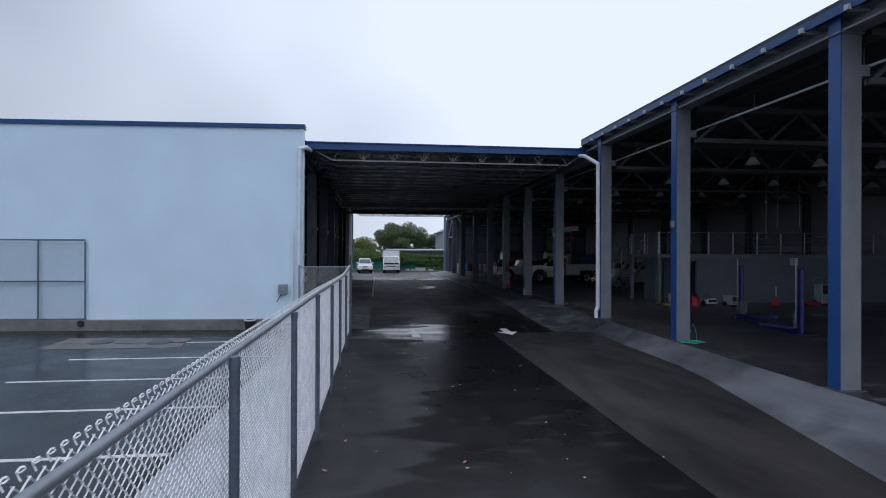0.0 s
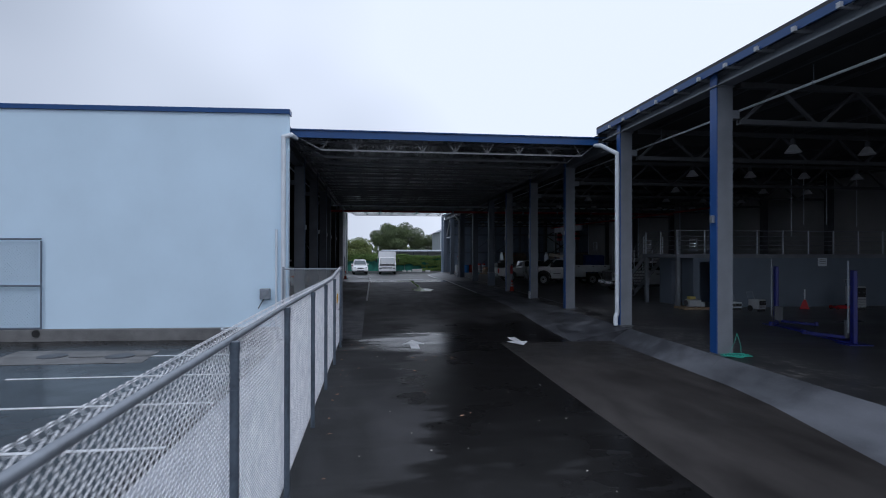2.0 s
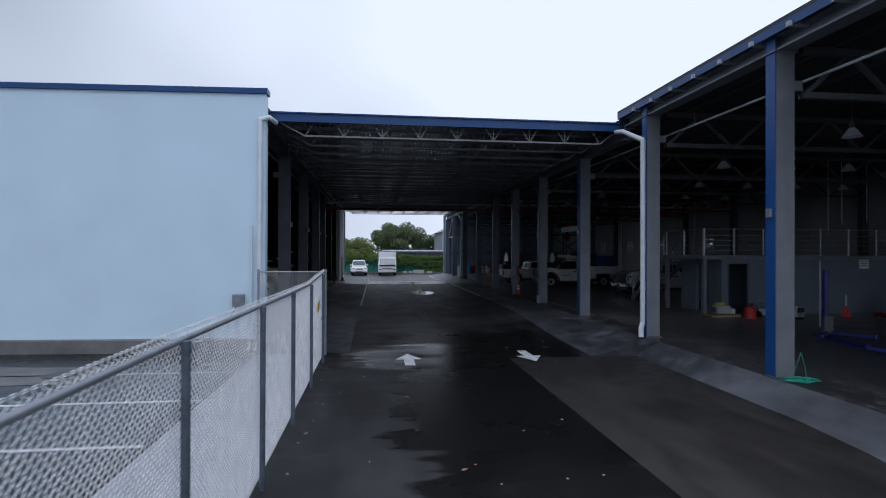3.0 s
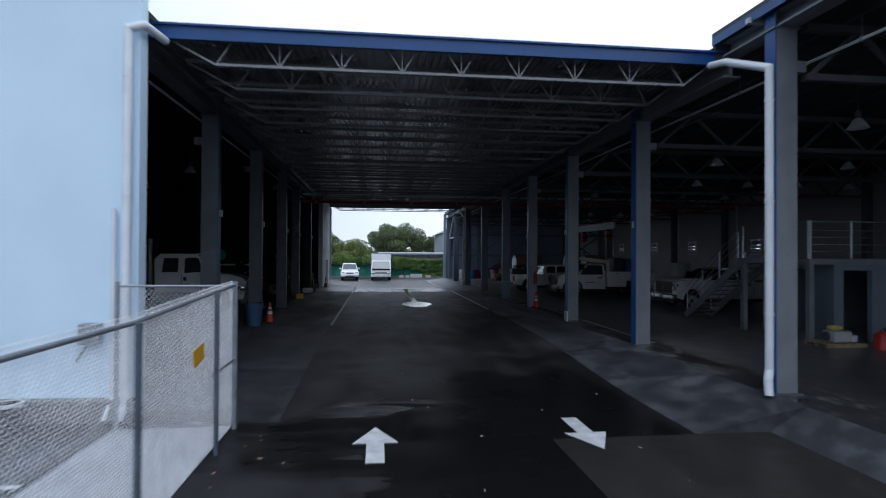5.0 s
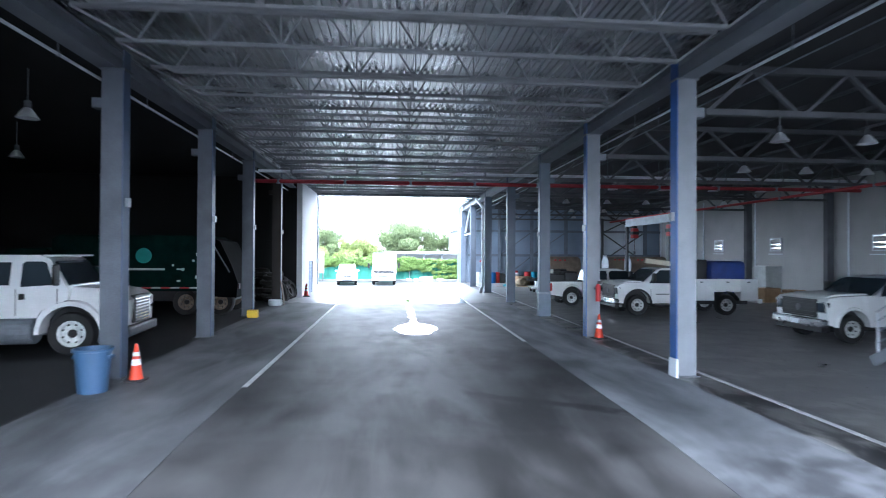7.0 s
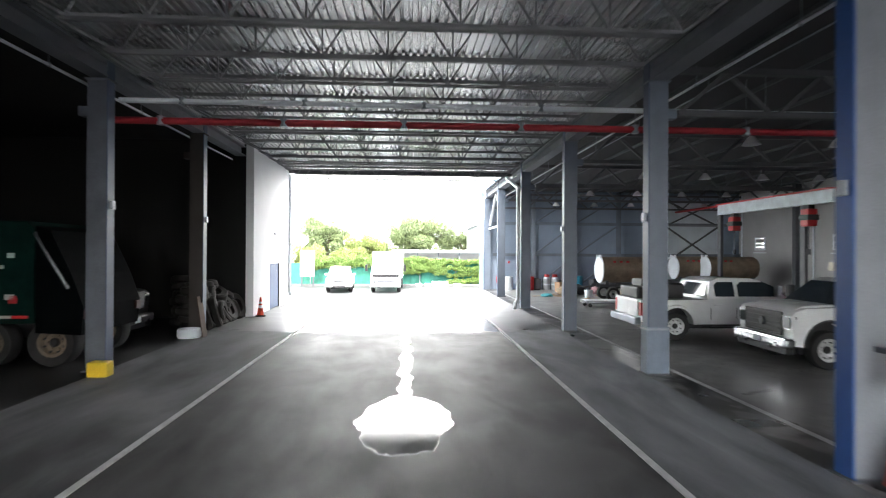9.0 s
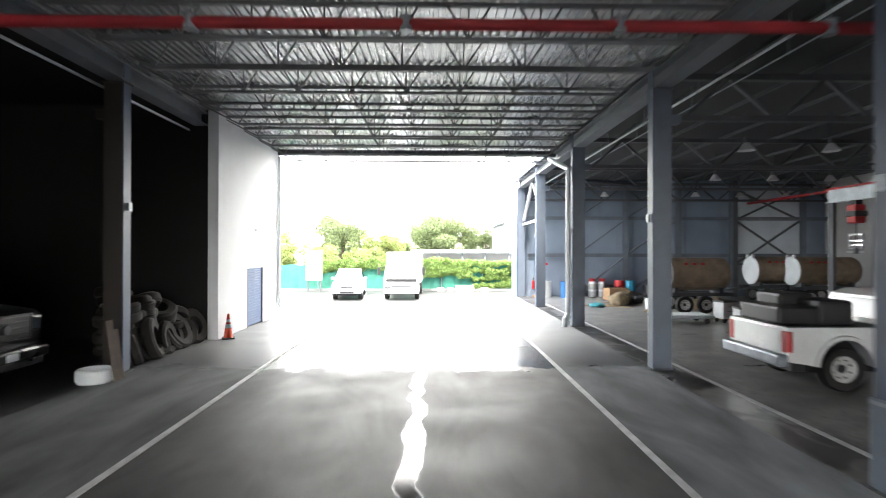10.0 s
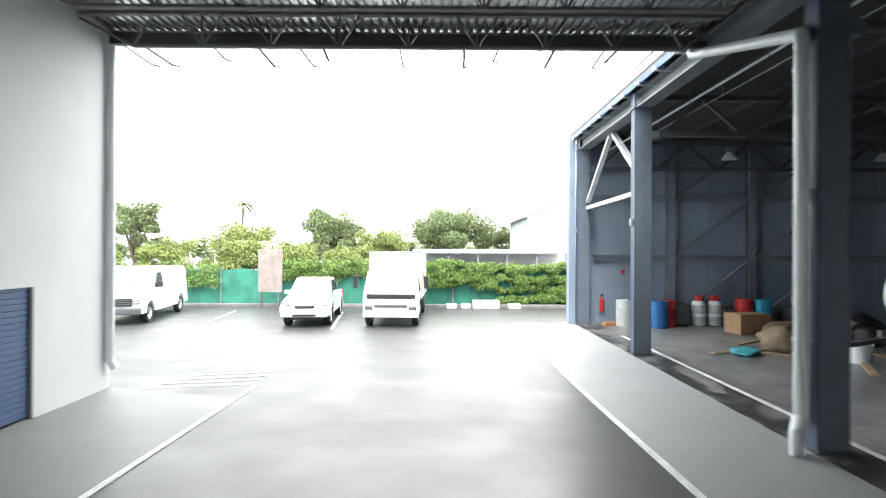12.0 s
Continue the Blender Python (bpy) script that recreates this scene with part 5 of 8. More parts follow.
    pts = [(cab0 + 0.1, -W + 0.09, zh + 0.0), (cab0 + 0.1, W - 0.09, zh + 0.0), (cab0 - 0.65, W - 0.22, H - 0.08), (cab0 - 0.65, -W + 0.22, H - 0.08)]
    panel("windscreen", pts, GLASS, t, 0.016)
    pts = [(cab1 + 0.03, W - 0.2, zd + 0.1), (cab1 + 0.03, -W + 0.2, zd + 0.1), (cab1 + 0.15, -W + 0.28, H - 0.16), (cab1 + 0.15, W - 0.28, H - 0.16)]
    panel("rear_window", pts, GLASS, t, 0.016)
    part("bed_floor_liner", boxes((b + 0.08, cab1 - 0.05, -W + 0.1, W - 0.1, zd - 0.0, zd + 0.006)), BLACK, t)
    front_end(t, f, W, zh, dark, CHROME if paint is CARWHITE else paint)
    part("tailgate", boxes((b - 0.025, b + 0.02, -W + 0.22, W - 0.22, zb + 0.22, zd - 0.03), bevel=0.015), paint, t)
    part("rear_bumper", boxes((b - 0.18, b + 0.02, -W + 0.03, W - 0.03, 0.46, 0.68), bevel=0.04), GALV, t)
    part("underbody", boxes((b + 0.3, f - 0.3, -0.62, 0.62, 0.3, 0.62)), BLACK, t)
    return t


def place(ob, x, y, z, rz):
    ob.matrix_basis = pose(x, y, z, 0, 0, rz)
    return ob


# pickup facing the drive, nose towards -x
place(pickup("pickup_truck", "white full-size pickup with a dark grille parked in the workshop", 5.9, dark=True), 18.42, 37.75, 0, 181)
# pickup with its tail to the drive
place(pickup("pickup_truck", "white crew-cab pickup with a loaded bed parked tail-first", 5.9, H=1.8), 13.8, 48.95, 0, 0)
load = thing("bed_load", (11.55, 48.95, 1.19), "black tarpaulin-covered load lying in a pickup bed", "cargo")
bm = bmesh.new()
box(bm, -0.7, 0.1, -0.7, 0.6, 0.0, 0.34, bevel=0.05)
box(bm, 0.05, 0.7, -0.75, 0.2, 0.0, 0.46, bevel=0.07)
box(bm, -0.3, 0.4, -0.1, 0.7, 0.0, 0.55, bevel=0.06)
part("tarpaulin", bm, BLACK, load)
bm = bmesh.new()
box(bm, 0.3, 0.75, 0.2, 0.72, 0.0, 0.36, bevel=0.1)
part("white_tub", bm, PIPE, load, "white plastic tub", smooth=True)


def service_truck():
    """Single-cab service truck with a white utility body, nose towards +x."""
    t = thing("service_truck", (0, 0, 0), "white service truck with side lockers and a small crane", "truck")
    W, f, b = 1.05, 3.1, -2.8
    wf, wr, r = 2.25, -1.5, 0.43
    zh = 1.36
    low = [(f - 0.05, 0.52), *arch_cut(None, [wf], r + 0.12, 0.5), (0.3, 0.5)]
    part("body", shell(low + [(0.3, 1.26), (1.5, zh - 0.04), (2.0, zh), (2.75, zh - 0.03), (f - 0.1, zh - 0.1), (f, zh - 0.2)], W - 0.03, W - 0.08, 1.1, bevel=0.06), CARWHITE, t, smooth=True)
    part("hood", shell([(1.55, zh - 0.04), (1.55, zh + 0.02), (2.0, zh + 0.05), (2.65, zh + 0.02), (f - 0.14, zh - 0.08), (f - 0.1, zh - 0.14)], W - 0.28, bevel=0.025), CARWHITE, t, smooth=True)
    part("cabin", shell([(0.3, 1.15), (0.34, 1.84), (0.52, 1.95), (1.15, 1.95), (1.35, 1.88), (2.02, zh - 0.04)], W - 0.06, W - 0.22, 1.26, bevel=0.07), CARWHITE, t, smooth=True)
    for s in (-1, 1):
        pts = [(0.46, s * (W - 0.055), 1.32), (1.78, s * (W - 0.055), 1.32), (1.62, s * (W - 0.09), 1.54), (1.28, s * (W - 0.175), 1.85), (0.52, s * (W - 0.175), 1.85), (0.46, s * (W - 0.15), 1.76)]
        if s > 0:
            pts.reverse()
        panel("side_window", pts, GLASS, t, 0.012)
        part("locker", boxes((b, 0.2, s * (W - 0.45), s * W, 0.98, 1.5), (b, wr - 0.56, s * (W - 0.45), s * W, 0.62, 0.98), (wr + 0.56, 0.2, s * (W - 0.45), s * W, 0.62, 0.98)), CARWHITE, t)
        for x, w, z0 in ((b + 0.06, 0.68, 0.68), (wr - 0.5, 1.0, 1.04), (wr + 0.62, 0.98, 0.68)):
            door = part("locker_door", boxes((x, x + w, s * W - 0.004, s * (W + 0.014), z0, 1.44), bevel=0.008), CARWHITE, t)
            part("latch", boxes((x + w / 2 - 0.06, x + w / 2 + 0.06, s * (W + 0.012), s * (W + 0.026), 1.36, 1.40)), DARKSTEEL, door)
        mir = part("mirror", boxes((1.58, 1.74, s * (W + 0.06), s * (W + 0.26), 1.4, 1.74), bevel=0.05), BLACK, t)
        part("door_seam", boxes((1.70, 1.714, s * (W - 0.03) - 0.006, s * (W - 0.03) + 0.004, 0.62, 1.1)), BLACK, t)
        wheel(t, wf, s * (W - 0.18), r, 0.28, RIM, s)
        wheel(t, wr, s * (W - 0.18), r, 0.32, RIM, s)
        part("wheel_arch", arch_band(wf, s * (W - 0.1), s * (W + 0.02), 0.5, r + 0.10, r + 0.17), BLACK, t, "black fender lip")
        part("mudguard", arch_band(wr, s * (W - 0.42), s * (W + 0.02), 0.46, r + 0.09, r + 0.13, 10, 0.86), BLACK, t)
        part("running_board", boxes((0.35, 1.62, s * (W - 0.12), s * (W + 0.04), 0.36, 0.43), bevel=0.015), BLACK, t)
        part("door_handle", boxes((0.5, 0.72, s * (W - 0.05), s * (W - 0.005), 1.12, 1.17)), BLACK, t)
        part("writing_bar", boxes((0.95, 1.5, s * (W - 0.03), s * (W - 0.026), 0.86, 0.9)), DARKSTEEL, t)
        part("wheel_well", boxes((wf - 0.5, wf + 0.5, s * (W - 0.46), s * (W - 0.34), 0.3, 1.02)), BLACK, t)
    panel("windscreen", [(1.99, -W + 0.12, zh + 0.02), (1.99, W - 0.12, zh + 0.02), (1.40, W - 0.25, 1.87), (1.40, -W + 0.25, 1.87)], GLASS, t, 0.016)
    front_end(t, f, W - 0.03, zh, True)
    part("chassis", boxes((b + 0.1, f - 0.3, -0.5, 0.5, 0.42, 0.8)), BLACK, t)
    part("bed", boxes((b, 0.2, -W + 0.45, W - 0.45, 0.8, 0.86)), DARKSTEEL, t)
    part("step_bumper", boxes((b - 0.2, b, -W, W, 0.5, 0.68), bevel=0.02), CARWHITE, t)
    tank = part("tank", boxes((b + 0.2, b + 1.75, -0.58, 0.58, 0.86, 2.24), bevel=0.16), mat("dark_blue_cover", (0.02, 0.045, 0.2), 0.6, vary=0.2), t, "dark blue covered tank on the bed", smooth=True)
    part("writing_bar", boxes((b + 0.75, b + 1.3, -0.586, -0.578, 1.9, 1.96)), CARWHITE, tank)
    part("reel_box", boxes((b + 1.85, b + 2.4, -0.5, 0.5, 0.86, 2.3), bevel=0.06), BLACK, t, "black reel box behind the tank")
    bm = bmesh.new()
    rod(bm, (-0.15, 0.2, 0.86), (-0.15, 0.2, 2.0), 0.11, 12)
    bar(bm, (-0.25, 0.2, 2.02), (1.5, 0.0, 2.24), 0.16, 0.2)
    part("crane", bm, mat("cream_paint", (0.6, 0.55, 0.42), 0.4), t, "cream folded crane arm")
    return t


place(service_truck(), 15.6, 44.85, 0, 178)


def box_truck():
    """Cab-over box truck, nose towards +x."""
    t = thing("box_truck", (0, 0, 0), "white cab-over box truck parked in the yard", "truck")
    W = 1.02
    cab = [(1.6, 0.45), (1.6, 2.0), (1.75, 2.08), (2.5, 2.04), (2.98, 1.22), (3.08, 0.95), (3.1, 0.4)]
    part("cabin", shell(cab, W, W - 0.1, 1.3, bevel=0.08), CARWHITE, t, smooth=True)
    panel("windscreen", [(2.98, -W + 0.10, 1.25), (2.98, W - 0.10, 1.25), (2.57, W - 0.16, 1.95), (2.57, -W + 0.16, 1.95)], SKYGLASS, t, 0.015)
    part("box", boxes((-3.4, 1.5, -1.02, 1.02, 0.95, 2.78), bevel=0.03), CARWHITE, t, "tall white cargo box")
    part("box_trim", boxes((-3.42, 1.52, -1.04, 1.04, 0.9, 0.98), (-3.42, 1.52, -1.04, 1.04, 2.74, 2.80)), GALV, t)
    part("chassis", boxes((-3.3, 2.8, -0.4, 0.4, 0.5, 0.9)), BLACK, t)
    for s in (-1, 1):
        pts = [(1.75, s * (W + 0.002), 1.3), (2.82, s * (W + 0.002), 1.3), (2.46, s * (W - 0.08), 1.92), (1.78, s * (W - 0.08), 1.92)]
        if s > 0:
            pts.reverse()
        panel("side_window", pts, GLASS, t, 0.012)
        wheel(t, 2.3, s * (W - 0.14), 0.4, 0.24, RIM, s)
        wheel(t, -2.0, s * (W - 0.18), 0.4, 0.34, RIM, s)
        part("headlight", boxes((3.0, 3.12, s * (W - 0.36), s * (W - 0.06), 0.62, 0.82), bevel=0.02), CHROME, t)
        bm = bmesh.new()
        rod(bm, (2.9, s * W, 1.9), (3.05, s * (W + 0.28), 1.9), 0.014, 6)
        box(bm, 3.0, 3.08, s * (W + 0.2), s * (W + 0.36), 1.45, 1.9, bevel=0.02)
        part("mirror", bm, BLACK, t)
    part("front_bumper", boxes((2.98, 3.18, -W, W, 0.38, 0.6), bevel=0.03), CARWHITE, t)
    part("grille", boxes((3.06, 3.12, -0.6, 0.6, 0.74, 0.84)), DARKSTEEL, t)
    part("cowl", boxes((2.97, 3.075, -W + 0.12, W - 0.12, 1.06, 1.22), bevel=0.015), BLACK, t, "black cowl strip under the windscreen")
    part("wiper", boxes((2.955, 2.975, -0.5, 0.4, 1.27, 1.29)), BLACK, t)
    return t


place(box_truck(), 2.58, 73.1, -0.28, -91)


def compact_pickup():
    """Rounded double-cab pickup, nose towards +x."""
    t = thing("pickup_truck", (0, 0, 0), "white double-cab pickup parked on the wet yard", "pickup truck")
    W, f, b = 0.88, 2.55, -2.55
    wf, wr, r = 1.65, -1.5, 0.37
    low = [(f - 0.10, 0.40), *arch_cut(None, [wf, wr], r + 0.09, 0.42), (b, 0.5)]
    body = [(b, 1.08), (-0.78, 1.10), (0.9, 1.10), (1.35, 1.12), (1.95, 1.05), (2.3, 0.93), (f - 0.06, 0.78), (f, 0.6)]
    part("body", shell(low + body, W, W - 0.10, 0.82, bevel=0.09, seg=4), CARWHITE, t, smooth=True)
    part("cabin", shell([(-0.80, 1.04), (-0.72, 1.58), (-0.5, 1.72), (0.25, 1.74), (0.55, 1.66), (1.32, 1.10), (1.3, 1.02)], W - 0.06, W - 0.22, 1.14, bevel=0.09, seg=4), CARWHITE, t, smooth=True)
    panel("windscreen", [(1.27, -W + 0.16, 1.16), (1.27, W - 0.16, 1.16), (0.63, W - 0.25, 1.63), (0.63, -W + 0.25, 1.63)], SKYGLASS, t, 0.014)
    for s in (-1, 1):
        for a, c, d in ((-0.62, -0.02, -0.02), (0.06, 0.98, 0.5)):
            pts = [(a, s * (W - 0.06), 1.18), (c, s * (W - 0.06), 1.18), (d, s * (W - 0.19), 1.62), (a + 0.06, s * (W - 0.19), 1.62)]
            if s > 0:
                pts.reverse()
            panel("side_window", pts, GLASS, t, 0.012)
        for x in (-0.7, 0.02, 0.98):
            part("door_seam", boxes((x - 0.006, x + 0.006, s * W - 0.006, s * W + 0.003, 0.56, 0.80)), BLACK, t)
        part("door_handle", boxes((0.1, 0.28, s * (W - 0.06), s * (W - 0.01), 0.92, 0.96), bevel=0.01), CHROME, t)
        part("mirror", boxes((0.86, 0.98, s * (W - 0.03), s * (W + 0.18), 1.12, 1.27), bevel=0.04), CARWHITE, t, smooth=True)
        part("headlight", boxes((f - 0.34, f - 0.05, s * (W - 0.36), s * (W - 0.04), 0.72, 0.86), bevel=0.05), CHROME, t, smooth=True)
        part("fog_lamp", lathe([(0, 0.0), (0.055, 0.0), (0.045, 0.02), (0, 0.025)], 12, "X"), CHROME, t).matrix_basis = pose(f + 0.01, s * (W - 0.26), 0.46)
        part("tail_light", boxes((b - 0.012, b + 0.06, s * (W - 0.16), s * (W - 0.01), 0.74, 1.04), bevel=0.012), RED, t, "red tail light")
        for x in (wf, wr):
            wheel(t, x, s * (W - 0.13), r, 0.25, RIM, s)
            part("wheel_arch", arch_band(x, s * (W - 0.05), s * (W + 0.03), 0.42, r + 0.07, r + 0.14), CARWHITE, t, smooth=True)
            part("wheel_well", boxes((x - r - 0.05, x + r + 0.05, s * (W - 0.38), s * (W - 0.28), 0.28, 0.86)), BLACK, t)
    part("grille", boxes((f - 0.12, f - 0.0, -0.36, 0.36, 0.70, 0.82), bevel=0.02), BLACK, t, "small dark grille")
    part("grille_bar", boxes((f - 0.0, f + 0.012, -0.34, 0.34, 0.75, 0.77)), CHROME, t)
    part("front_bumper", boxes((f - 0.14, f + 0.08, -W + 0.02, W - 0.02, 0.38, 0.62), bevel=0.07), CARWHITE, t, smooth=True)
    part("air_intake", boxes((f + 0.06, f + 0.084, -0.42, 0.42, 0.42, 0.50)), BLACK, t)
    part("number_plate", boxes((f + 0.08, f + 0.092, -0.15, 0.15, 0.52, 0.60)), PIPE, t)
    part("bed_liner", boxes((b + 0.08, -0.86, -W + 0.14, W - 0.14, 1.08, 1.086)), BLACK, t)
    part("tailgate", boxes((b - 0.02, b + 0.02, -W + 0.2, W - 0.2, 0.62, 1.05), bevel=0.012), CARWHITE, t)
    part("underbody", boxes((b + 0.2, f - 0.3, -0.55, 0.55, 0.26, 0.52)), BLACK, t)
    return t


place(compact_pickup(), -0.78, 72.4, -0.28, -86)


def panel_van():
    """Long-bonnet delivery van, nose towards +x."""
    t = thing("delivery_van", (0, 0, 0), "white panel van parked on the wet yard", "van")
    W, f, b = 1.0, 2.85, -2.85
    wf, wr, r = 1.95, -1.85, 0.37
    low = [(f - 0.05, 0.42), *arch_cut(None, [wf, wr], r + 0.08, 0.42), (b, 0.45)]
    prof = low + [(b, 1.9), (b + 0.2, 2.08), (0.6, 2.12), (1.0, 2.05), (1.75, 1.32), (f - 0.2, 1.16), (f - 0.02, 1.0)]
    part("body", shell(prof, W, W - 0.16, 1.2, bevel=0.08), CARWHITE, t, smooth=True)
    panel("windscreen", [(1.72, -W + 0.12, 1.37), (1.72, W - 0.12, 1.37), (1.07, W - 0.24, 2.0), (1.07, -W + 0.24, 2.0)], SKYGLASS, t, 0.02)
    for s in (-1, 1):
        pts = [(0.45, s * (W - 0.02), 1.34), (1.5, s * (W - 0.02), 1.34), (0.98, s * (W - 0.125), 1.9), (0.5, s * (W - 0.125), 1.9)]
        if s > 0:
            pts.reverse()
        panel("side_window", pts, GLASS, t, 0.012)
        wheel(t, wf, s * (W - 0.14), r, 0.24, RIM, s)
        wheel(t, wr, s * (W - 0.14), r, 0.24, RIM, s)
        part("headlight", boxes((f - 0.12, f + 0.01, s * (W - 0.34), s * (W - 0.06), 0.8, 0.98), bevel=0.02), CHROME, t)
        part("mirror", boxes((1.2, 1.32, s * (W), s * (W + 0.22), 1.34, 1.58), bevel=0.03), BLACK, t)
    part("grille", boxes((f - 0.08, f + 0.02, -0.64, 0.64, 0.70, 1.0)), BLACK, t)
    for z in (0.78, 0.86, 0.94):
        part("grille_bar", boxes((f + 0.018, f + 0.03, -0.6, 0.6, z - 0.012, z + 0.012)), DARKSTEEL, t)
    part("front_bumper", boxes((f - 0.05, f + 0.12, -W + 0.03, W - 0.03, 0.4, 0.64), bevel=0.04), DARKSTEEL, t)
    return t


place(panel_van(), -8.2, 73.0, -0.28, -81)


def dump_truck():
    """Rounded long-nosed dump truck, nose towards +x."""
    t = thing("dump_truck", (0, 0, 0), "white long-nosed dump truck parked in the dark truck hall", "truck")
    W = 1.12
    wf, r = 2.7, 0.53
    low = [(3.83, 0.62), *arch_cut(None, [wf], r + 0.14, 0.56), (1.95, 0.75)]
    part("hood", shell(low + [(1.95, 1.5), (2.5, 1.66), (3.25, 1.60), (3.74, 1.46), (3.90, 1.3)], W - 0.02, W - 0.34, 1.05, bevel=0.10, seg=4), CARWHITE, t, smooth=True)
    part("cabin", shell([(0.55, 0.92), (0.5, 2.2), (0.72, 2.42), (1.95, 2.42), (2.18, 2.32), (2.62, 1.62), (2.62, 1.35), (2.05, 1.1), (1.95, 0.92)], W - 0.06, W - 0.2, 1.62, bevel=0.10, seg=4), CARWHITE, t, smooth=True)
    for s in (-1, 1):
        ys, yt = s * (W - 0.055), s * (W - 0.165)
        pts = [(1.62, ys, 1.66), (2.26, ys, 1.70), (2.30, s * (W - 0.065), 1.76), (2.12, yt, 2.22), (2.04, yt, 2.26), (1.68, yt, 2.26), (1.62, s * (W - 0.15), 2.2)]
        if s > 0:
            pts.reverse()
        panel("side_window", pts, GLASS, t, 0.016)
        pts = [(0.8, ys, 1.7), (1.38, ys, 1.7), (1.38, yt, 2.24), (0.86, yt, 2.24)]
        if s > 0:
            pts.reverse()
        panel("side_window", pts, GLASS, t, 0.014)
        for x, z0, zt in ((1.5, 0.98, 1.62), (2.38, 1.26, 1.62)):
            part("door_seam", boxes((x, x + 0.016, s * (W - 0.06) - 0.006, s * (W - 0.06) + 0.005, z0, zt)), BLACK, t)
        part("door_handle", boxes((1.58, 1.7, s * (W - 0.06), s * (W - 0.035), 1.36, 1.5), bevel=0.01), BLACK, t)
        part("fuel_tank", lathe([(0, -0.7), (0.3, -0.7), (0.33, -0.66), (0.33, 0.66), (0.3, 0.7), (0, 0.7)], 18, "X"), GALV, t, "round aluminium fuel tank").matrix_basis = pose(1.15, s * 0.8, 0.6)
        part("step", boxes((1.0, 1.85, s * (W - 0.2), s * (W + 0.0), 0.72, 0.78)), GALV, t)
        wheel(t, wf, s * (W - 0.17), r, 0.28, WHITERIM, s)
        wheel(t, -2.6, s * (W - 0.3), r, 0.5, WHITERIM, s)
        wheel(t, -3.9, s * (W - 0.3), r, 0.5, WHITERIM, s)
        part("fender", arch_band(wf, s * (W - 0.34), s * (W + 0.05), 0.56, r + 0.12, r + 0.25, 16, 1.02), CARWHITE, t, "rounded white front fender", smooth=True)
        part("headlight", boxes((3.52, 3.88, s * (W - 0.32), s * (W - 0.0), 0.96, 1.16), bevel=0.06), CHROME, t, smooth=True)
        part("turn_signal", boxes((3.36, 3.5, s * (W - 0.03), s * (W + 0.008), 1.02, 1.1), bevel=0.01), ORANGE_LAMP, t, "orange turn signal")
        mir = part("mirror", boxes((2.42, 2.54, s * (W + 0.12), s * (W + 0.3), 1.7, 2.2), bevel=0.04), BLACK, t)
        bm = bmesh.new()
        rod(bm, (2.3, s * (W - 0.1), 2.1), (2.45, s * (W + 0.2), 2.1), 0.014, 6)
        rod(bm, (2.4, s * (W - 0.1), 1.75), (2.45, s * (W + 0.2), 1.75), 0.014, 6)
        part("bracket", bm, BLACK, mir)
        part("wheel_well", boxes((wf - 0.6, wf + 0.6, s * (W - 0.5), s * (W - 0.36), 0.4, 1.2)), BLACK, t)
    panel("windscreen", [(2.60, -W + 0.16, 1.68), (2.60, W - 0.16, 1.68), (2.25, W - 0.26, 2.25), (2.25, -W + 0.26, 2.25)], GLASS, t, 0.05)
    part("grille", boxes((3.76, 3.94, -0.52, 0.52, 0.70, 1.40), bevel=0.04), BLACK, t, "black grille with chrome bars")
    for i in range(8):
        part("grille_bar", boxes((3.93, 3.96, -0.5, 0.5, 0.74 + i * 0.08, 0.77 + i * 0.08)), CHROME, t)
    part("front_bumper", boxes((3.64, 3.98, -W + 0.03, W - 0.03, 0.40, 0.66), bevel=0.06), DARKSTEEL, t)
    part("sun_visor", boxes((2.0, 2.42, -0.88, 0.88, 2.38, 2.43), bevel=0.02), CARWHITE, t)
    part("chassis", boxes((-5.0, 3.6, -0.42, 0.42, 0.6, 0.9)), BLACK, t)
    bm = bmesh.new()
    rod(bm, (0.36, -W + 0.14, 0.8), (0.36, -W + 0.14, 3.0), 0.075, 12)
    part("exhaust_pipe", bm, GALV, t)
    TAN = mat("tan_body_paint", (0.08, 0.07, 0.055), 0.5, vary=0.2)
    part("dump_body", boxes((-5.2, 0.15, -1.16, -1.08, 1.35, 2.05), (-5.2, 0.15, 1.08, 1.16, 1.35, 2.05), (-5.2, 0.15, -1.16, 1.16, 1.2, 1.35), (0.07, 0.15, -1.08, 1.08, 1.35, 2.2), (-5.2, -5.12, -1.08, 1.08, 1.35, 2.0)), TAN, t, "dark tan steel dump body")
    for i in range(6):
        x = -5.0 + i * 0.98
        for s in (-1, 1):
            part("body_rib", boxes((x, x + 0.09, s * 1.16, s * 1.23, 1.28, 2.05)), TAN, t)
    for s in (-1, 1):
        for i in range(4):
            part("reflector", boxes((-4.7 + i * 1.25, -4.35 + i * 1.25, s * 1.16, s * 1.168, 1.24, 1.29)), PIPE, t)
    return t


place(dump_truck(), -7.1, 36.95, 0, 6)


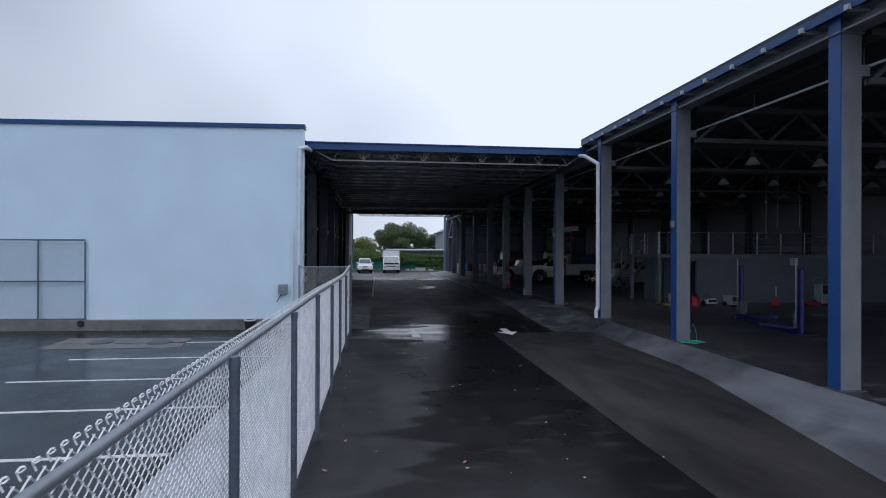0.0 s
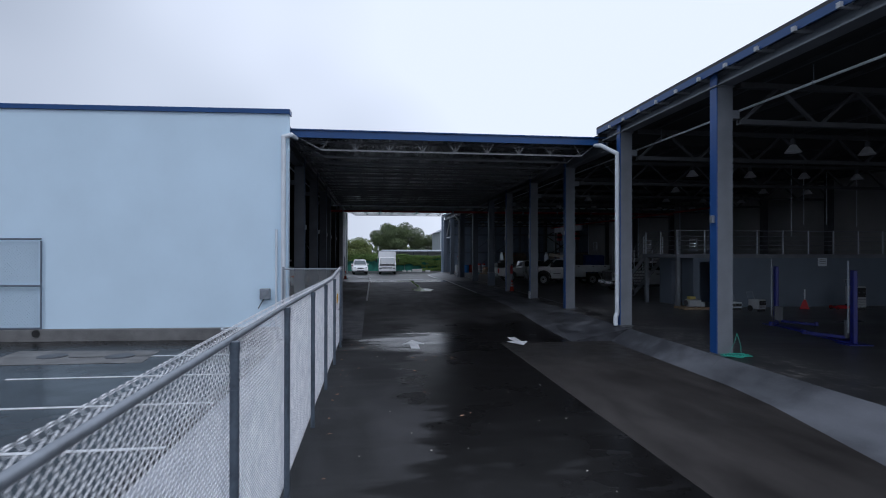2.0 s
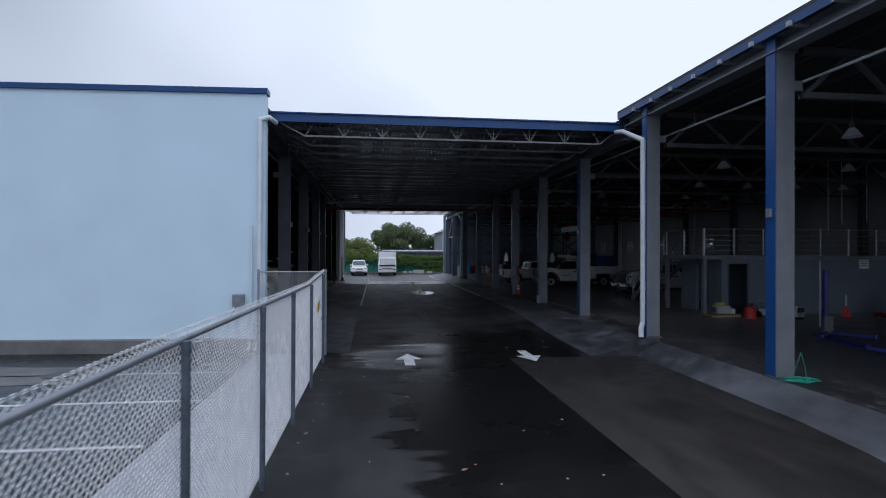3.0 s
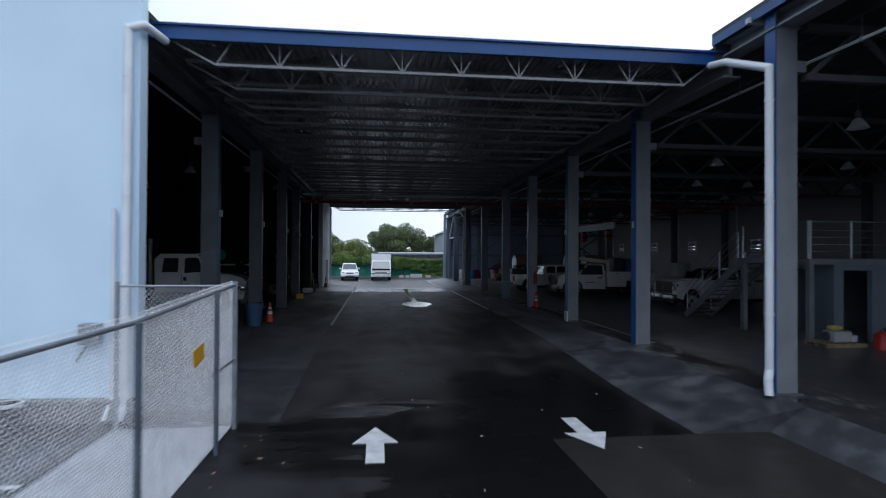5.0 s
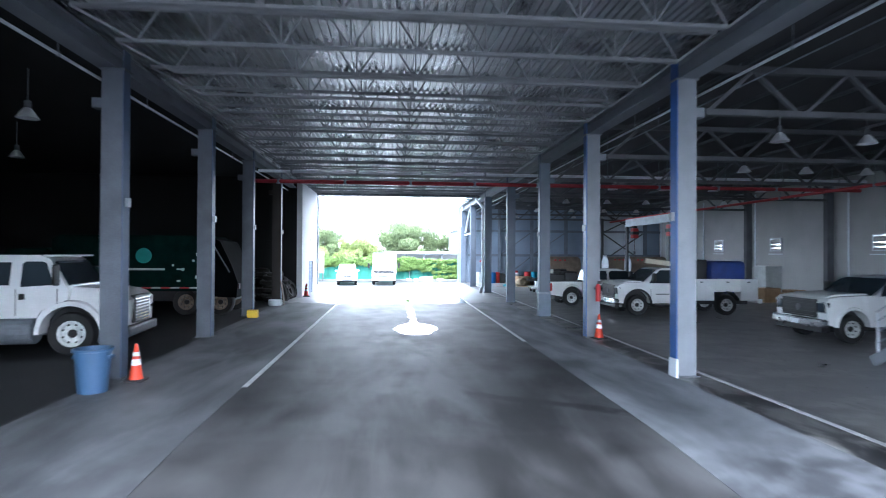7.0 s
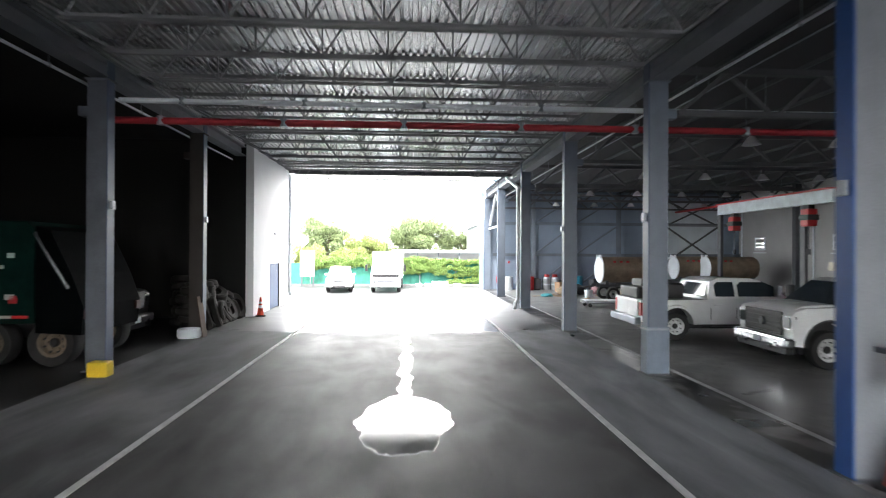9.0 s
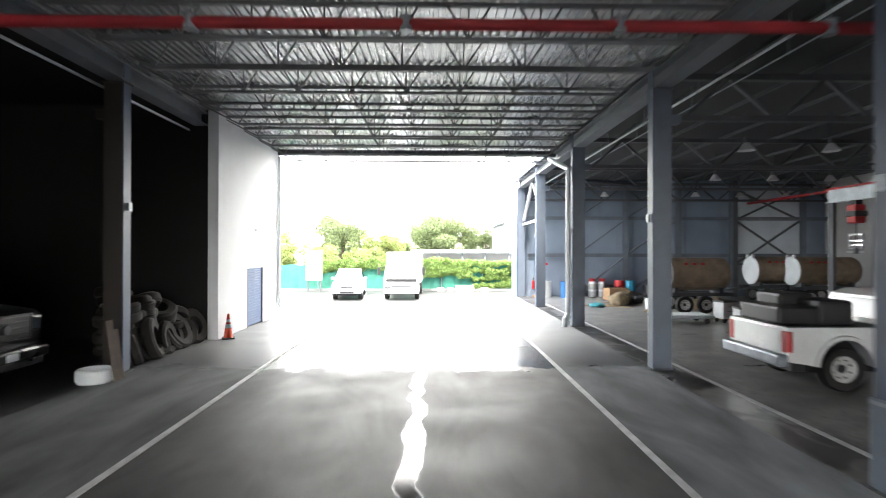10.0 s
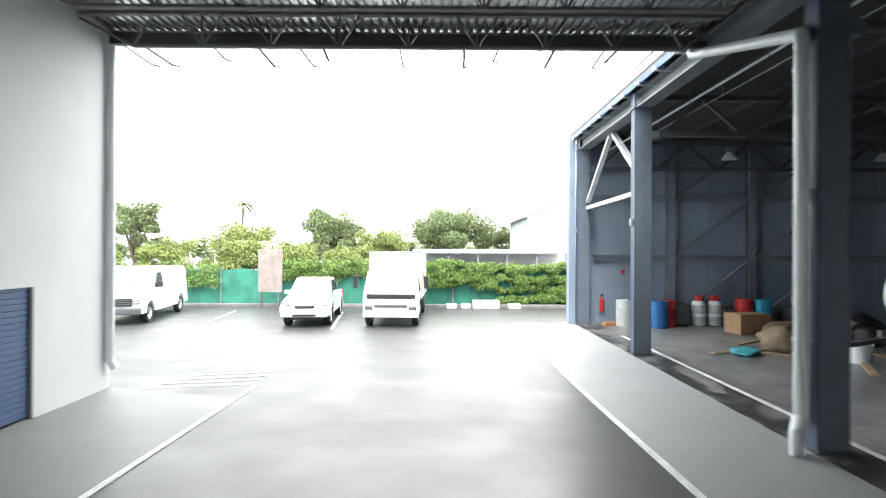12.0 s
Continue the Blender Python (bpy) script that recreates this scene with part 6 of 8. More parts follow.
def refuse_truck():
    """Dark green rear-loading refuse truck, tail towards +x."""
    t = thing("refuse_truck", (0, 0, 0), "dark green refuse truck with a striped tailgate, in a dark hall", "truck")
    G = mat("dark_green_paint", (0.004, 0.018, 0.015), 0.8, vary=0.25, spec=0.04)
    W = 1.2
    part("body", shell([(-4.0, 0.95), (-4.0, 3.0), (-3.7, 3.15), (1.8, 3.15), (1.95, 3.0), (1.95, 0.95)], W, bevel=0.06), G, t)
    # tailgate coloured near-black, darker than the green body
    part("tailgate", shell([(2.0, 0.75), (2.0, 3.05), (2.3, 2.95), (2.75, 2.0), (3.0, 1.3), (2.95, 0.7)], W + 0.03, bevel=0.05), mat("near_black_tailgate_paint", (0.002, 0.003, 0.0035), 0.8, vary=0.3, spec=0.03), t, "sloping near-black tailgate")
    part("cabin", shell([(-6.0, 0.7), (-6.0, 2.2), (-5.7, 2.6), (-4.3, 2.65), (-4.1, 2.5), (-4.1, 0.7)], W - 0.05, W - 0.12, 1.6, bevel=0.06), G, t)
    part("chassis", boxes((-5.6, 2.7, -0.45, 0.45, 0.55, 0.95)), BLACK, t)
    STICK = mat("pale_sticker", (0.55, 0.58, 0.55), 0.5)
    TEAL = mat("teal_disc", (0.05, 0.30, 0.27), 0.5)
    for s in (-1, 1):
        for x in (-4.9, 1.0, 2.3):
            wheel(t, x, s * (W - 0.2), 0.52, 0.4, mat("brown_rim", (0.15, 0.115, 0.085), 0.6, vary=0.3), s)
        for i in range(16):
            part("reflective_strip", boxes((-3.9 + i * 0.36, -3.9 + i * 0.36 + 0.34, s * W - 0.002 * s, s * (W + 0.012), 1.06, 1.12)), RED if i % 2 else STICK, t)
        srng = random.Random(9)
        for i in range(26):
            x, z = srng.uniform(-1.2, 3.2), srng.uniform(1.2, 2.7)
            if 0.2 < x < 1.7 and z < 2.4:
                ww, hh = srng.uniform(0.08, 0.26), srng.uniform(0.05, 0.12)
                part("sticker", boxes((x, x + ww, s * W, s * (W + 0.01), z, z + hh)), RED if i % 4 == 1 else STICK, t)
        bm = lathe([(0, -0.012), (0.3, -0.012), (0.3, 0.012), (0, 0.012)], 20, "Y")
        part("emblem", bm, TEAL, t, "round teal emblem").matrix_basis = pose(-0.6, s * (W + 0.012), 2.35)
        part("side_bar", boxes((-1.9, 0.2, s * W, s * (W + 0.012), 1.78, 1.86)), STICK, t)
        bm = bmesh.new()
        rod(bm, (2.0, s * (W + 0.06), 2.9), (2.7, s * (W + 0.06), 1.7), 0.045, 8)
        part("tailgate_ram", bm, CHROME, t)
        part("tail_light", boxes((2.9, 3.04, s * (W - 0.22), s * (W + 0.0), 1.05, 1.25)), mat("dull_red_lens", (0.03, 0.003, 0.003), 0.5), t)
    return t


place(refuse_truck(), -5.8, 46.0, 0, 0)
BLACKPAINT = mat("black_car_paint", (0.004, 0.0045, 0.0055), 0.3, vary=0.1, coat=0.3, spec=0.3)
place(pickup("pickup_truck", "glossy black pickup parked nose-out in the dark truck hall", 5.9, dark=True, H=2.05, paint=BLACKPAINT), -6.5, 48.4, hall_level(48.4), 0)


def tank_trailer(x, y, rust, L=3.0):
    t = thing("tank_trailer", (x, y, 0), "brown rusty tank trailer with a pale domed end", "trailer", "tank trailers in the workshop")
    R = 0.69
    part("tank", lathe([(0, 0), (R, 0.02), (R, L), (R * 0.9, L + 0.12), (0, L + 0.2)], 24, "X"), rust, t, "weathered brown steel tank", smooth=False).matrix_basis = pose(0, 0, 1.62)
    bm = lathe([(0, -0.13), (R * 0.5, -0.11), (R * 0.9, -0.05), (R * 1.02, 0.0), (R * 1.02, 0.06), (0, 0.06)], 24, "X")
    part("end_cap", bm, PIPE, t, "white domed end cap", smooth=True).matrix_basis = pose(0, 0, 1.62)
    for yy in (-0.23, 0.23):
        part("lug", boxes((-0.05, 0.05, yy - 0.07, yy + 0.07, 2.2, 2.42)), PIPE, t)
    part("frame", boxes((-0.3, L + 0.3, -0.5, -0.38, 0.7, 0.85), (-0.3, L + 0.3, 0.38, 0.5, 0.7, 0.85), (0.2, 0.35, -0.5, 0.5, 0.7, 1.05), (L - 0.3, L - 0.15, -0.5, 0.5, 0.7, 1.05)), DARKSTEEL, t)
    for xx in (0.5, L - 1.0):
        for s in (-1, 1):
            wheel(t, xx, s * 0.72, 0.36, 0.22, RIM, s)
    for yy in (-0.35, 0.0, 0.35):
        part("marker", boxes((0.9 + yy, 1.05 + yy, -0.64, -0.6, 2.0, 2.1)), RED, t)
    bm = bmesh.new()
    bar(bm, (-0.3, 0, 0.75), (-1.3, 0, 0.6), 0.1, 0.1)
    part("drawbar", bm, DARKSTEEL, t)
    return t


RUST = mat("rusty_brown_tank", (0.21, 0.16, 0.115), 0.65, vary=0.35, scale=2.5, bump=0.1)
tank_trailer(14.3, 61.4, RUST, 2.4)
tank_trailer(20.6, 65.9, RUST)
tank_trailer(22.1, 65.0, RUST)


def gantry():
    t = thing("gantry_crane", (19.0, 55.6, 0), "pale blue crane beam with red hoists on two dark posts", "crane", rz=90)
    PB = mat("pale_blue_paint", (0.66, 0.73, 0.78), 0.45, vary=0.15)
    LEG = mat("slate_leg_paint", (0.06, 0.065, 0.075), 0.5, vary=0.15)
    part("beam", boxes((-4.7, 2.5, -0.16, 0.16, 4.35, 4.39), (-4.7, 2.5, -0.05, 0.05, 4.39, 4.82)), PB, t)
    part("top_flange", boxes((-4.7, 2.5, -0.16, 0.16, 4.82, 4.88)), RED, t, "red painted top flange")
    for x in (-3.25, 2.35):
        part("leg", boxes((x - 0.13, x + 0.13, 0.0, 0.06, 0.02, 4.35), (x - 0.13, x + 0.13, -0.06, 0.0, 0.02, 4.35)), LEG, t)
        part("foot_plate", boxes((x - 0.3, x + 0.3, -0.3, 0.3, 0.0, 0.02)), LEG, t)
        for s in (-1, 1):
            bm = bmesh.new()
            bar(bm, (x, s * 0.05, 0.6), (x, s * 0.28, 0.02), 0.06, 0.05)
            part("brace", bm, LEG, t)
    for x in (-3.5, 1.2):
        h = part("hoist", boxes((x - 0.2, x + 0.2, -0.2, 0.2, 3.55, 4.2), bevel=0.05), RED, t, "red electric chain hoist")
        part("motor", boxes((x - 0.24, x + 0.24, -0.23, 0.23, 3.78, 3.98), bevel=0.03), BLACK, h, "black motor band")
        part("trolley", boxes((x - 0.14, x + 0.14, -0.12, 0.12, 4.2, 4.35)), BLACK, h)
        bm = bmesh.new()
        rod(bm, (x, 0, 3.55), (x, 0, 2.7), 0.02, 6)
        rod(bm, (x, 0, 2.7), (x, 0, 2.5), 0.07, 8)
        part("chain", bm, DARKSTEEL, h)
    return t


gantry()


# ---- trees, hedge and yard beyond ----
def leaf_mat(name, color):
    m = bpy.data.materials.new(name)
    m.use_nodes = True
    n, l = m.node_tree.nodes, m.node_tree.links
    b = n["Principled BSDF"]
    b.inputs["Roughness"].default_value = 0.6
    g = n.new("ShaderNodeNewGeometry")
    ramp = n.new("ShaderNodeValToRGB")
    ramp.color_ramp.elements[0].color = (*[c * 0.55 for c in color], 1)
    ramp.color_ramp.elements[1].color = (color[0] * 1.7, color[1] * 1.5, color[2] * 1.2, 1)
    l.new(g.outputs["Random Per Island"], ramp.inputs["Fac"])
    l.new(ramp.outputs["Color"], b.inputs["Base Color"])
    b.inputs["Subsurface Weight"].default_value = 0.0
    return m


LEAF = leaf_mat("dark_green_leaves", (0.10, 0.145, 0.068))
LEAF2 = leaf_mat("light_green_leaves", (0.145, 0.2, 0.062))
HEDGE = leaf_mat("fresh_green_hedge_leaves", (0.12, 0.21, 0.055))
BARK = mat("bark", (0.11, 0.085, 0.06), 0.9, vary=0.3, scale=4, bump=0.4)
rng = random.Random(7)


def leaves(centres, count, size, seed):
    """Many small leaf blades scattered in and on clumps."""
    r = random.Random(seed)
    verts, faces = [], []
    for i in range(count):
        c, rad = centres[r.randrange(len(centres))]
        d = Vector((r.gauss(0, 1), r.gauss(0, 1), r.gauss(0, 1))).normalized()
        p = Vector(c) + Vector((d.x, d.y, d.z * 0.75)) * rad * (r.random() ** 0.35)
        s = size * r.uniform(0.6, 1.35)
        q = Euler((r.uniform(0, 6.3), r.uniform(0, 6.3), r.uniform(0, 6.3))).to_matrix()
        base = len(verts)
        for x, y in ((-0.5, -0.12), (0.0, -0.34), (0.5, 0.0), (0.0, 0.34)):
            verts.append(tuple(p + q @ Vector((x * s, y * s, 0.06 * s * (x * 2)))))
        faces.append((base, base + 1, base + 2, base + 3))
    me = bpy.data.meshes.new("leaves")
    me.from_pydata(verts, [], faces)
    return me


def tree(x, y, h, w, seed, material, label, count=7000, leaf=0.5, trunk=0.16):
    r = random.Random(seed)
    t = thing("tree", (x, y, -0.35), label, "tree", "trees beyond the yard")
    bm = bmesh.new()
    fork = h * trunk
    rod(bm, (0, 0, 0), (0.1, 0, fork), 0.035 * h, 9, 0.024 * h)
    tips = []
    for i in range(7):
        a = i * 0.9 + r.uniform(-0.3, 0.3)
        tip = (math.cos(a) * w * r.uniform(0.18, 0.38), math.sin(a) * w * r.uniform(0.18, 0.38), h * r.uniform(0.62, 0.86))
        rod(bm, (0.1, 0, fork * 0.95), tip, 0.016 * h, 6, 0.006 * h)
        tips.append(tip)
    part("trunk", bm, BARK, t)
    cl = [(tp, w * r.uniform(0.13, 0.2)) for tp in tips]
    for i in range(22):
        a, u = r.uniform(0, 6.28), math.sqrt(r.random())
        zz = h * (trunk + 0.12) + (h * 0.82 - h * (trunk + 0.12)) * r.random() * (1.05 - 0.55 * u * u)
        cl.append(((math.cos(a) * u * w * 0.4, math.sin(a) * u * w * 0.4, zz), w * r.uniform(0.09, 0.17)))
    me = leaves(cl, int(count * 3.6), leaf * 0.46, seed)
    me.materials.append(material)
    c = new("crown", me)
    c.parent = t
    c["label"] = "dense uneven green leaf crown"
    return t


tree(6.13, 130, 10.0, 12.5, 1, LEAF, "broad dark green tree with a dense rounded crown", 12000, 0.55)
tree(-9.31, 118, 8.6, 8.5, 2, LEAF, "tall bushy green tree behind the hedge", 8000, 0.5)
tree(-2.68, 116, 5.8, 7.0, 3, LEAF2, "low light green tree behind the hedge", 5000, 0.45)
tree(-17.54, 112, 6.0, 8.0, 4, LEAF2, "spreading light green tree behind the fence", 6000, 0.45)
tree(-30.33, 112, 9.0, 6.5, 5, LEAF, "tall narrow green tree behind the fence", 5000, 0.45)
tree(-38.69, 104, 7.0, 8.0, 6, LEAF2, "light green tree at the edge of the yard", 5000, 0.45)
tree(14.17, 128, 6.6, 8.0, 8, LEAF, "dark green tree beside the far building", 5000, 0.5)
tree(21.32, 120, 6.5, 8.0, 9, LEAF, "dark green tree behind the workshop", 3000, 0.5)
for k, (x, y, h, w) in enumerate(((-14.81, 88, 3.8, 4.5), (-9.64, 87, 4.2, 4.6), (-5.98, 88.5, 3.6, 4.0), (-20.03, 87, 3.8, 5.0), (-2.04, 88, 3.4, 3.6), (-25.79, 86, 3.8, 5.0))):
    tree(x, y, h, w, 20 + k, LEAF2, "light green garden tree behind the screen fence", 3500, 0.3, 0.2)

# palm
palm = thing("palm_tree", (-22.63, 124, -0.3), "slim palm tree rising above the shrubs", "tree")
bm = bmesh.new()
rod(bm, (0, 0, 0), (0.3, 0, 9.0), 0.22, 9, 0.14)
part("trunk", bm, BARK, palm)
for k in range(13):
    a = k * 2.4
    bm = bmesh.new()
    prev = Vector((0.3, 0, 9.0))
    for i in range(1, 7):
        u = i / 6
        p = Vector((0.3 + math.cos(a) * 1.9 * u, math.sin(a) * 1.9 * u, 9.0 + 0.9 * u - 1.9 * u * u + 0.25 * math.sin(k)))
        side = Vector((-math.sin(a), math.cos(a), 0)) * (0.34 * (1 - u * 0.8))
        v = [bm.verts.new(q) for q in (prev - side, prev + side - Vector((0, 0, 0.12)), p + side * 0.85 - Vector((0, 0, 0.12)), p - side * 0.85)]
        bm.faces.new(v)
        prev = p
    part("frond", bm, LEAF, palm)

# far tree belt that closes the horizon
cl = []
for i in range(150):
    cl.append(((-160 + i * 2.2 + rng.uniform(-1, 1), 175 + rng.uniform(-8, 8), rng.uniform(0.5, 3.6)), rng.uniform(1.8, 3.0)))
me = leaves(cl, 16000, 1.1, 77)
me.materials.append(LEAF)
tagged(new("backdrop", me), "far belt of green woodland", "woods", kind="stuff")


# hedge grown over the fence
def hedge(x0, x1, y, z0, z1, count, material, label, seed):
    r = random.Random(seed)
    cl = []
    k = int((x1 - x0) / 0.5)
    for i in range(k):
        for j in range(4):
            cl.append(((x0 + (i + 0.5) * (x1 - x0) / k, y + r.uniform(-0.1, 0.25), z0 + (z1 - z0) * (j + 0.5) / 4 + r.uniform(-0.1, 0.12)), r.uniform(0.25, 0.45)))
    m = leaves(cl, int(count * 2.6), 0.095, seed)
    m.materials.append(material)
    return tagged(new("hedge", m), label, "hedge", kind="stuff")


hedge(3.6, 7.2, 77.95, 0.75, 1.95, 7000, HEDGE, "green creeper hanging over the top of the screen fence", 34)
hedge(7.2, 12.5, 77.95, -0.2, 1.95, 13000, HEDGE, "thick green creeper hedge grown over the yard fence", 31)
hedge(-4.4, 1.4, 78.0, 1.2, 2.0, 6000, HEDGE, "green creeper along the top of the screen fence", 32)
hedge(-30, -7, 77.9, 0.7, 1.75, 9000, HEDGE, "green shrubs behind the screen fence", 33)

SCREEN = mat("green_screen_mesh", (0.035, 0.19, 0.14), 0.8, vary=0.3, scale=1.5)
sf = thing("screen_fence", (0, 78.3, -0.3), "chain fence covered with faded green screen cloth", "fence")
for k in range(18):
    x = -40 + k * 3.0
    bm = bmesh.new()
    n = 10
    lo = [bm.verts.new((x + 3.0 * i / n, 0.05 * math.sin(i * 1.9 + k), 0.06 + 0.03 * math.sin(i * 2.3 + k))) for i in range(n + 1)]
    hi = [bm.verts.new((x + 3.0 * i / n, 0.05 * math.cos(i * 1.4 + k), 1.85 + 0.04 * math.sin(i * 1.3 + k * 2))) for i in range(n + 1)]
    for i in range(n):
        bm.faces.new((lo[i], lo[i + 1], hi[i + 1], hi[i]))
    part("screen_cloth", bm, SCREEN, sf)
    bm = bmesh.new()
    rod(bm, (x, -0.06, 0), (x, -0.06, 2.0), 0.035, 8)
    part("post", bm, GALV, sf)
tagged(part("kerb", boxes((-40, 12, 77.4, 77.7, -0.9, -0.14), bevel=0.02), KERB), "low pale concrete kerb along the yard fence", "kerb", kind="structure")

# low long roof and white building behind the hedge
shed = thing("open_shed", (0, 0, -0.3), "long low open shed with a white metal roof", "shed")
part("roof", boxes((2.2, 14.5, 92.5, 97.5, 2.75, 3.0), bevel=0.03), PIPE, shed, "white sheet metal roof")
part("gutter", boxes((2.2, 14.5, 92.35, 92.5, 2.68, 2.86)), GALV, shed)
for k in range(6):
    part("post", boxes((2.6 + k * 2.3, 2.75 + k * 2.3, 92.7, 92.85, 0, 2.75)), STEEL, shed)
part("back_wall", boxes((2.2, 14.5, 97.2, 97.4, 0, 2.75)), GREYWALL, shed)
wb = thing("white_building", (0, 0, -0.3), "white gabled metal building beyond the hedge", "building")
bm = bmesh.new()
prism(bm, [(0, 0), (0, 6.4), (4.5, 8.6), (9, 6.4), (9, 0)], 0, 14)
part("wall", bm, mat("pale_metal_cladding", (0.42, 0.46, 0.48), 0.5, vary=0.1, scale=0.6), wb).matrix_basis = pose(13.2, 106, 0)
part("roof", boxes((-0.2, 5.2, -0.2, 14.2, -0.06, 0.06)), GALV, wb).matrix_basis = pose(13.0, 106, 6.4, 0, -26, 0)
part("roof", boxes((-5.2, 0.2, -0.2, 14.2, -0.06, 0.06)), GALV, wb).matrix_basis = pose(22.4, 106, 6.4, 0, 26, 0)
part("door", boxes((15.5, 18.5, 105.95, 106.0, 0, 3.2)), GALV, wb)
hs = thing("small_house", (-12.5, 98, -0.3), "small white house with a pale roof behind the trees", "house")
part("wall", boxes((-3, 3, 0, 5, 0, 2.7)), WHITE_WALL, hs)
bm = bmesh.new()
prism(bm, [(-3.4, 2.7), (0, 3.7), (3.4, 2.7)], -0.3, 5.3)
part("roof", bm, mat("pale_roof", (0.5, 0.48, 0.46), 0.7), hs)
board = thing("notice_board", (-3.94, 76.6, -0.3), "brown weathered board standing on posts in the yard", "board")
part("board_face", boxes((-0.58, 0.58, -0.04, 0.04, 0.8, 2.9), bevel=0.01), mat("brown_board", (0.24, 0.20, 0.19), 0.8, vary=0.25), board)
for s in (-0.45, 0.45):
    part("post", boxes((s - 0.05, s + 0.05, 0.04, 0.12, 0, 2.9)), DARKSTEEL, board)
BLOCK = mat("pale_concrete_block", (0.5, 0.5, 0.48), 0.85, vary=0.15, scale=3, bump=0.3)
for x, w in ((6.6, 1.3), (8.0, 0.6), (4.9, 0.5), (5.6, 0.45)):
    tagged(part("concrete_block", boxes((-w / 2, w / 2, -0.2, 0.2, 0, 0.42 if w > 1 else 0.25), bevel=0.03), BLOCK), "pale loose concrete block by the hedge", "concrete block", "blocks by the hedge").matrix_basis = pose(x, 76.9, -0.28, 0, 0, 6 * w)
for k, (x, y) in enumerate(((-4.6, 69.8), (0.4, 69.6), (-10.0, 69.7))):
    mark("parking_line", [(x, y), (x + 0.1, y), (x - 0.6 + 0.1, y + 5.5), (x - 0.6, y + 5.5)], "white parking bay line on the wet yard", category="parking line")

# ---- roller door in the white wall ----
rd = thing("roller_door", (-1.86, 56.45, 0), "closed blue grey roller shutter door in the white wall", "door")
SHUT = mat("blue_shutter", (0.06, 0.11, 0.23), 0.5, vary=0.12)
slat = mesh_of("slat", boxes((-0.015, 0.02, 0.05, 1.65, 0.0, 0.082), bevel=0.008), SHUT)
for k in range(22):
    o = new("slat", slat)
    o.parent = rd
    o.matrix_basis = pose(0, 0, 0.02 + k * 0.09)
part("guide", boxes((-0.03, 0.06, 0.0, 0.05, 0, 1.97)), DARKSTEEL, rd)
part("guide", boxes((-0.03, 0.06, 1.65, 1.7, 0, 1.97)), DARKSTEEL, rd)
tagged(part("door_pocket", boxes((-2.12, -2.1, 56.3, 58.3, 0, 2.2)), DARKWALL), "near-black sheet standing for the dark recess behind the shutter", "wall", kind="structure")

# ---- cones ----
ORANGE = mat("orange_cone_plastic", (0.62, 0.055, 0.02), 0.5, vary=0.12)
cone = thing("traffic_cone", (0, 0, 0), "orange traffic cone with two white bands and a black base", "traffic cone")
part("base", boxes((-0.18, 0.18, -0.18, 0.18, 0, 0.045), bevel=0.02), BLACK, cone)
part("body", lathe([(0.14, 0.045), (0.125, 0.08), (0.03, 0.72), (0.02, 0.73), (0, 0.73)], 18), ORANGE, cone, smooth=True)
part("band", lathe([(0.091, 0.315), (0.074, 0.43), (0.07, 0.43), (0.086, 0.315)], 18), PIPE, cone)
part("band", lathe([(0.066, 0.49), (0.055, 0.565), (0.051, 0.565), (0.061, 0.49)], 18), PIPE, cone)
cone.matrix_basis = pose(-1.62, 33.5, -0.01)
for x, y in ((9.45, 38.1), (-1.58, 54.2)):
    copy_thing(cone, pose(x, y, 0, 0, 0, 20))

# ---- things standing at the columns ----
BINBLUE = mat("blue_plastic_bin", (0.05, 0.10, 0.19), 0.5, vary=0.1)
bn = thing("waste_bin", (-1.98, 32.65, -0.02), "round blue plastic waste bin without a lid", "bin")
part("drum", lathe([(0, 0.02), (0.24, 0.02), (0.30, 0.75), (0.33, 0.76), (0.33, 0.80), (0.29, 0.80), (0.23, 0.05), (0, 0.05)], 24), BINBLUE, bn, smooth=True)
for s in (-1, 1):
    part("handle", boxes((s * 0.30 - 0.03, s * 0.30 + 0.03, -0.09, 0.09, 0.62, 0.68), bevel=0.01), BINBLUE, bn)
yb = thing("yellow_block", (-2.0, 43.95, 0), "yellow plastic block at the foot of a column", "block")
part("block", boxes((-0.2, 0.2, -0.14, 0.14, 0, 0.3), bevel=0.03), mat("yellow_plastic", (0.62, 0.42, 0.02), 0.5), yb)
wt = thing("white_planter", (-2.2, 48.9, 0), "low white round tub at the foot of a column", "tub")
part("tub", lathe([(0, 0.0), (0.29, 0.0), (0.33, 0.05), (0.33, 0.24), (0.30, 0.27), (0.27, 0.27), (0.25, 0.1), (0, 0.1)], 24), PIPE, wt, smooth=True)
sl = thing("column_guard", (9.12, 32.98, 0), "white square guard sleeve at a column foot", "guard")
part("sleeve", boxes((-0.035, 0.012, -0.03, 0.28, 0, 0.38), bevel=0.006), PIPE, sl)
ex = thing("fire_extinguisher", (9.42, 38.1, 1.15), "red fire extinguisher hanging on a column", "fire extinguisher")
part("cylinder", lathe([(0, -0.05), (0.075, -0.04), (0.075, 0.4), (0.04, 0.47), (0, 0.47)], 14), RED, ex, smooth=True)
part("valve", boxes((-0.02, 0.08, -0.02, 0.02, 0.47, 0.56)), BLACK, ex)
part("wall_hook", boxes((-0.03, 0.03, 0.05, 0.26, 0.3, 0.36)), DARKSTEEL, ex)
boxm = mesh_of("switch_box", boxes((-0.07, 0.0, -0.06, 0.06, 0, 0.18), bevel=0.01), GALV)
for y in RIGHT_Y[4:] + [RIGHT_Y[2]]:
    tagged(new("switch_box", boxm), "small grey electrical box on a column", "electrical box", "electrical boxes on the columns").matrix_basis = pose(9.147, y + 0.19, 3.2)
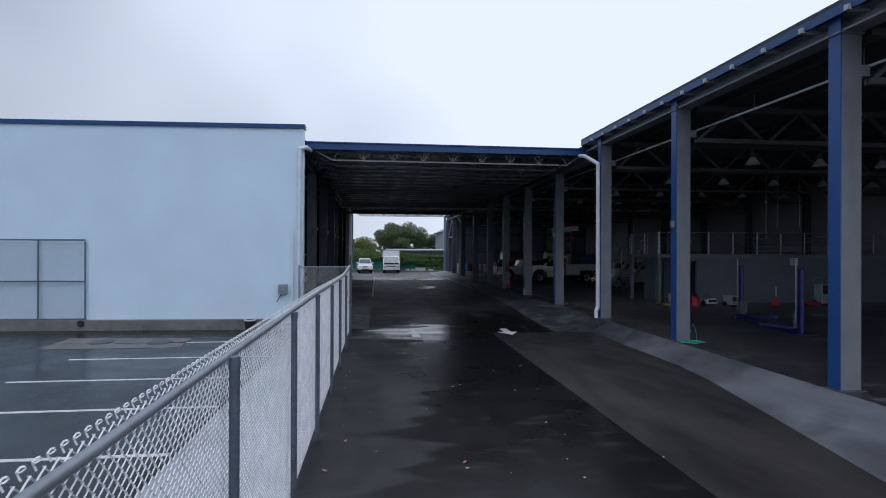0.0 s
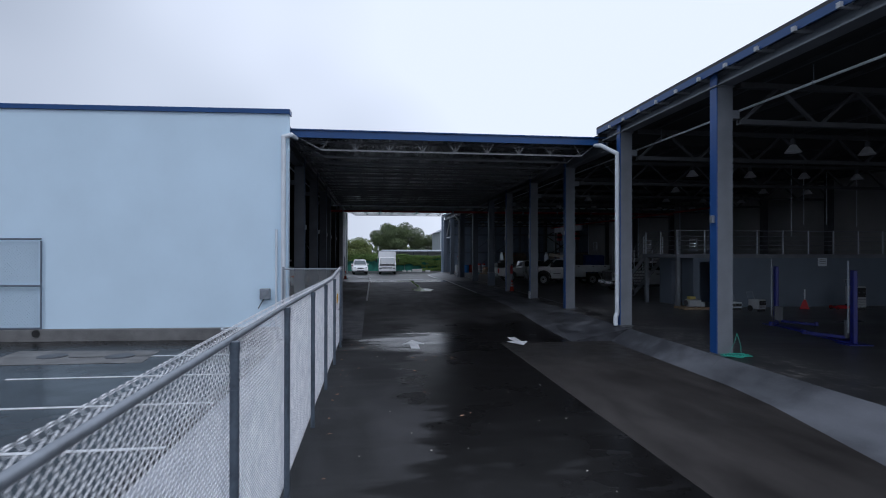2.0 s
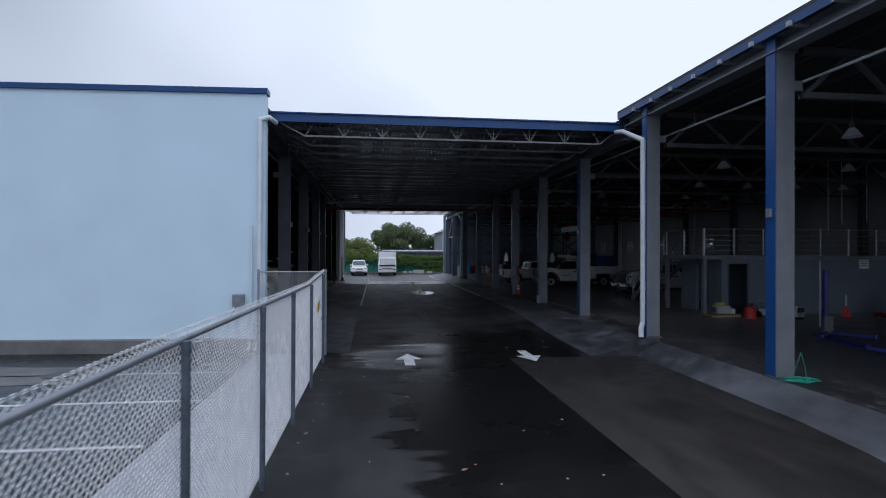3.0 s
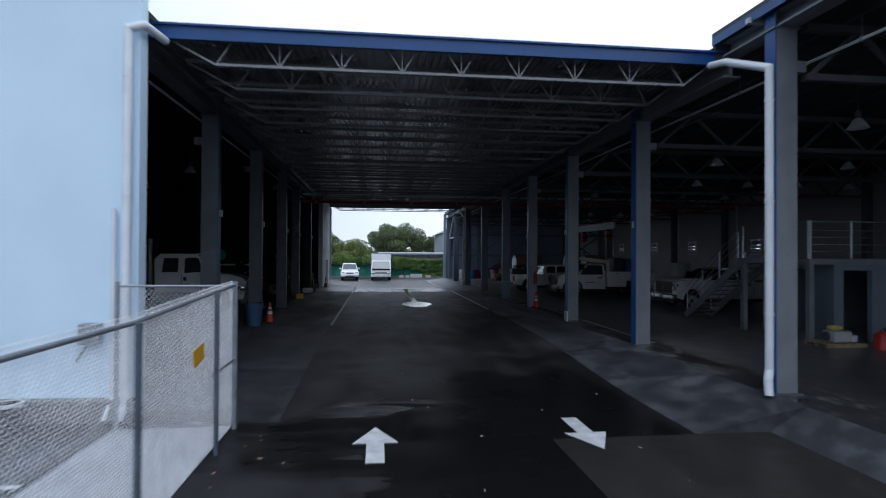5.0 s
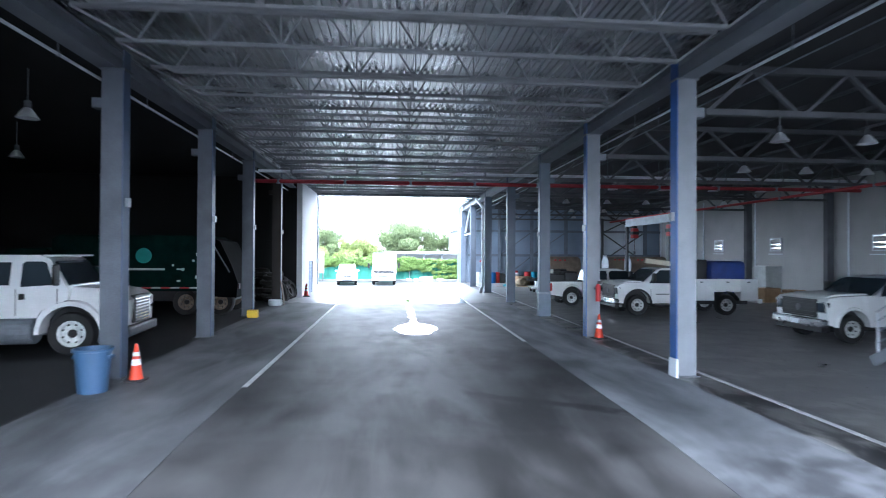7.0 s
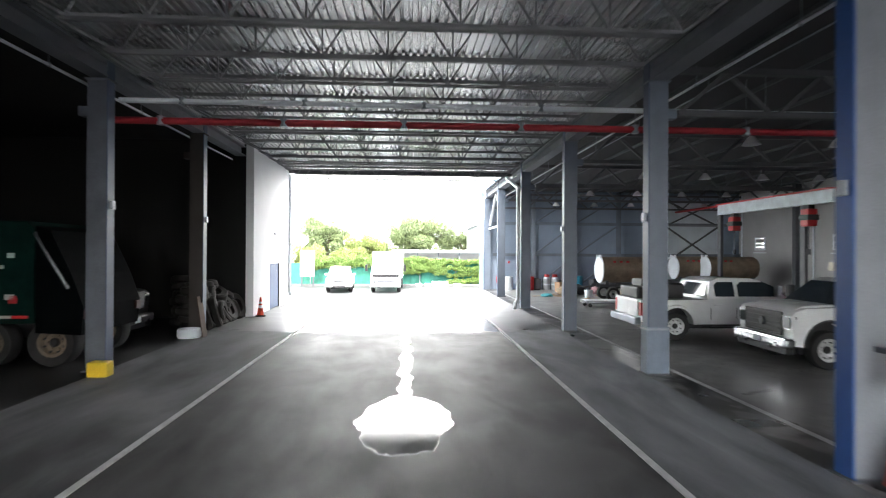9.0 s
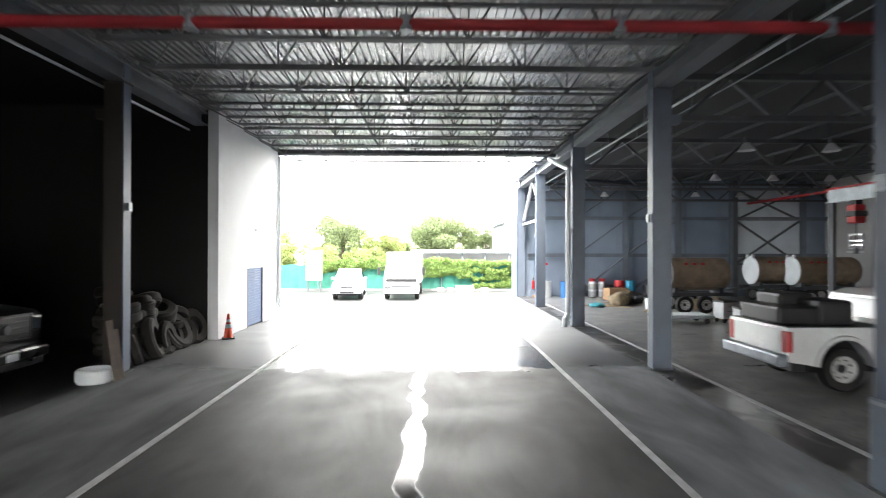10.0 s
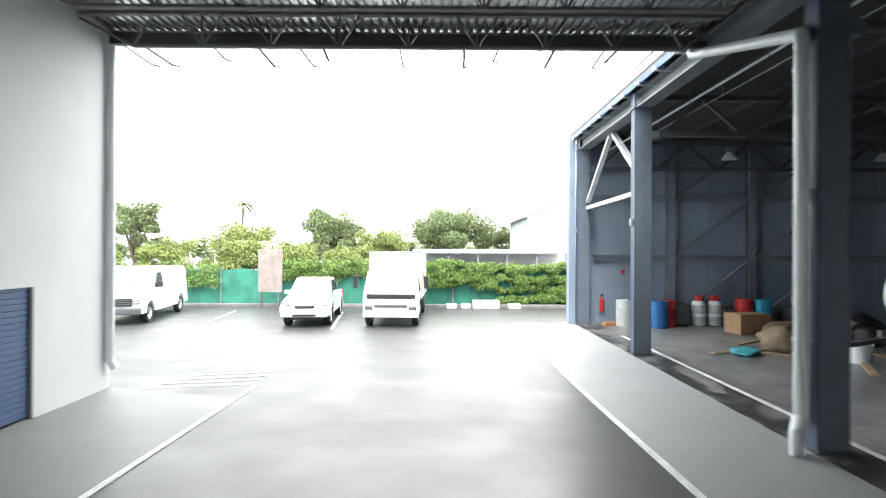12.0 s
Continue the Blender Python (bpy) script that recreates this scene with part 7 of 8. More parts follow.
for y in LEFT_Y:
    tagged(new("switch_box", boxm), "small grey electrical box on a column", "electrical box", "electrical boxes on the columns").matrix_basis = pose(-2.117 if y > 40 else -1.957, y + 0.17, 3.4, 0, 0, 180)
for y in (11.55, 17.05, 27.6, 43.6):
    bm = bmesh.new()
    rod(bm, (0, 0, 0.3), (0, 0, 6.1), 0.016, 8)
    tagged(part("column_conduit", bm, PIPE), "thin vertical conduit on a column", "conduit", "conduits on the columns").matrix_basis = pose(9.586, y + 0.19, 0)
# green hose heap
bm = bmesh.new()
hr = random.Random(5)
p = None
for i in range(150):
    a = i * 0.42
    r = 0.20 + 0.12 * math.sin(i * 0.37) + 0.08 * hr.random()
    q = Vector((math.cos(a) * r * 1.5 + 0.1 * math.sin(i * 0.11), math.sin(a) * r, 0.015 + 0.09 * hr.random() * (1 - r * 1.6)))
    if p:
        rod(bm, p, q, 0.010, 5)
    p = q
pts = [(0.3, 0.1, 0.02), (0.34, 0.2, 0.3), (0.2, 0.22, 0.62), (0.05, 0.2, 0.35), (-0.25, 0.1, 0.03)]
for c, d in zip(pts, pts[1:]):
    rod(bm, c, d, 0.008, 5)
tagged(part("garden_hose", bm, mat("green_hose", (0.05, 0.36, 0.27), 0.5)), "tangled heap of green garden hose at a column foot", "hose").matrix_basis = pose(9.42, 16.78, 0.01) @ Matrix.Diagonal((0.6, 0.6, 0.85, 1.0))
# wall fittings at the warehouse corner
mb = thing("meter_box", (-2.6, 23.26, 0.82), "grey electric meter box on the warehouse wall", "meter box")
part("box_body", boxes((-0.16, 0.16, -0.12, 0.07, 0.1, 0.45), bevel=0.02), GALV, mb)
part("dial", lathe([(0, -0.02), (0.1, -0.02), (0.1, 0.03), (0, 0.05)], 14, "Y"), GALV, mb).matrix_basis = pose(0, -0.13, 0.33)
bm = bmesh.new()
rod(bm, (-0.05, -0.02, 0.1), (-0.22, -0.02, -0.2), 0.014, 6)
part("cable", bm, BLACK, mb)
bk = thing("bucket", (-3.7, 22.98, -0.38), "black bucket with a pale rim against the warehouse wall", "bucket")
part("pail", lathe([(0, 0), (0.15, 0), (0.2, 0.4), (0.17, 0.4), (0.13, 0.03), (0, 0.03)], 18), BLACK, bk)
part("rim", lathe([(0.195, 0.36), (0.215, 0.37), (0.215, 0.42), (0.17, 0.42)], 18), PIPE, bk)

# ---- tyre heap in the last bay of the truck hall ----
hr = random.Random(11)
DUSTY = mat("dusty_tyre_rubber", (0.016, 0.014, 0.012), 0.9, vary=0.5, scale=5, bump=0.2)
tyre_meshes = [mesh_of("old_tyre", lathe([(r * 0.55, -w * 0.8), (r * 0.88, -w), (r, -w * 0.6), (r, w * 0.6), (r * 0.88, w), (r * 0.55, w * 0.8), (r * 0.5, 0)], 20), DUSTY, True) for r, w in ((0.5, 0.13), (0.42, 0.12), (0.36, 0.11))]
for row in range(2):
    for i in range(8):
        y = 50.85 + i * 0.36 + hr.uniform(-0.1, 0.1)
        x = -2.85 - row * 0.75 + hr.uniform(-0.12, 0.12)
        tall = max(1, round((6.6 - abs(i - 2) * 0.7 + (row == 1) * 0.8) * hr.uniform(0.8, 1.1)))
        if row and i < 3:
            continue
        z = 0.0
        for j in range(tall):
            k = hr.choice((0, 0, 1, 1, 2))
            w = (0.13, 0.12, 0.11)[k]
            tilt = hr.uniform(-9, 9) if j < tall - 1 else hr.uniform(-35, 35)
            tagged(new("old_tyre", tyre_meshes[k]), "worn dusty black tyre in a messy heap", "tyre", "tyre heap in the truck hall").matrix_basis = pose(x + hr.uniform(-0.1, 0.1), y + hr.uniform(-0.1, 0.1), z + w, tilt, hr.uniform(-9, 9), hr.uniform(0, 90))
            z += 2 * w - 0.015
for i in range(9):
    k = hr.choice((0, 1, 2))
    r = (0.5, 0.42, 0.36)[k]
    tagged(new("old_tyre", tyre_meshes[k]), "worn dusty black tyre leaning against the heap", "tyre", "tyre heap in the truck hall").matrix_basis = pose(-2.35 + hr.uniform(-0.08, 0.1), 50.6 + i * 0.35 + hr.uniform(-0.12, 0.12), r * 0.93, hr.uniform(-8, 8), hr.uniform(50, 82), hr.uniform(-35, 35))

WOODRAW = mat("raw_timber", (0.34, 0.25, 0.15), 0.8, vary=0.25, scale=8)
# boards leaning on a column
for k, (dy, w) in enumerate(((0.0, 0.22), (0.18, 0.16))):
    tagged(part("leaning_board", boxes((-0.012, 0.012, -w / 2, w / 2, 0, 1.2 - 0.2 * k), bevel=0.004), mat("dirty_brown_board", (0.06, 0.04, 0.03), 0.9, vary=0.3, scale=5)), "brown board leaning against a column", "board", "boards leaning on a column").matrix_basis = pose(-2.02 + 0.22, 48.95 + dy, 0.005, 0, -8, 0)

# ---- clutter along the panel wall ----
def drum(x, y, material, label, h=0.9, r=0.29):
    t = thing("oil_drum", (x, y, 0), label, "drum", "drums along the panel wall")
    part("barrel", lathe([(0, 0), (r, 0), (r, h * 0.33), (r + 0.015, h * 0.35), (r, h * 0.37), (r, h * 0.63), (r + 0.015, h * 0.65), (r, h * 0.67), (r, h), (r - 0.02, h - 0.02), (0, h - 0.02)], 20), material, t)
    part("bung", boxes((r * 0.4, r * 0.6, -0.03, 0.03, h - 0.02, h + 0.02)), DARKSTEEL, t)
    return t


DRUMBLUE = mat("blue_drum", (0.02, 0.13, 0.36), 0.45)
DRUMGREY = mat("pale_drum", (0.45, 0.47, 0.48), 0.45)
drum(11.72, 68.3, DRUMBLUE, "blue steel oil drum against the panel wall")
drum(12.15, 68.7, RED, "red steel oil drum against the panel wall")
drum(10.72, 68.75, DRUMGREY, "pale grey steel oil drum against the panel wall")
drum(15.4, 68.6, mat("teal_drum", (0.02, 0.24, 0.38), 0.45), "bright teal blue oil drum against the panel wall", 0.95)
drum(14.85, 68.75, RED, "red steel oil drum behind a carton", 0.95)
for x in (13.35, 13.9):
    t = thing("gas_cylinder", (x, 68.9, 0), "stout pale gas cylinder with a red and white top", "gas cylinder", "gas cylinders along the panel wall")
    part("cylinder", lathe([(0, 0), (0.24, 0.02), (0.24, 0.74), (0, 0.75)], 18), DRUMGREY, t)
    part("band", lathe([(0.242, 0.32), (0.248, 0.33), (0.248, 0.42), (0.242, 0.43)], 18), PIPE, t)
    part("shoulder", lathe([(0.24, 0.74), (0.19, 0.86), (0.07, 0.92), (0, 0.92)], 18), PIPE, t, smooth=True)
    bm = lathe([(0.13, 0.86), (0.17, 0.86), (0.17, 1.04), (0.13, 1.04)], 14)
    part("valve_guard", bm, RED, t, "red valve guard")
for k, (x, y, h) in enumerate(((12.62, 68.85, 0.75), (14.35, 68.9, 0.6), (15.15, 68.9, 0.9), (16.5, 68.6, 0.7))):
    t = thing("parts_bin", (x, y, 0), "dark steel parts bin against the panel wall", "bin", "bins along the panel wall", rz=8 * k)
    part("shell", boxes((-0.28, 0.28, -0.25, -0.22, 0.08, h), (-0.28, 0.28, 0.22, 0.25, 0.08, h), (-0.28, -0.25, -0.22, 0.22, 0.08, h), (0.25, 0.28, -0.22, 0.22, 0.08, h), (-0.25, 0.25, -0.22, 0.22, 0.08, 0.12)), DARKSTEEL, t)
    part("foot", boxes((-0.24, 0.24, -0.2, 0.2, 0, 0.08)), BLACK, t)
    part("scrap", boxes((-0.2, 0.15, -0.18, 0.18, 0.12, h + 0.05), bevel=0.04), BLACK if k % 2 else DARKSTEEL, t)
CARD = mat("brown_cardboard", (0.33, 0.21, 0.12), 0.85, vary=0.15, scale=4)


def carton(x, y, z, a, b, c, rz, label="brown cardboard carton on the workshop floor"):
    t = thing("carton", (x, y, z), label, "carton", "cartons in the workshop", rz=rz)
    part("box_body", boxes((-a / 2, a / 2, -b / 2, b / 2, 0, c), bevel=0.01), CARD, t)
    part("tape", boxes((-a / 2 - 0.002, a / 2 + 0.002, -0.03, 0.03, c - 0.001, c + 0.003)), mat("tape", (0.45, 0.34, 0.2), 0.4), t)
    return t


carton(14.1, 67.2, 0.0, 1.05, 0.8, 0.62, 8)
tagged(part("timber_block", boxes((-0.3, 0.3, -0.1, 0.1, 0, 0.12), bevel=0.01), mat("orange_timber", (0.42, 0.2, 0.08), 0.8, vary=0.2, scale=6)), "short orange-brown timber block on the floor", "timber").matrix_basis = pose(10.3, 68.85, 0.0, 0, 0, 12)
SACK = mat("brown_sack", (0.22, 0.17, 0.11), 0.9, vary=0.3, scale=6, bump=0.3)
PINK = mat("pink_bags", (0.62, 0.36, 0.40), 0.6, vary=0.25, scale=5)


def sack(x, y, r, seed, material, label, squash=0.7):
    bm = bmesh.new()
    bmesh.ops.create_icosphere(bm, subdivisions=3, radius=r)
    for v in bm.verts:
        nz = noise.noise(v.co * (1.8 / r) + Vector((seed * 3.1, 0, 0)))
        v.co *= 1 + 0.28 * nz
        v.co.z = max(v.co.z * squash, -r * squash * 0.72)
    o = tagged(part("sack", bm, material, smooth=True), label, "sack", "sacks and bags in the workshop")
    o.matrix_basis = pose(x, y, r * squash * 0.72)
    return o


BURLAP = mat("dark_burlap", (0.13, 0.095, 0.06), 0.95, vary=0.35, scale=6, bump=0.3)
sack(13.5, 64.5, 0.46, 41, BURLAP, "slumped dark brown burlap sack on the floor")
sack(13.9, 65.2, 0.42, 42, BURLAP, "slumped dark brown burlap sack on the floor", 0.9)
sack(13.2, 64.1, 0.5, 1, SACK, "slumped brown burlap sack on the floor")
sack(12.0, 63.5, 0.36, 2, mat("teal_bag", (0.05, 0.3, 0.36), 0.5), "flat teal plastic bag on the floor", 0.3)
sack(15.6, 65.3, 0.45, 3, PINK, "pink and white plastic bag on the floor")
sack(16.5, 66.2, 0.45, 4, PINK, "pink and white plastic bag on the floor")
sack(16.2, 64.9, 0.5, 5, BLACK, "black plastic refuse bag on the floor")
sack(17.2, 66.6, 0.6, 6, BLACK, "black plastic refuse bag on the floor")
for k, (x, y) in enumerate(((13.1, 65.3), (15.3, 63.4))):
    tagged(part("plank", boxes((-0.8, 0.8, -0.07, 0.07, 0, 0.04), bevel=0.004), WOODRAW), "loose raw timber plank on the floor", "plank", "loose planks").matrix_basis = pose(x, y, 0.0, 0, 0, 35 + 70 * k)
tb = thing("low_trolley", (13.3, 57.8, 0), "low black flatbed trolley with pale edges", "trolley")
part("deck", boxes((-1.0, 1.0, -0.5, 0.5, 0.18, 0.3), bevel=0.02), BLACK, tb)
part("deck_sheet", boxes((-0.97, 0.97, -0.47, 0.47, 0.3, 0.315), bevel=0.004), PIPE, tb, "pale sheet on the deck")
part("edge_trim", boxes((-1.03, 1.03, -0.53, -0.5, 0.2, 0.3)), PIPE, tb)
for x in (-0.8, 0.8):
    for y in (-0.4, 0.4):
        part("castor", lathe([(0, -0.03), (0.09, -0.03), (0.09, 0.03), (0, 0.03)], 12, "Y"), BLACK, tb).matrix_basis = pose(x, y, 0.09)

# ---- machines and rubbish between the trailers and the pickup ----
def work_cart(x, y, w, d, h, material, label, rz=0.0):
    """A wheeled cart: body, drawer fronts, top tray and four castors."""
    t = thing("work_cart", (x, y, 0), label, "cart", "carts in the workshop", rz=rz)
    part("cart_body", boxes((-w / 2, w / 2, -d / 2, d / 2, 0.16, h - 0.06), bevel=0.015), material, t)
    n = max(2, int((h - 0.2) / 0.2))
    for i in range(n):
        z = 0.2 + i * (h - 0.3) / n
        dr = part("drawer", boxes((-w / 2 + 0.03, w / 2 - 0.03, -d / 2 - 0.015, -d / 2 + 0.005, z, z + (h - 0.3) / n - 0.02), bevel=0.005), material, t)
        part("pull", boxes((-w / 4, w / 4, -d / 2 - 0.035, -d / 2 - 0.012, z + 0.05, z + 0.07)), DARKSTEEL, dr)
    part("top_tray", boxes((-w / 2 - 0.03, w / 2 + 0.03, -d / 2 - 0.03, d / 2 + 0.03, h - 0.06, h), bevel=0.012), BLACK, t)
    for sx in (-1, 1):
        for sy in (-1, 1):
            part("castor", lathe([(0, -0.03), (0.08, -0.03), (0.08, 0.03), (0, 0.03)], 12, "Y"), RUBBER, t).matrix_basis = pose(sx * (w / 2 - 0.1), sy * (d / 2 - 0.06), 0.08)
    return t


work_cart(15.81, 55.29, 1.5, 0.7, 0.95, RED, "red wheeled tool cart with a black tray", 6)
work_cart(15.9, 54.7, 2.2, 1.1, 1.0, BLACK, "long black wheeled machine cart", 4)
work_cart(14.27, 54.96, 0.9, 0.7, 0.85, DRUMGREY, "pale grey wheeled parts cart", -12)
work_cart(14.96, 57.8, 0.6, 0.5, 0.8, DRUMGREY, "small pale tool cart beside a tank trailer", 15)
for k, (x, y, r) in enumerate(((16.12, 61.64, 0.5), (15.21, 62.53, 0.4), (16.31, 57.95, 0.5), (17.07, 62.52, 0.45), (14.36, 65.26, 0.5), (16.72, 65.36, 0.45))):
    sack(x, y, r, 20 + k, BLACK if k % 3 else SACK, "black plastic refuse bag on the floor" if k % 3 else "slumped brown burlap sack on the floor")
for k, (x, y, rz) in enumerate(((12.09, 63.85, 15), (13.8, 61.88, 60), (12.78, 63.43, -40), (15.73, 58.71, 20))):
    tagged(part("plank", boxes((-0.9, 0.9, -0.08, 0.08, 0, 0.04), bevel=0.004), WOODRAW), "loose raw timber plank on the floor", "plank", "loose planks").matrix_basis = pose(x, y, 0.0, 0, 0, rz)

pail = thing("white_pail", (14.1, 62.5, 0), "white plastic pail on the workshop floor", "pail")
part("pail", lathe([(0, 0), (0.2, 0), (0.23, 0.42), (0.245, 0.42), (0.245, 0.45), (0.21, 0.45), (0.18, 0.04), (0, 0.04)], 18), PIPE, pail, smooth=True)
bm = bmesh.new()
for i in range(8):
    u, w = math.pi * i / 8, math.pi * (i + 1) / 8
    rod(bm, (0.235 * math.cos(u), 0, 0.42 + 0.16 * math.sin(u)), (0.235 * math.cos(w), 0, 0.42 + 0.16 * math.sin(w)), 0.006, 5)
part("handle", bm, DARKSTEEL, pail)

# ---- goods near the rear wall ----
pl = thing("pallet_stack", (24.0, 50.9, 0), "wooden pallets carrying wrapped pale goods and brown cartons", "pallet")
WOOD = mat("pallet_wood", (0.30, 0.21, 0.12), 0.85, vary=0.3, scale=6)
for k in range(3):
    part("runner", boxes((-0.6, 0.6, -0.55 + k * 0.5, -0.45 + k * 0.5, 0, 0.1)), WOOD, pl)
for k in range(6):
    part("board", boxes((-0.6 + k * 0.21, -0.44 + k * 0.21, -0.6, 0.6, 0.1, 0.125)), WOOD, pl)
part("wrapped_load", boxes((-0.5, 0.45, -0.5, 0.5, 0.125, 1.9), bevel=0.04), DRUMGREY, pl, "pale shrink-wrapped goods")
carton(23.2, 49.9, 0, 1.0, 0.8, 0.75, 5)
carton(24.3, 49.7, 0, 0.9, 0.7, 0.5, -10)
carton(25.2, 50.6, 0, 0.9, 0.8, 0.6, 12)

# ---- things along the office wall ----
def fuel_can(x, y, material, label, r=0.19, h=0.42):
    t = thing("fuel_can", (x, y, 0), label, "can")
    part("can_body", lathe([(0, 0), (r, 0.0), (r, 0.03), (r * 0.97, 0.05), (r * 0.97, h * 0.8), (r * 0.6, h), (0, h)], 18), material, t, smooth=True)
    part("spout", lathe([(0, 0), (0.035, 0), (0.03, 0.14), (0, 0.14)], 10), BLACK, t).matrix_basis = pose(0.05, 0, h - 0.02, 0, 18, 0)
    bm = bmesh.new()
    for i in range(6):
        u, w = math.pi * i / 6, math.pi * (i + 1) / 6
        rod(bm, (0.11 * math.cos(u), 0, h + 0.09 * math.sin(u)), (0.11 * math.cos(w), 0, h + 0.09 * math.sin(w)), 0.01, 6)
    part("handle", bm, BLACK, t)
    return t


def welder(x, y, w, d, h, material, label, rz=0.0):
    """A wheeled machine: ribbed case, panel, handle bar, two wheels and a cable."""
    t = thing("shop_machine", (x, y, 0), label, "machine", "machines along the office wall", rz=rz)
    part("case_body", boxes((-w / 2, w / 2, -d / 2, d / 2, 0.1, h), bevel=0.03), material, t)
    part("panel", boxes((-w / 2 + 0.04, w / 2 - 0.04, -d / 2 - 0.012, -d / 2 + 0.003, h * 0.55, h - 0.05)), BLACK, t)
    for i in range(5):
        part("vent", boxes((-w / 2 + 0.06, w / 2 - 0.06, -d / 2 - 0.008, -d / 2 + 0.003, 0.16 + i * h * 0.07, 0.16 + i * h * 0.07 + 0.012)), BLACK, t)
    for k in range(2):
        part("dial", lathe([(0, -0.02), (0.03, -0.02), (0.026, 0.012), (0, 0.012)], 12, "Y"), CHROME, t).matrix_basis = pose(-w / 5 + k * w / 2.5, -d / 2 - 0.012, h * 0.75)
    bm = bmesh.new()
    rod(bm, (-w / 2 + 0.05, d / 2, h - 0.05), (-w / 2 + 0.05, d / 2 + 0.12, h + 0.28), 0.014, 6)
    rod(bm, (w / 2 - 0.05, d / 2, h - 0.05), (w / 2 - 0.05, d / 2 + 0.12, h + 0.28), 0.014, 6)
    rod(bm, (-w / 2 + 0.05, d / 2 + 0.12, h + 0.28), (w / 2 - 0.05, d / 2 + 0.12, h + 0.28), 0.014, 6)
    part("handle", bm, GALV, t)
    for s in (-1, 1):
        part("wheel", lathe([(0, -0.03), (0.1, -0.03), (0.12, -0.02), (0.12, 0.02), (0.1, 0.03), (0, 0.03)], 14, "X"), RUBBER, t).matrix_basis = pose(s * (w / 2 + 0.03), d / 4, 0.12)
    part("foot", boxes((-w / 2 + 0.05, w / 2 - 0.05, -d / 2 + 0.02, -d / 2 + 0.1, 0, 0.1)), BLACK, t)
    return t


YELLOWM = mat("yellow_machine_paint", (0.55, 0.45, 0.12), 0.5, vary=0.2)
pk = thing("engine_skid", (14.7, 27.17, 0), "low timber skid loaded with a pale and yellow engine", "engine")
for k in range(3):
    part("runner", boxes((-0.6, 0.6, -0.4 + k * 0.35, -0.3 + k * 0.35, 0, 0.08)), WOODRAW, pk)
for k in range(5):
    part("board", boxes((-0.6 + k * 0.25, -0.42 + k * 0.25, -0.42, 0.42, 0.08, 0.105)), WOODRAW, pk)
part("engine_block", boxes((-0.25, 0.3, -0.25, 0.2, 0.105, 0.42), bevel=0.05), DRUMGREY, pk)
part("valve_cover", boxes((-0.2, 0.1, -0.15, 0.1, 0.42, 0.55), bevel=0.04), YELLOWM, pk, "yellow valve cover")
part("pulley", lathe([(0, -0.03), (0.12, -0.03), (0.1, 0), (0.12, 0.03), (0, 0.03)], 14, "X"), DARKSTEEL, pk).matrix_basis = pose(-0.28, 0, 0.26)
part("sump", boxes((0.3, 0.5, -0.2, 0.15, 0.105, 0.3), bevel=0.03), PIPE, pk)
fuel_can(15.42, 26.42, RED, "red round fuel can by the office wall", 0.22, 0.46)
welder(16.23, 26.53, 0.5, 0.4, 0.34, PIPE, "low white machine case by the office wall")
welder(16.92, 26.02, 0.45, 0.5, 0.5, DRUMGREY, "pale compressor with a round wheel by the office wall", 15)
welder(21.74, 26.22, 0.55, 0.5, 1.0, DRUMGREY, "tall pale parts washer by the office wall")
fj = thing("floor_jack", (21.14, 26.23, 0), "low red trolley jack on the workshop floor", "jack")
part("frame", boxes((-0.5, 0.5, -0.2, -0.14, 0.05, 0.17), (-0.5, 0.5, 0.14, 0.2, 0.05, 0.17), (-0.1, 0.1, -0.14, 0.14, 0.07, 0.15)), RED, fj)
part("saddle", lathe([(0, 0), (0.09, 0), (0.09, 0.05), (0, 0.05)], 14), DARKSTEEL, fj).matrix_basis = pose(-0.4, 0, 0.15)
bm = bmesh.new()
rod(bm, (0.45, 0, 0.14), (0.95, 0, 0.9), 0.02, 8)
part("handle", bm, RED, fj)
for sx in (-0.42, 0.42):
    for sy in (-0.17, 0.17):
        part("roller", lathe([(0, -0.03), (0.06, -0.03), (0.06, 0.03), (0, 0.03)], 12, "Y"), BLACK, fj).matrix_basis = pose(sx, sy, 0.06)
js = thing("jack_stand", (19.62, 26.6, 0), "red tall jack stand with a pale screw pole", "jack stand")
part("base", lathe([(0, 0), (0.26, 0), (0.24, 0.03), (0.06, 0.4), (0, 0.4)], 4), RED, js)
bm = bmesh.new()
rod(bm, (0, 0, 0.35), (0, 0, 0.85), 0.03, 10)
part("pole", bm, PIPE, js)
for k, (x, z) in enumerate(((21.2, 3.8), (22.4, 3.8), (20.55, 3.2), (24.0, 3.7))):
    bm = bmesh.new()
    rod(bm, (0, 0, z), (0, 0, 7.1), 0.018, 6)
    tagged(part("drop_conduit", bm, PIPE), "pale drop conduit hanging over the gallery", "conduit", "drop conduits over the gallery").matrix_basis = pose(x, 28.5, 0)

# ---- litter ----
lr = random.Random(3)
verts, faces = [], []
for i in range(45):
    y = lr.uniform(6, 27)
    x = lr.uniform(0.2, 6.8)
    s = lr.uniform(0.008, 0.03)
    a = lr.uniform(0, 6.28)
    z = level(y) + 0.008
    b0 = len(verts)
    for j in range(5):
        verts.append((x + s * math.cos(a + j * 1.2566) * lr.uniform(0.6, 1.3), y + s * math.sin(a + j * 1.2566), z + lr.uniform(0, 0.012)))
    faces.append(tuple(range(b0, b0 + 5)))
me = bpy.data.meshes.new("litter")
me.from_pydata(verts, [], faces)
me.materials.append(mat("pale_litter", (0.5, 0.47, 0.42), 0.8, vary=0.5, scale=30))
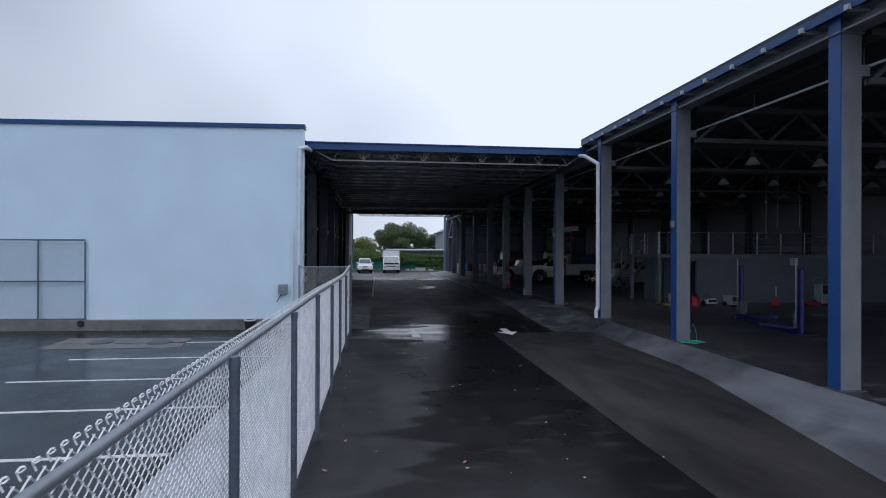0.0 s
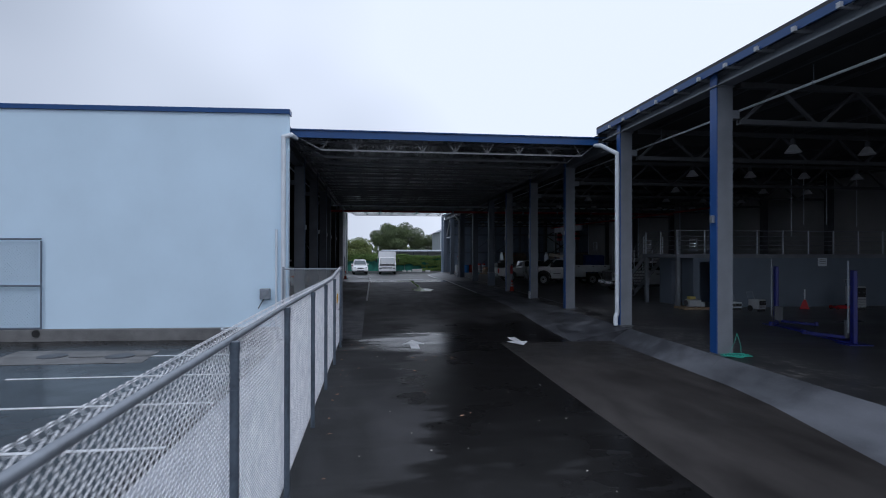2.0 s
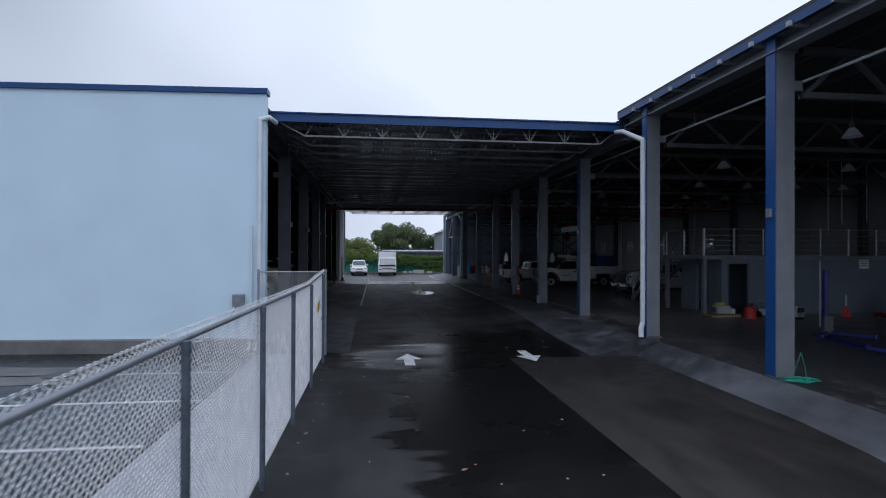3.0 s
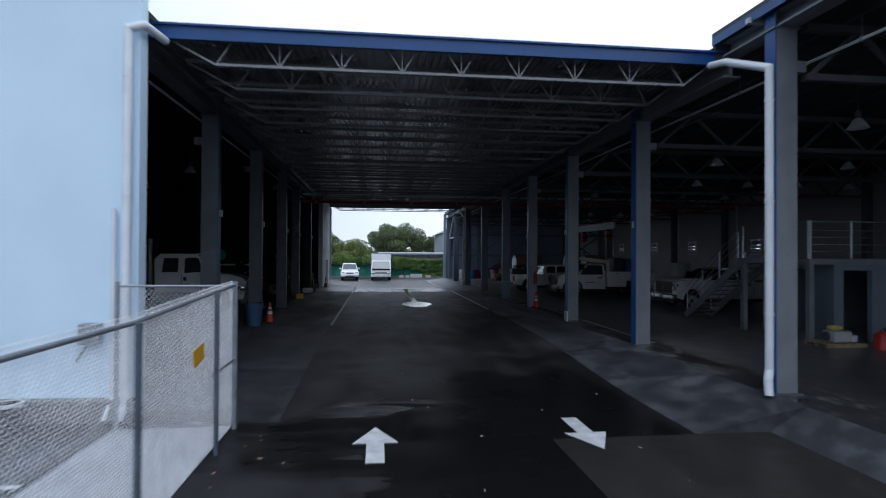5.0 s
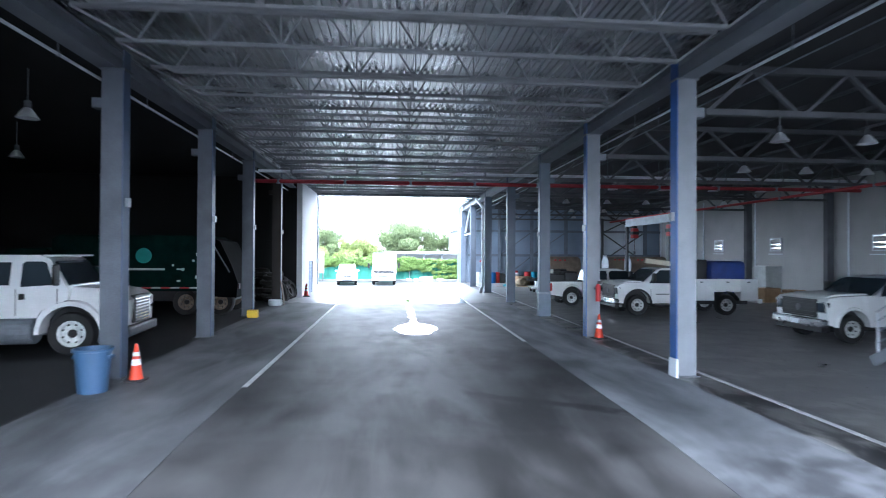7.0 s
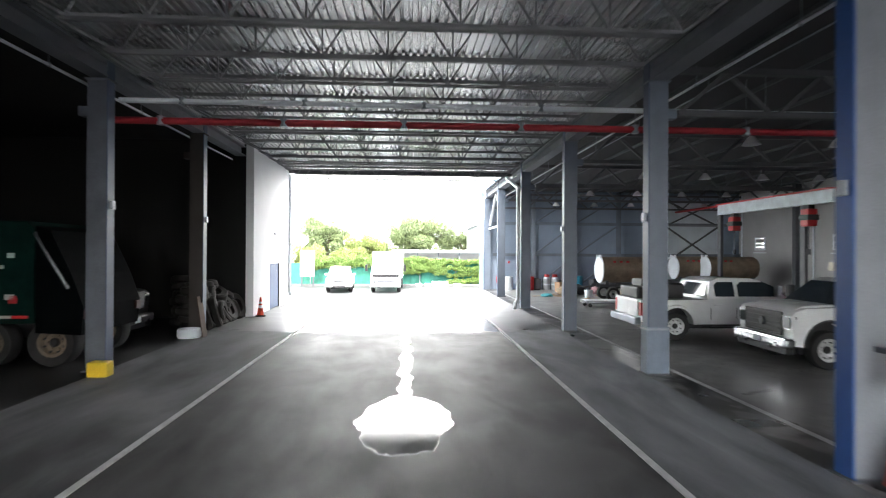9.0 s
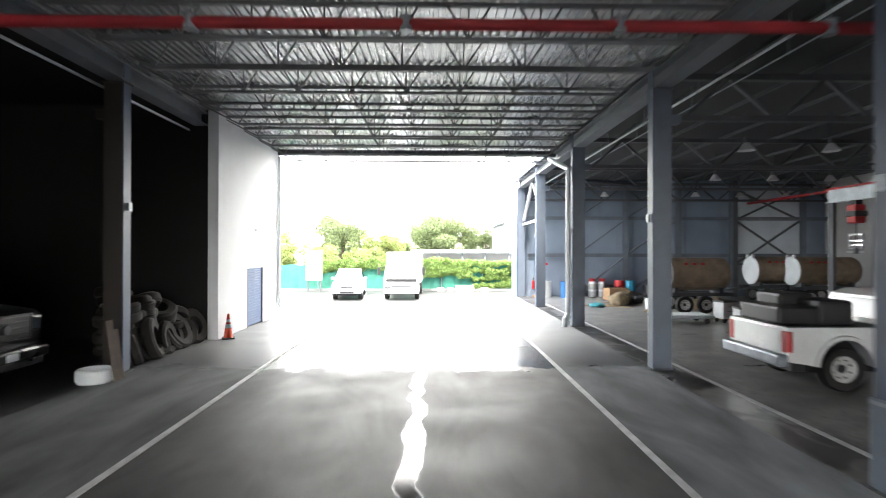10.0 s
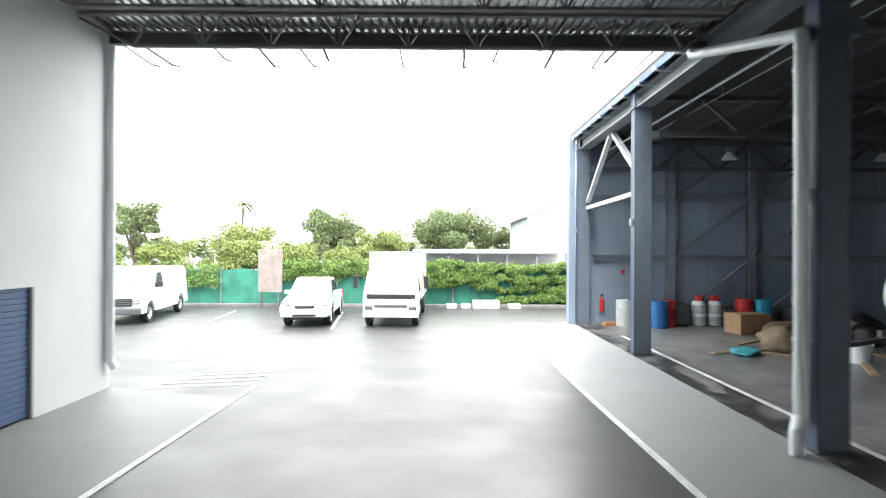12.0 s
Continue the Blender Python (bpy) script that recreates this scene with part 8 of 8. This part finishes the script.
tagged(new("litter", me), "scattered pale leaves and bits of litter on the drive", "litter", kind="stuff")

fr = random.Random(8)
verts, faces = [], []
for i in range(34):
    y = fr.uniform(6.5, 22.0)
    x = 0.06 + abs(fr.gauss(0, 0.25)) if i % 3 else fr.uniform(0.3, 3.6)
    s_ = fr.uniform(0.03, 0.06)
    a = fr.uniform(0, 6.28)
    b0 = len(verts)
    for j in range(6):
        w = a + j * 1.0472
        k = s_ * (1.0 if j % 3 == 0 else 0.5)
        verts.append((x + k * math.cos(w), y + k * math.sin(w), level(y) + 0.008 + fr.uniform(0, 0.014)))
    faces.append(tuple(range(b0, b0 + 6)))
me = bpy.data.meshes.new("fallen_leaves")
me.from_pydata(verts, [], faces)
me.materials.append(mat("dry_leaf", (0.36, 0.20, 0.13), 0.8, vary=0.5, scale=30))
tagged(new("fallen_leaves", me), "dry brown fallen leaves along the fence foot", "leaves", kind="stuff")

# ---- extinguisher and call point on the end wall ----
we = thing("fire_extinguisher", (10.09, 69.31, 0.42), "red fire extinguisher hanging on the end wall", "fire extinguisher")
part("cylinder", lathe([(0, 0), (0.075, 0.02), (0.08, 0.06), (0.08, 0.42), (0.05, 0.5), (0.025, 0.52), (0, 0.54)], 14), RED, we, smooth=True)
part("valve", boxes((-0.03, 0.03, -0.03, 0.03, 0.54, 0.6), (-0.02, 0.02, -0.12, 0.02, 0.6, 0.63)), BLACK, we)
tagged(part("alarm_call_point", boxes((-0.07, 0.07, -0.06, 0.0, -0.07, 0.07), bevel=0.015), RED), "small red alarm call point on the end wall", "alarm").matrix_basis = pose(10.86, 69.399, 1.84)
part("wall_hook", boxes((-0.03, 0.03, 0.07, 0.09, 0.35, 0.45)), DARKSTEEL, we)
wl = thing("wall_light", (-1.86, 57.3, 3.3), "small grey bulkhead light on the white wall", "lamp")
part("housing", boxes((0, 0.09, -0.11, 0.11, -0.035, 0.035), bevel=0.015), GALV, wl)
part("lens", boxes((0.015, 0.08, -0.09, 0.09, -0.05, -0.035), bevel=0.006), DARKSTEEL, wl)
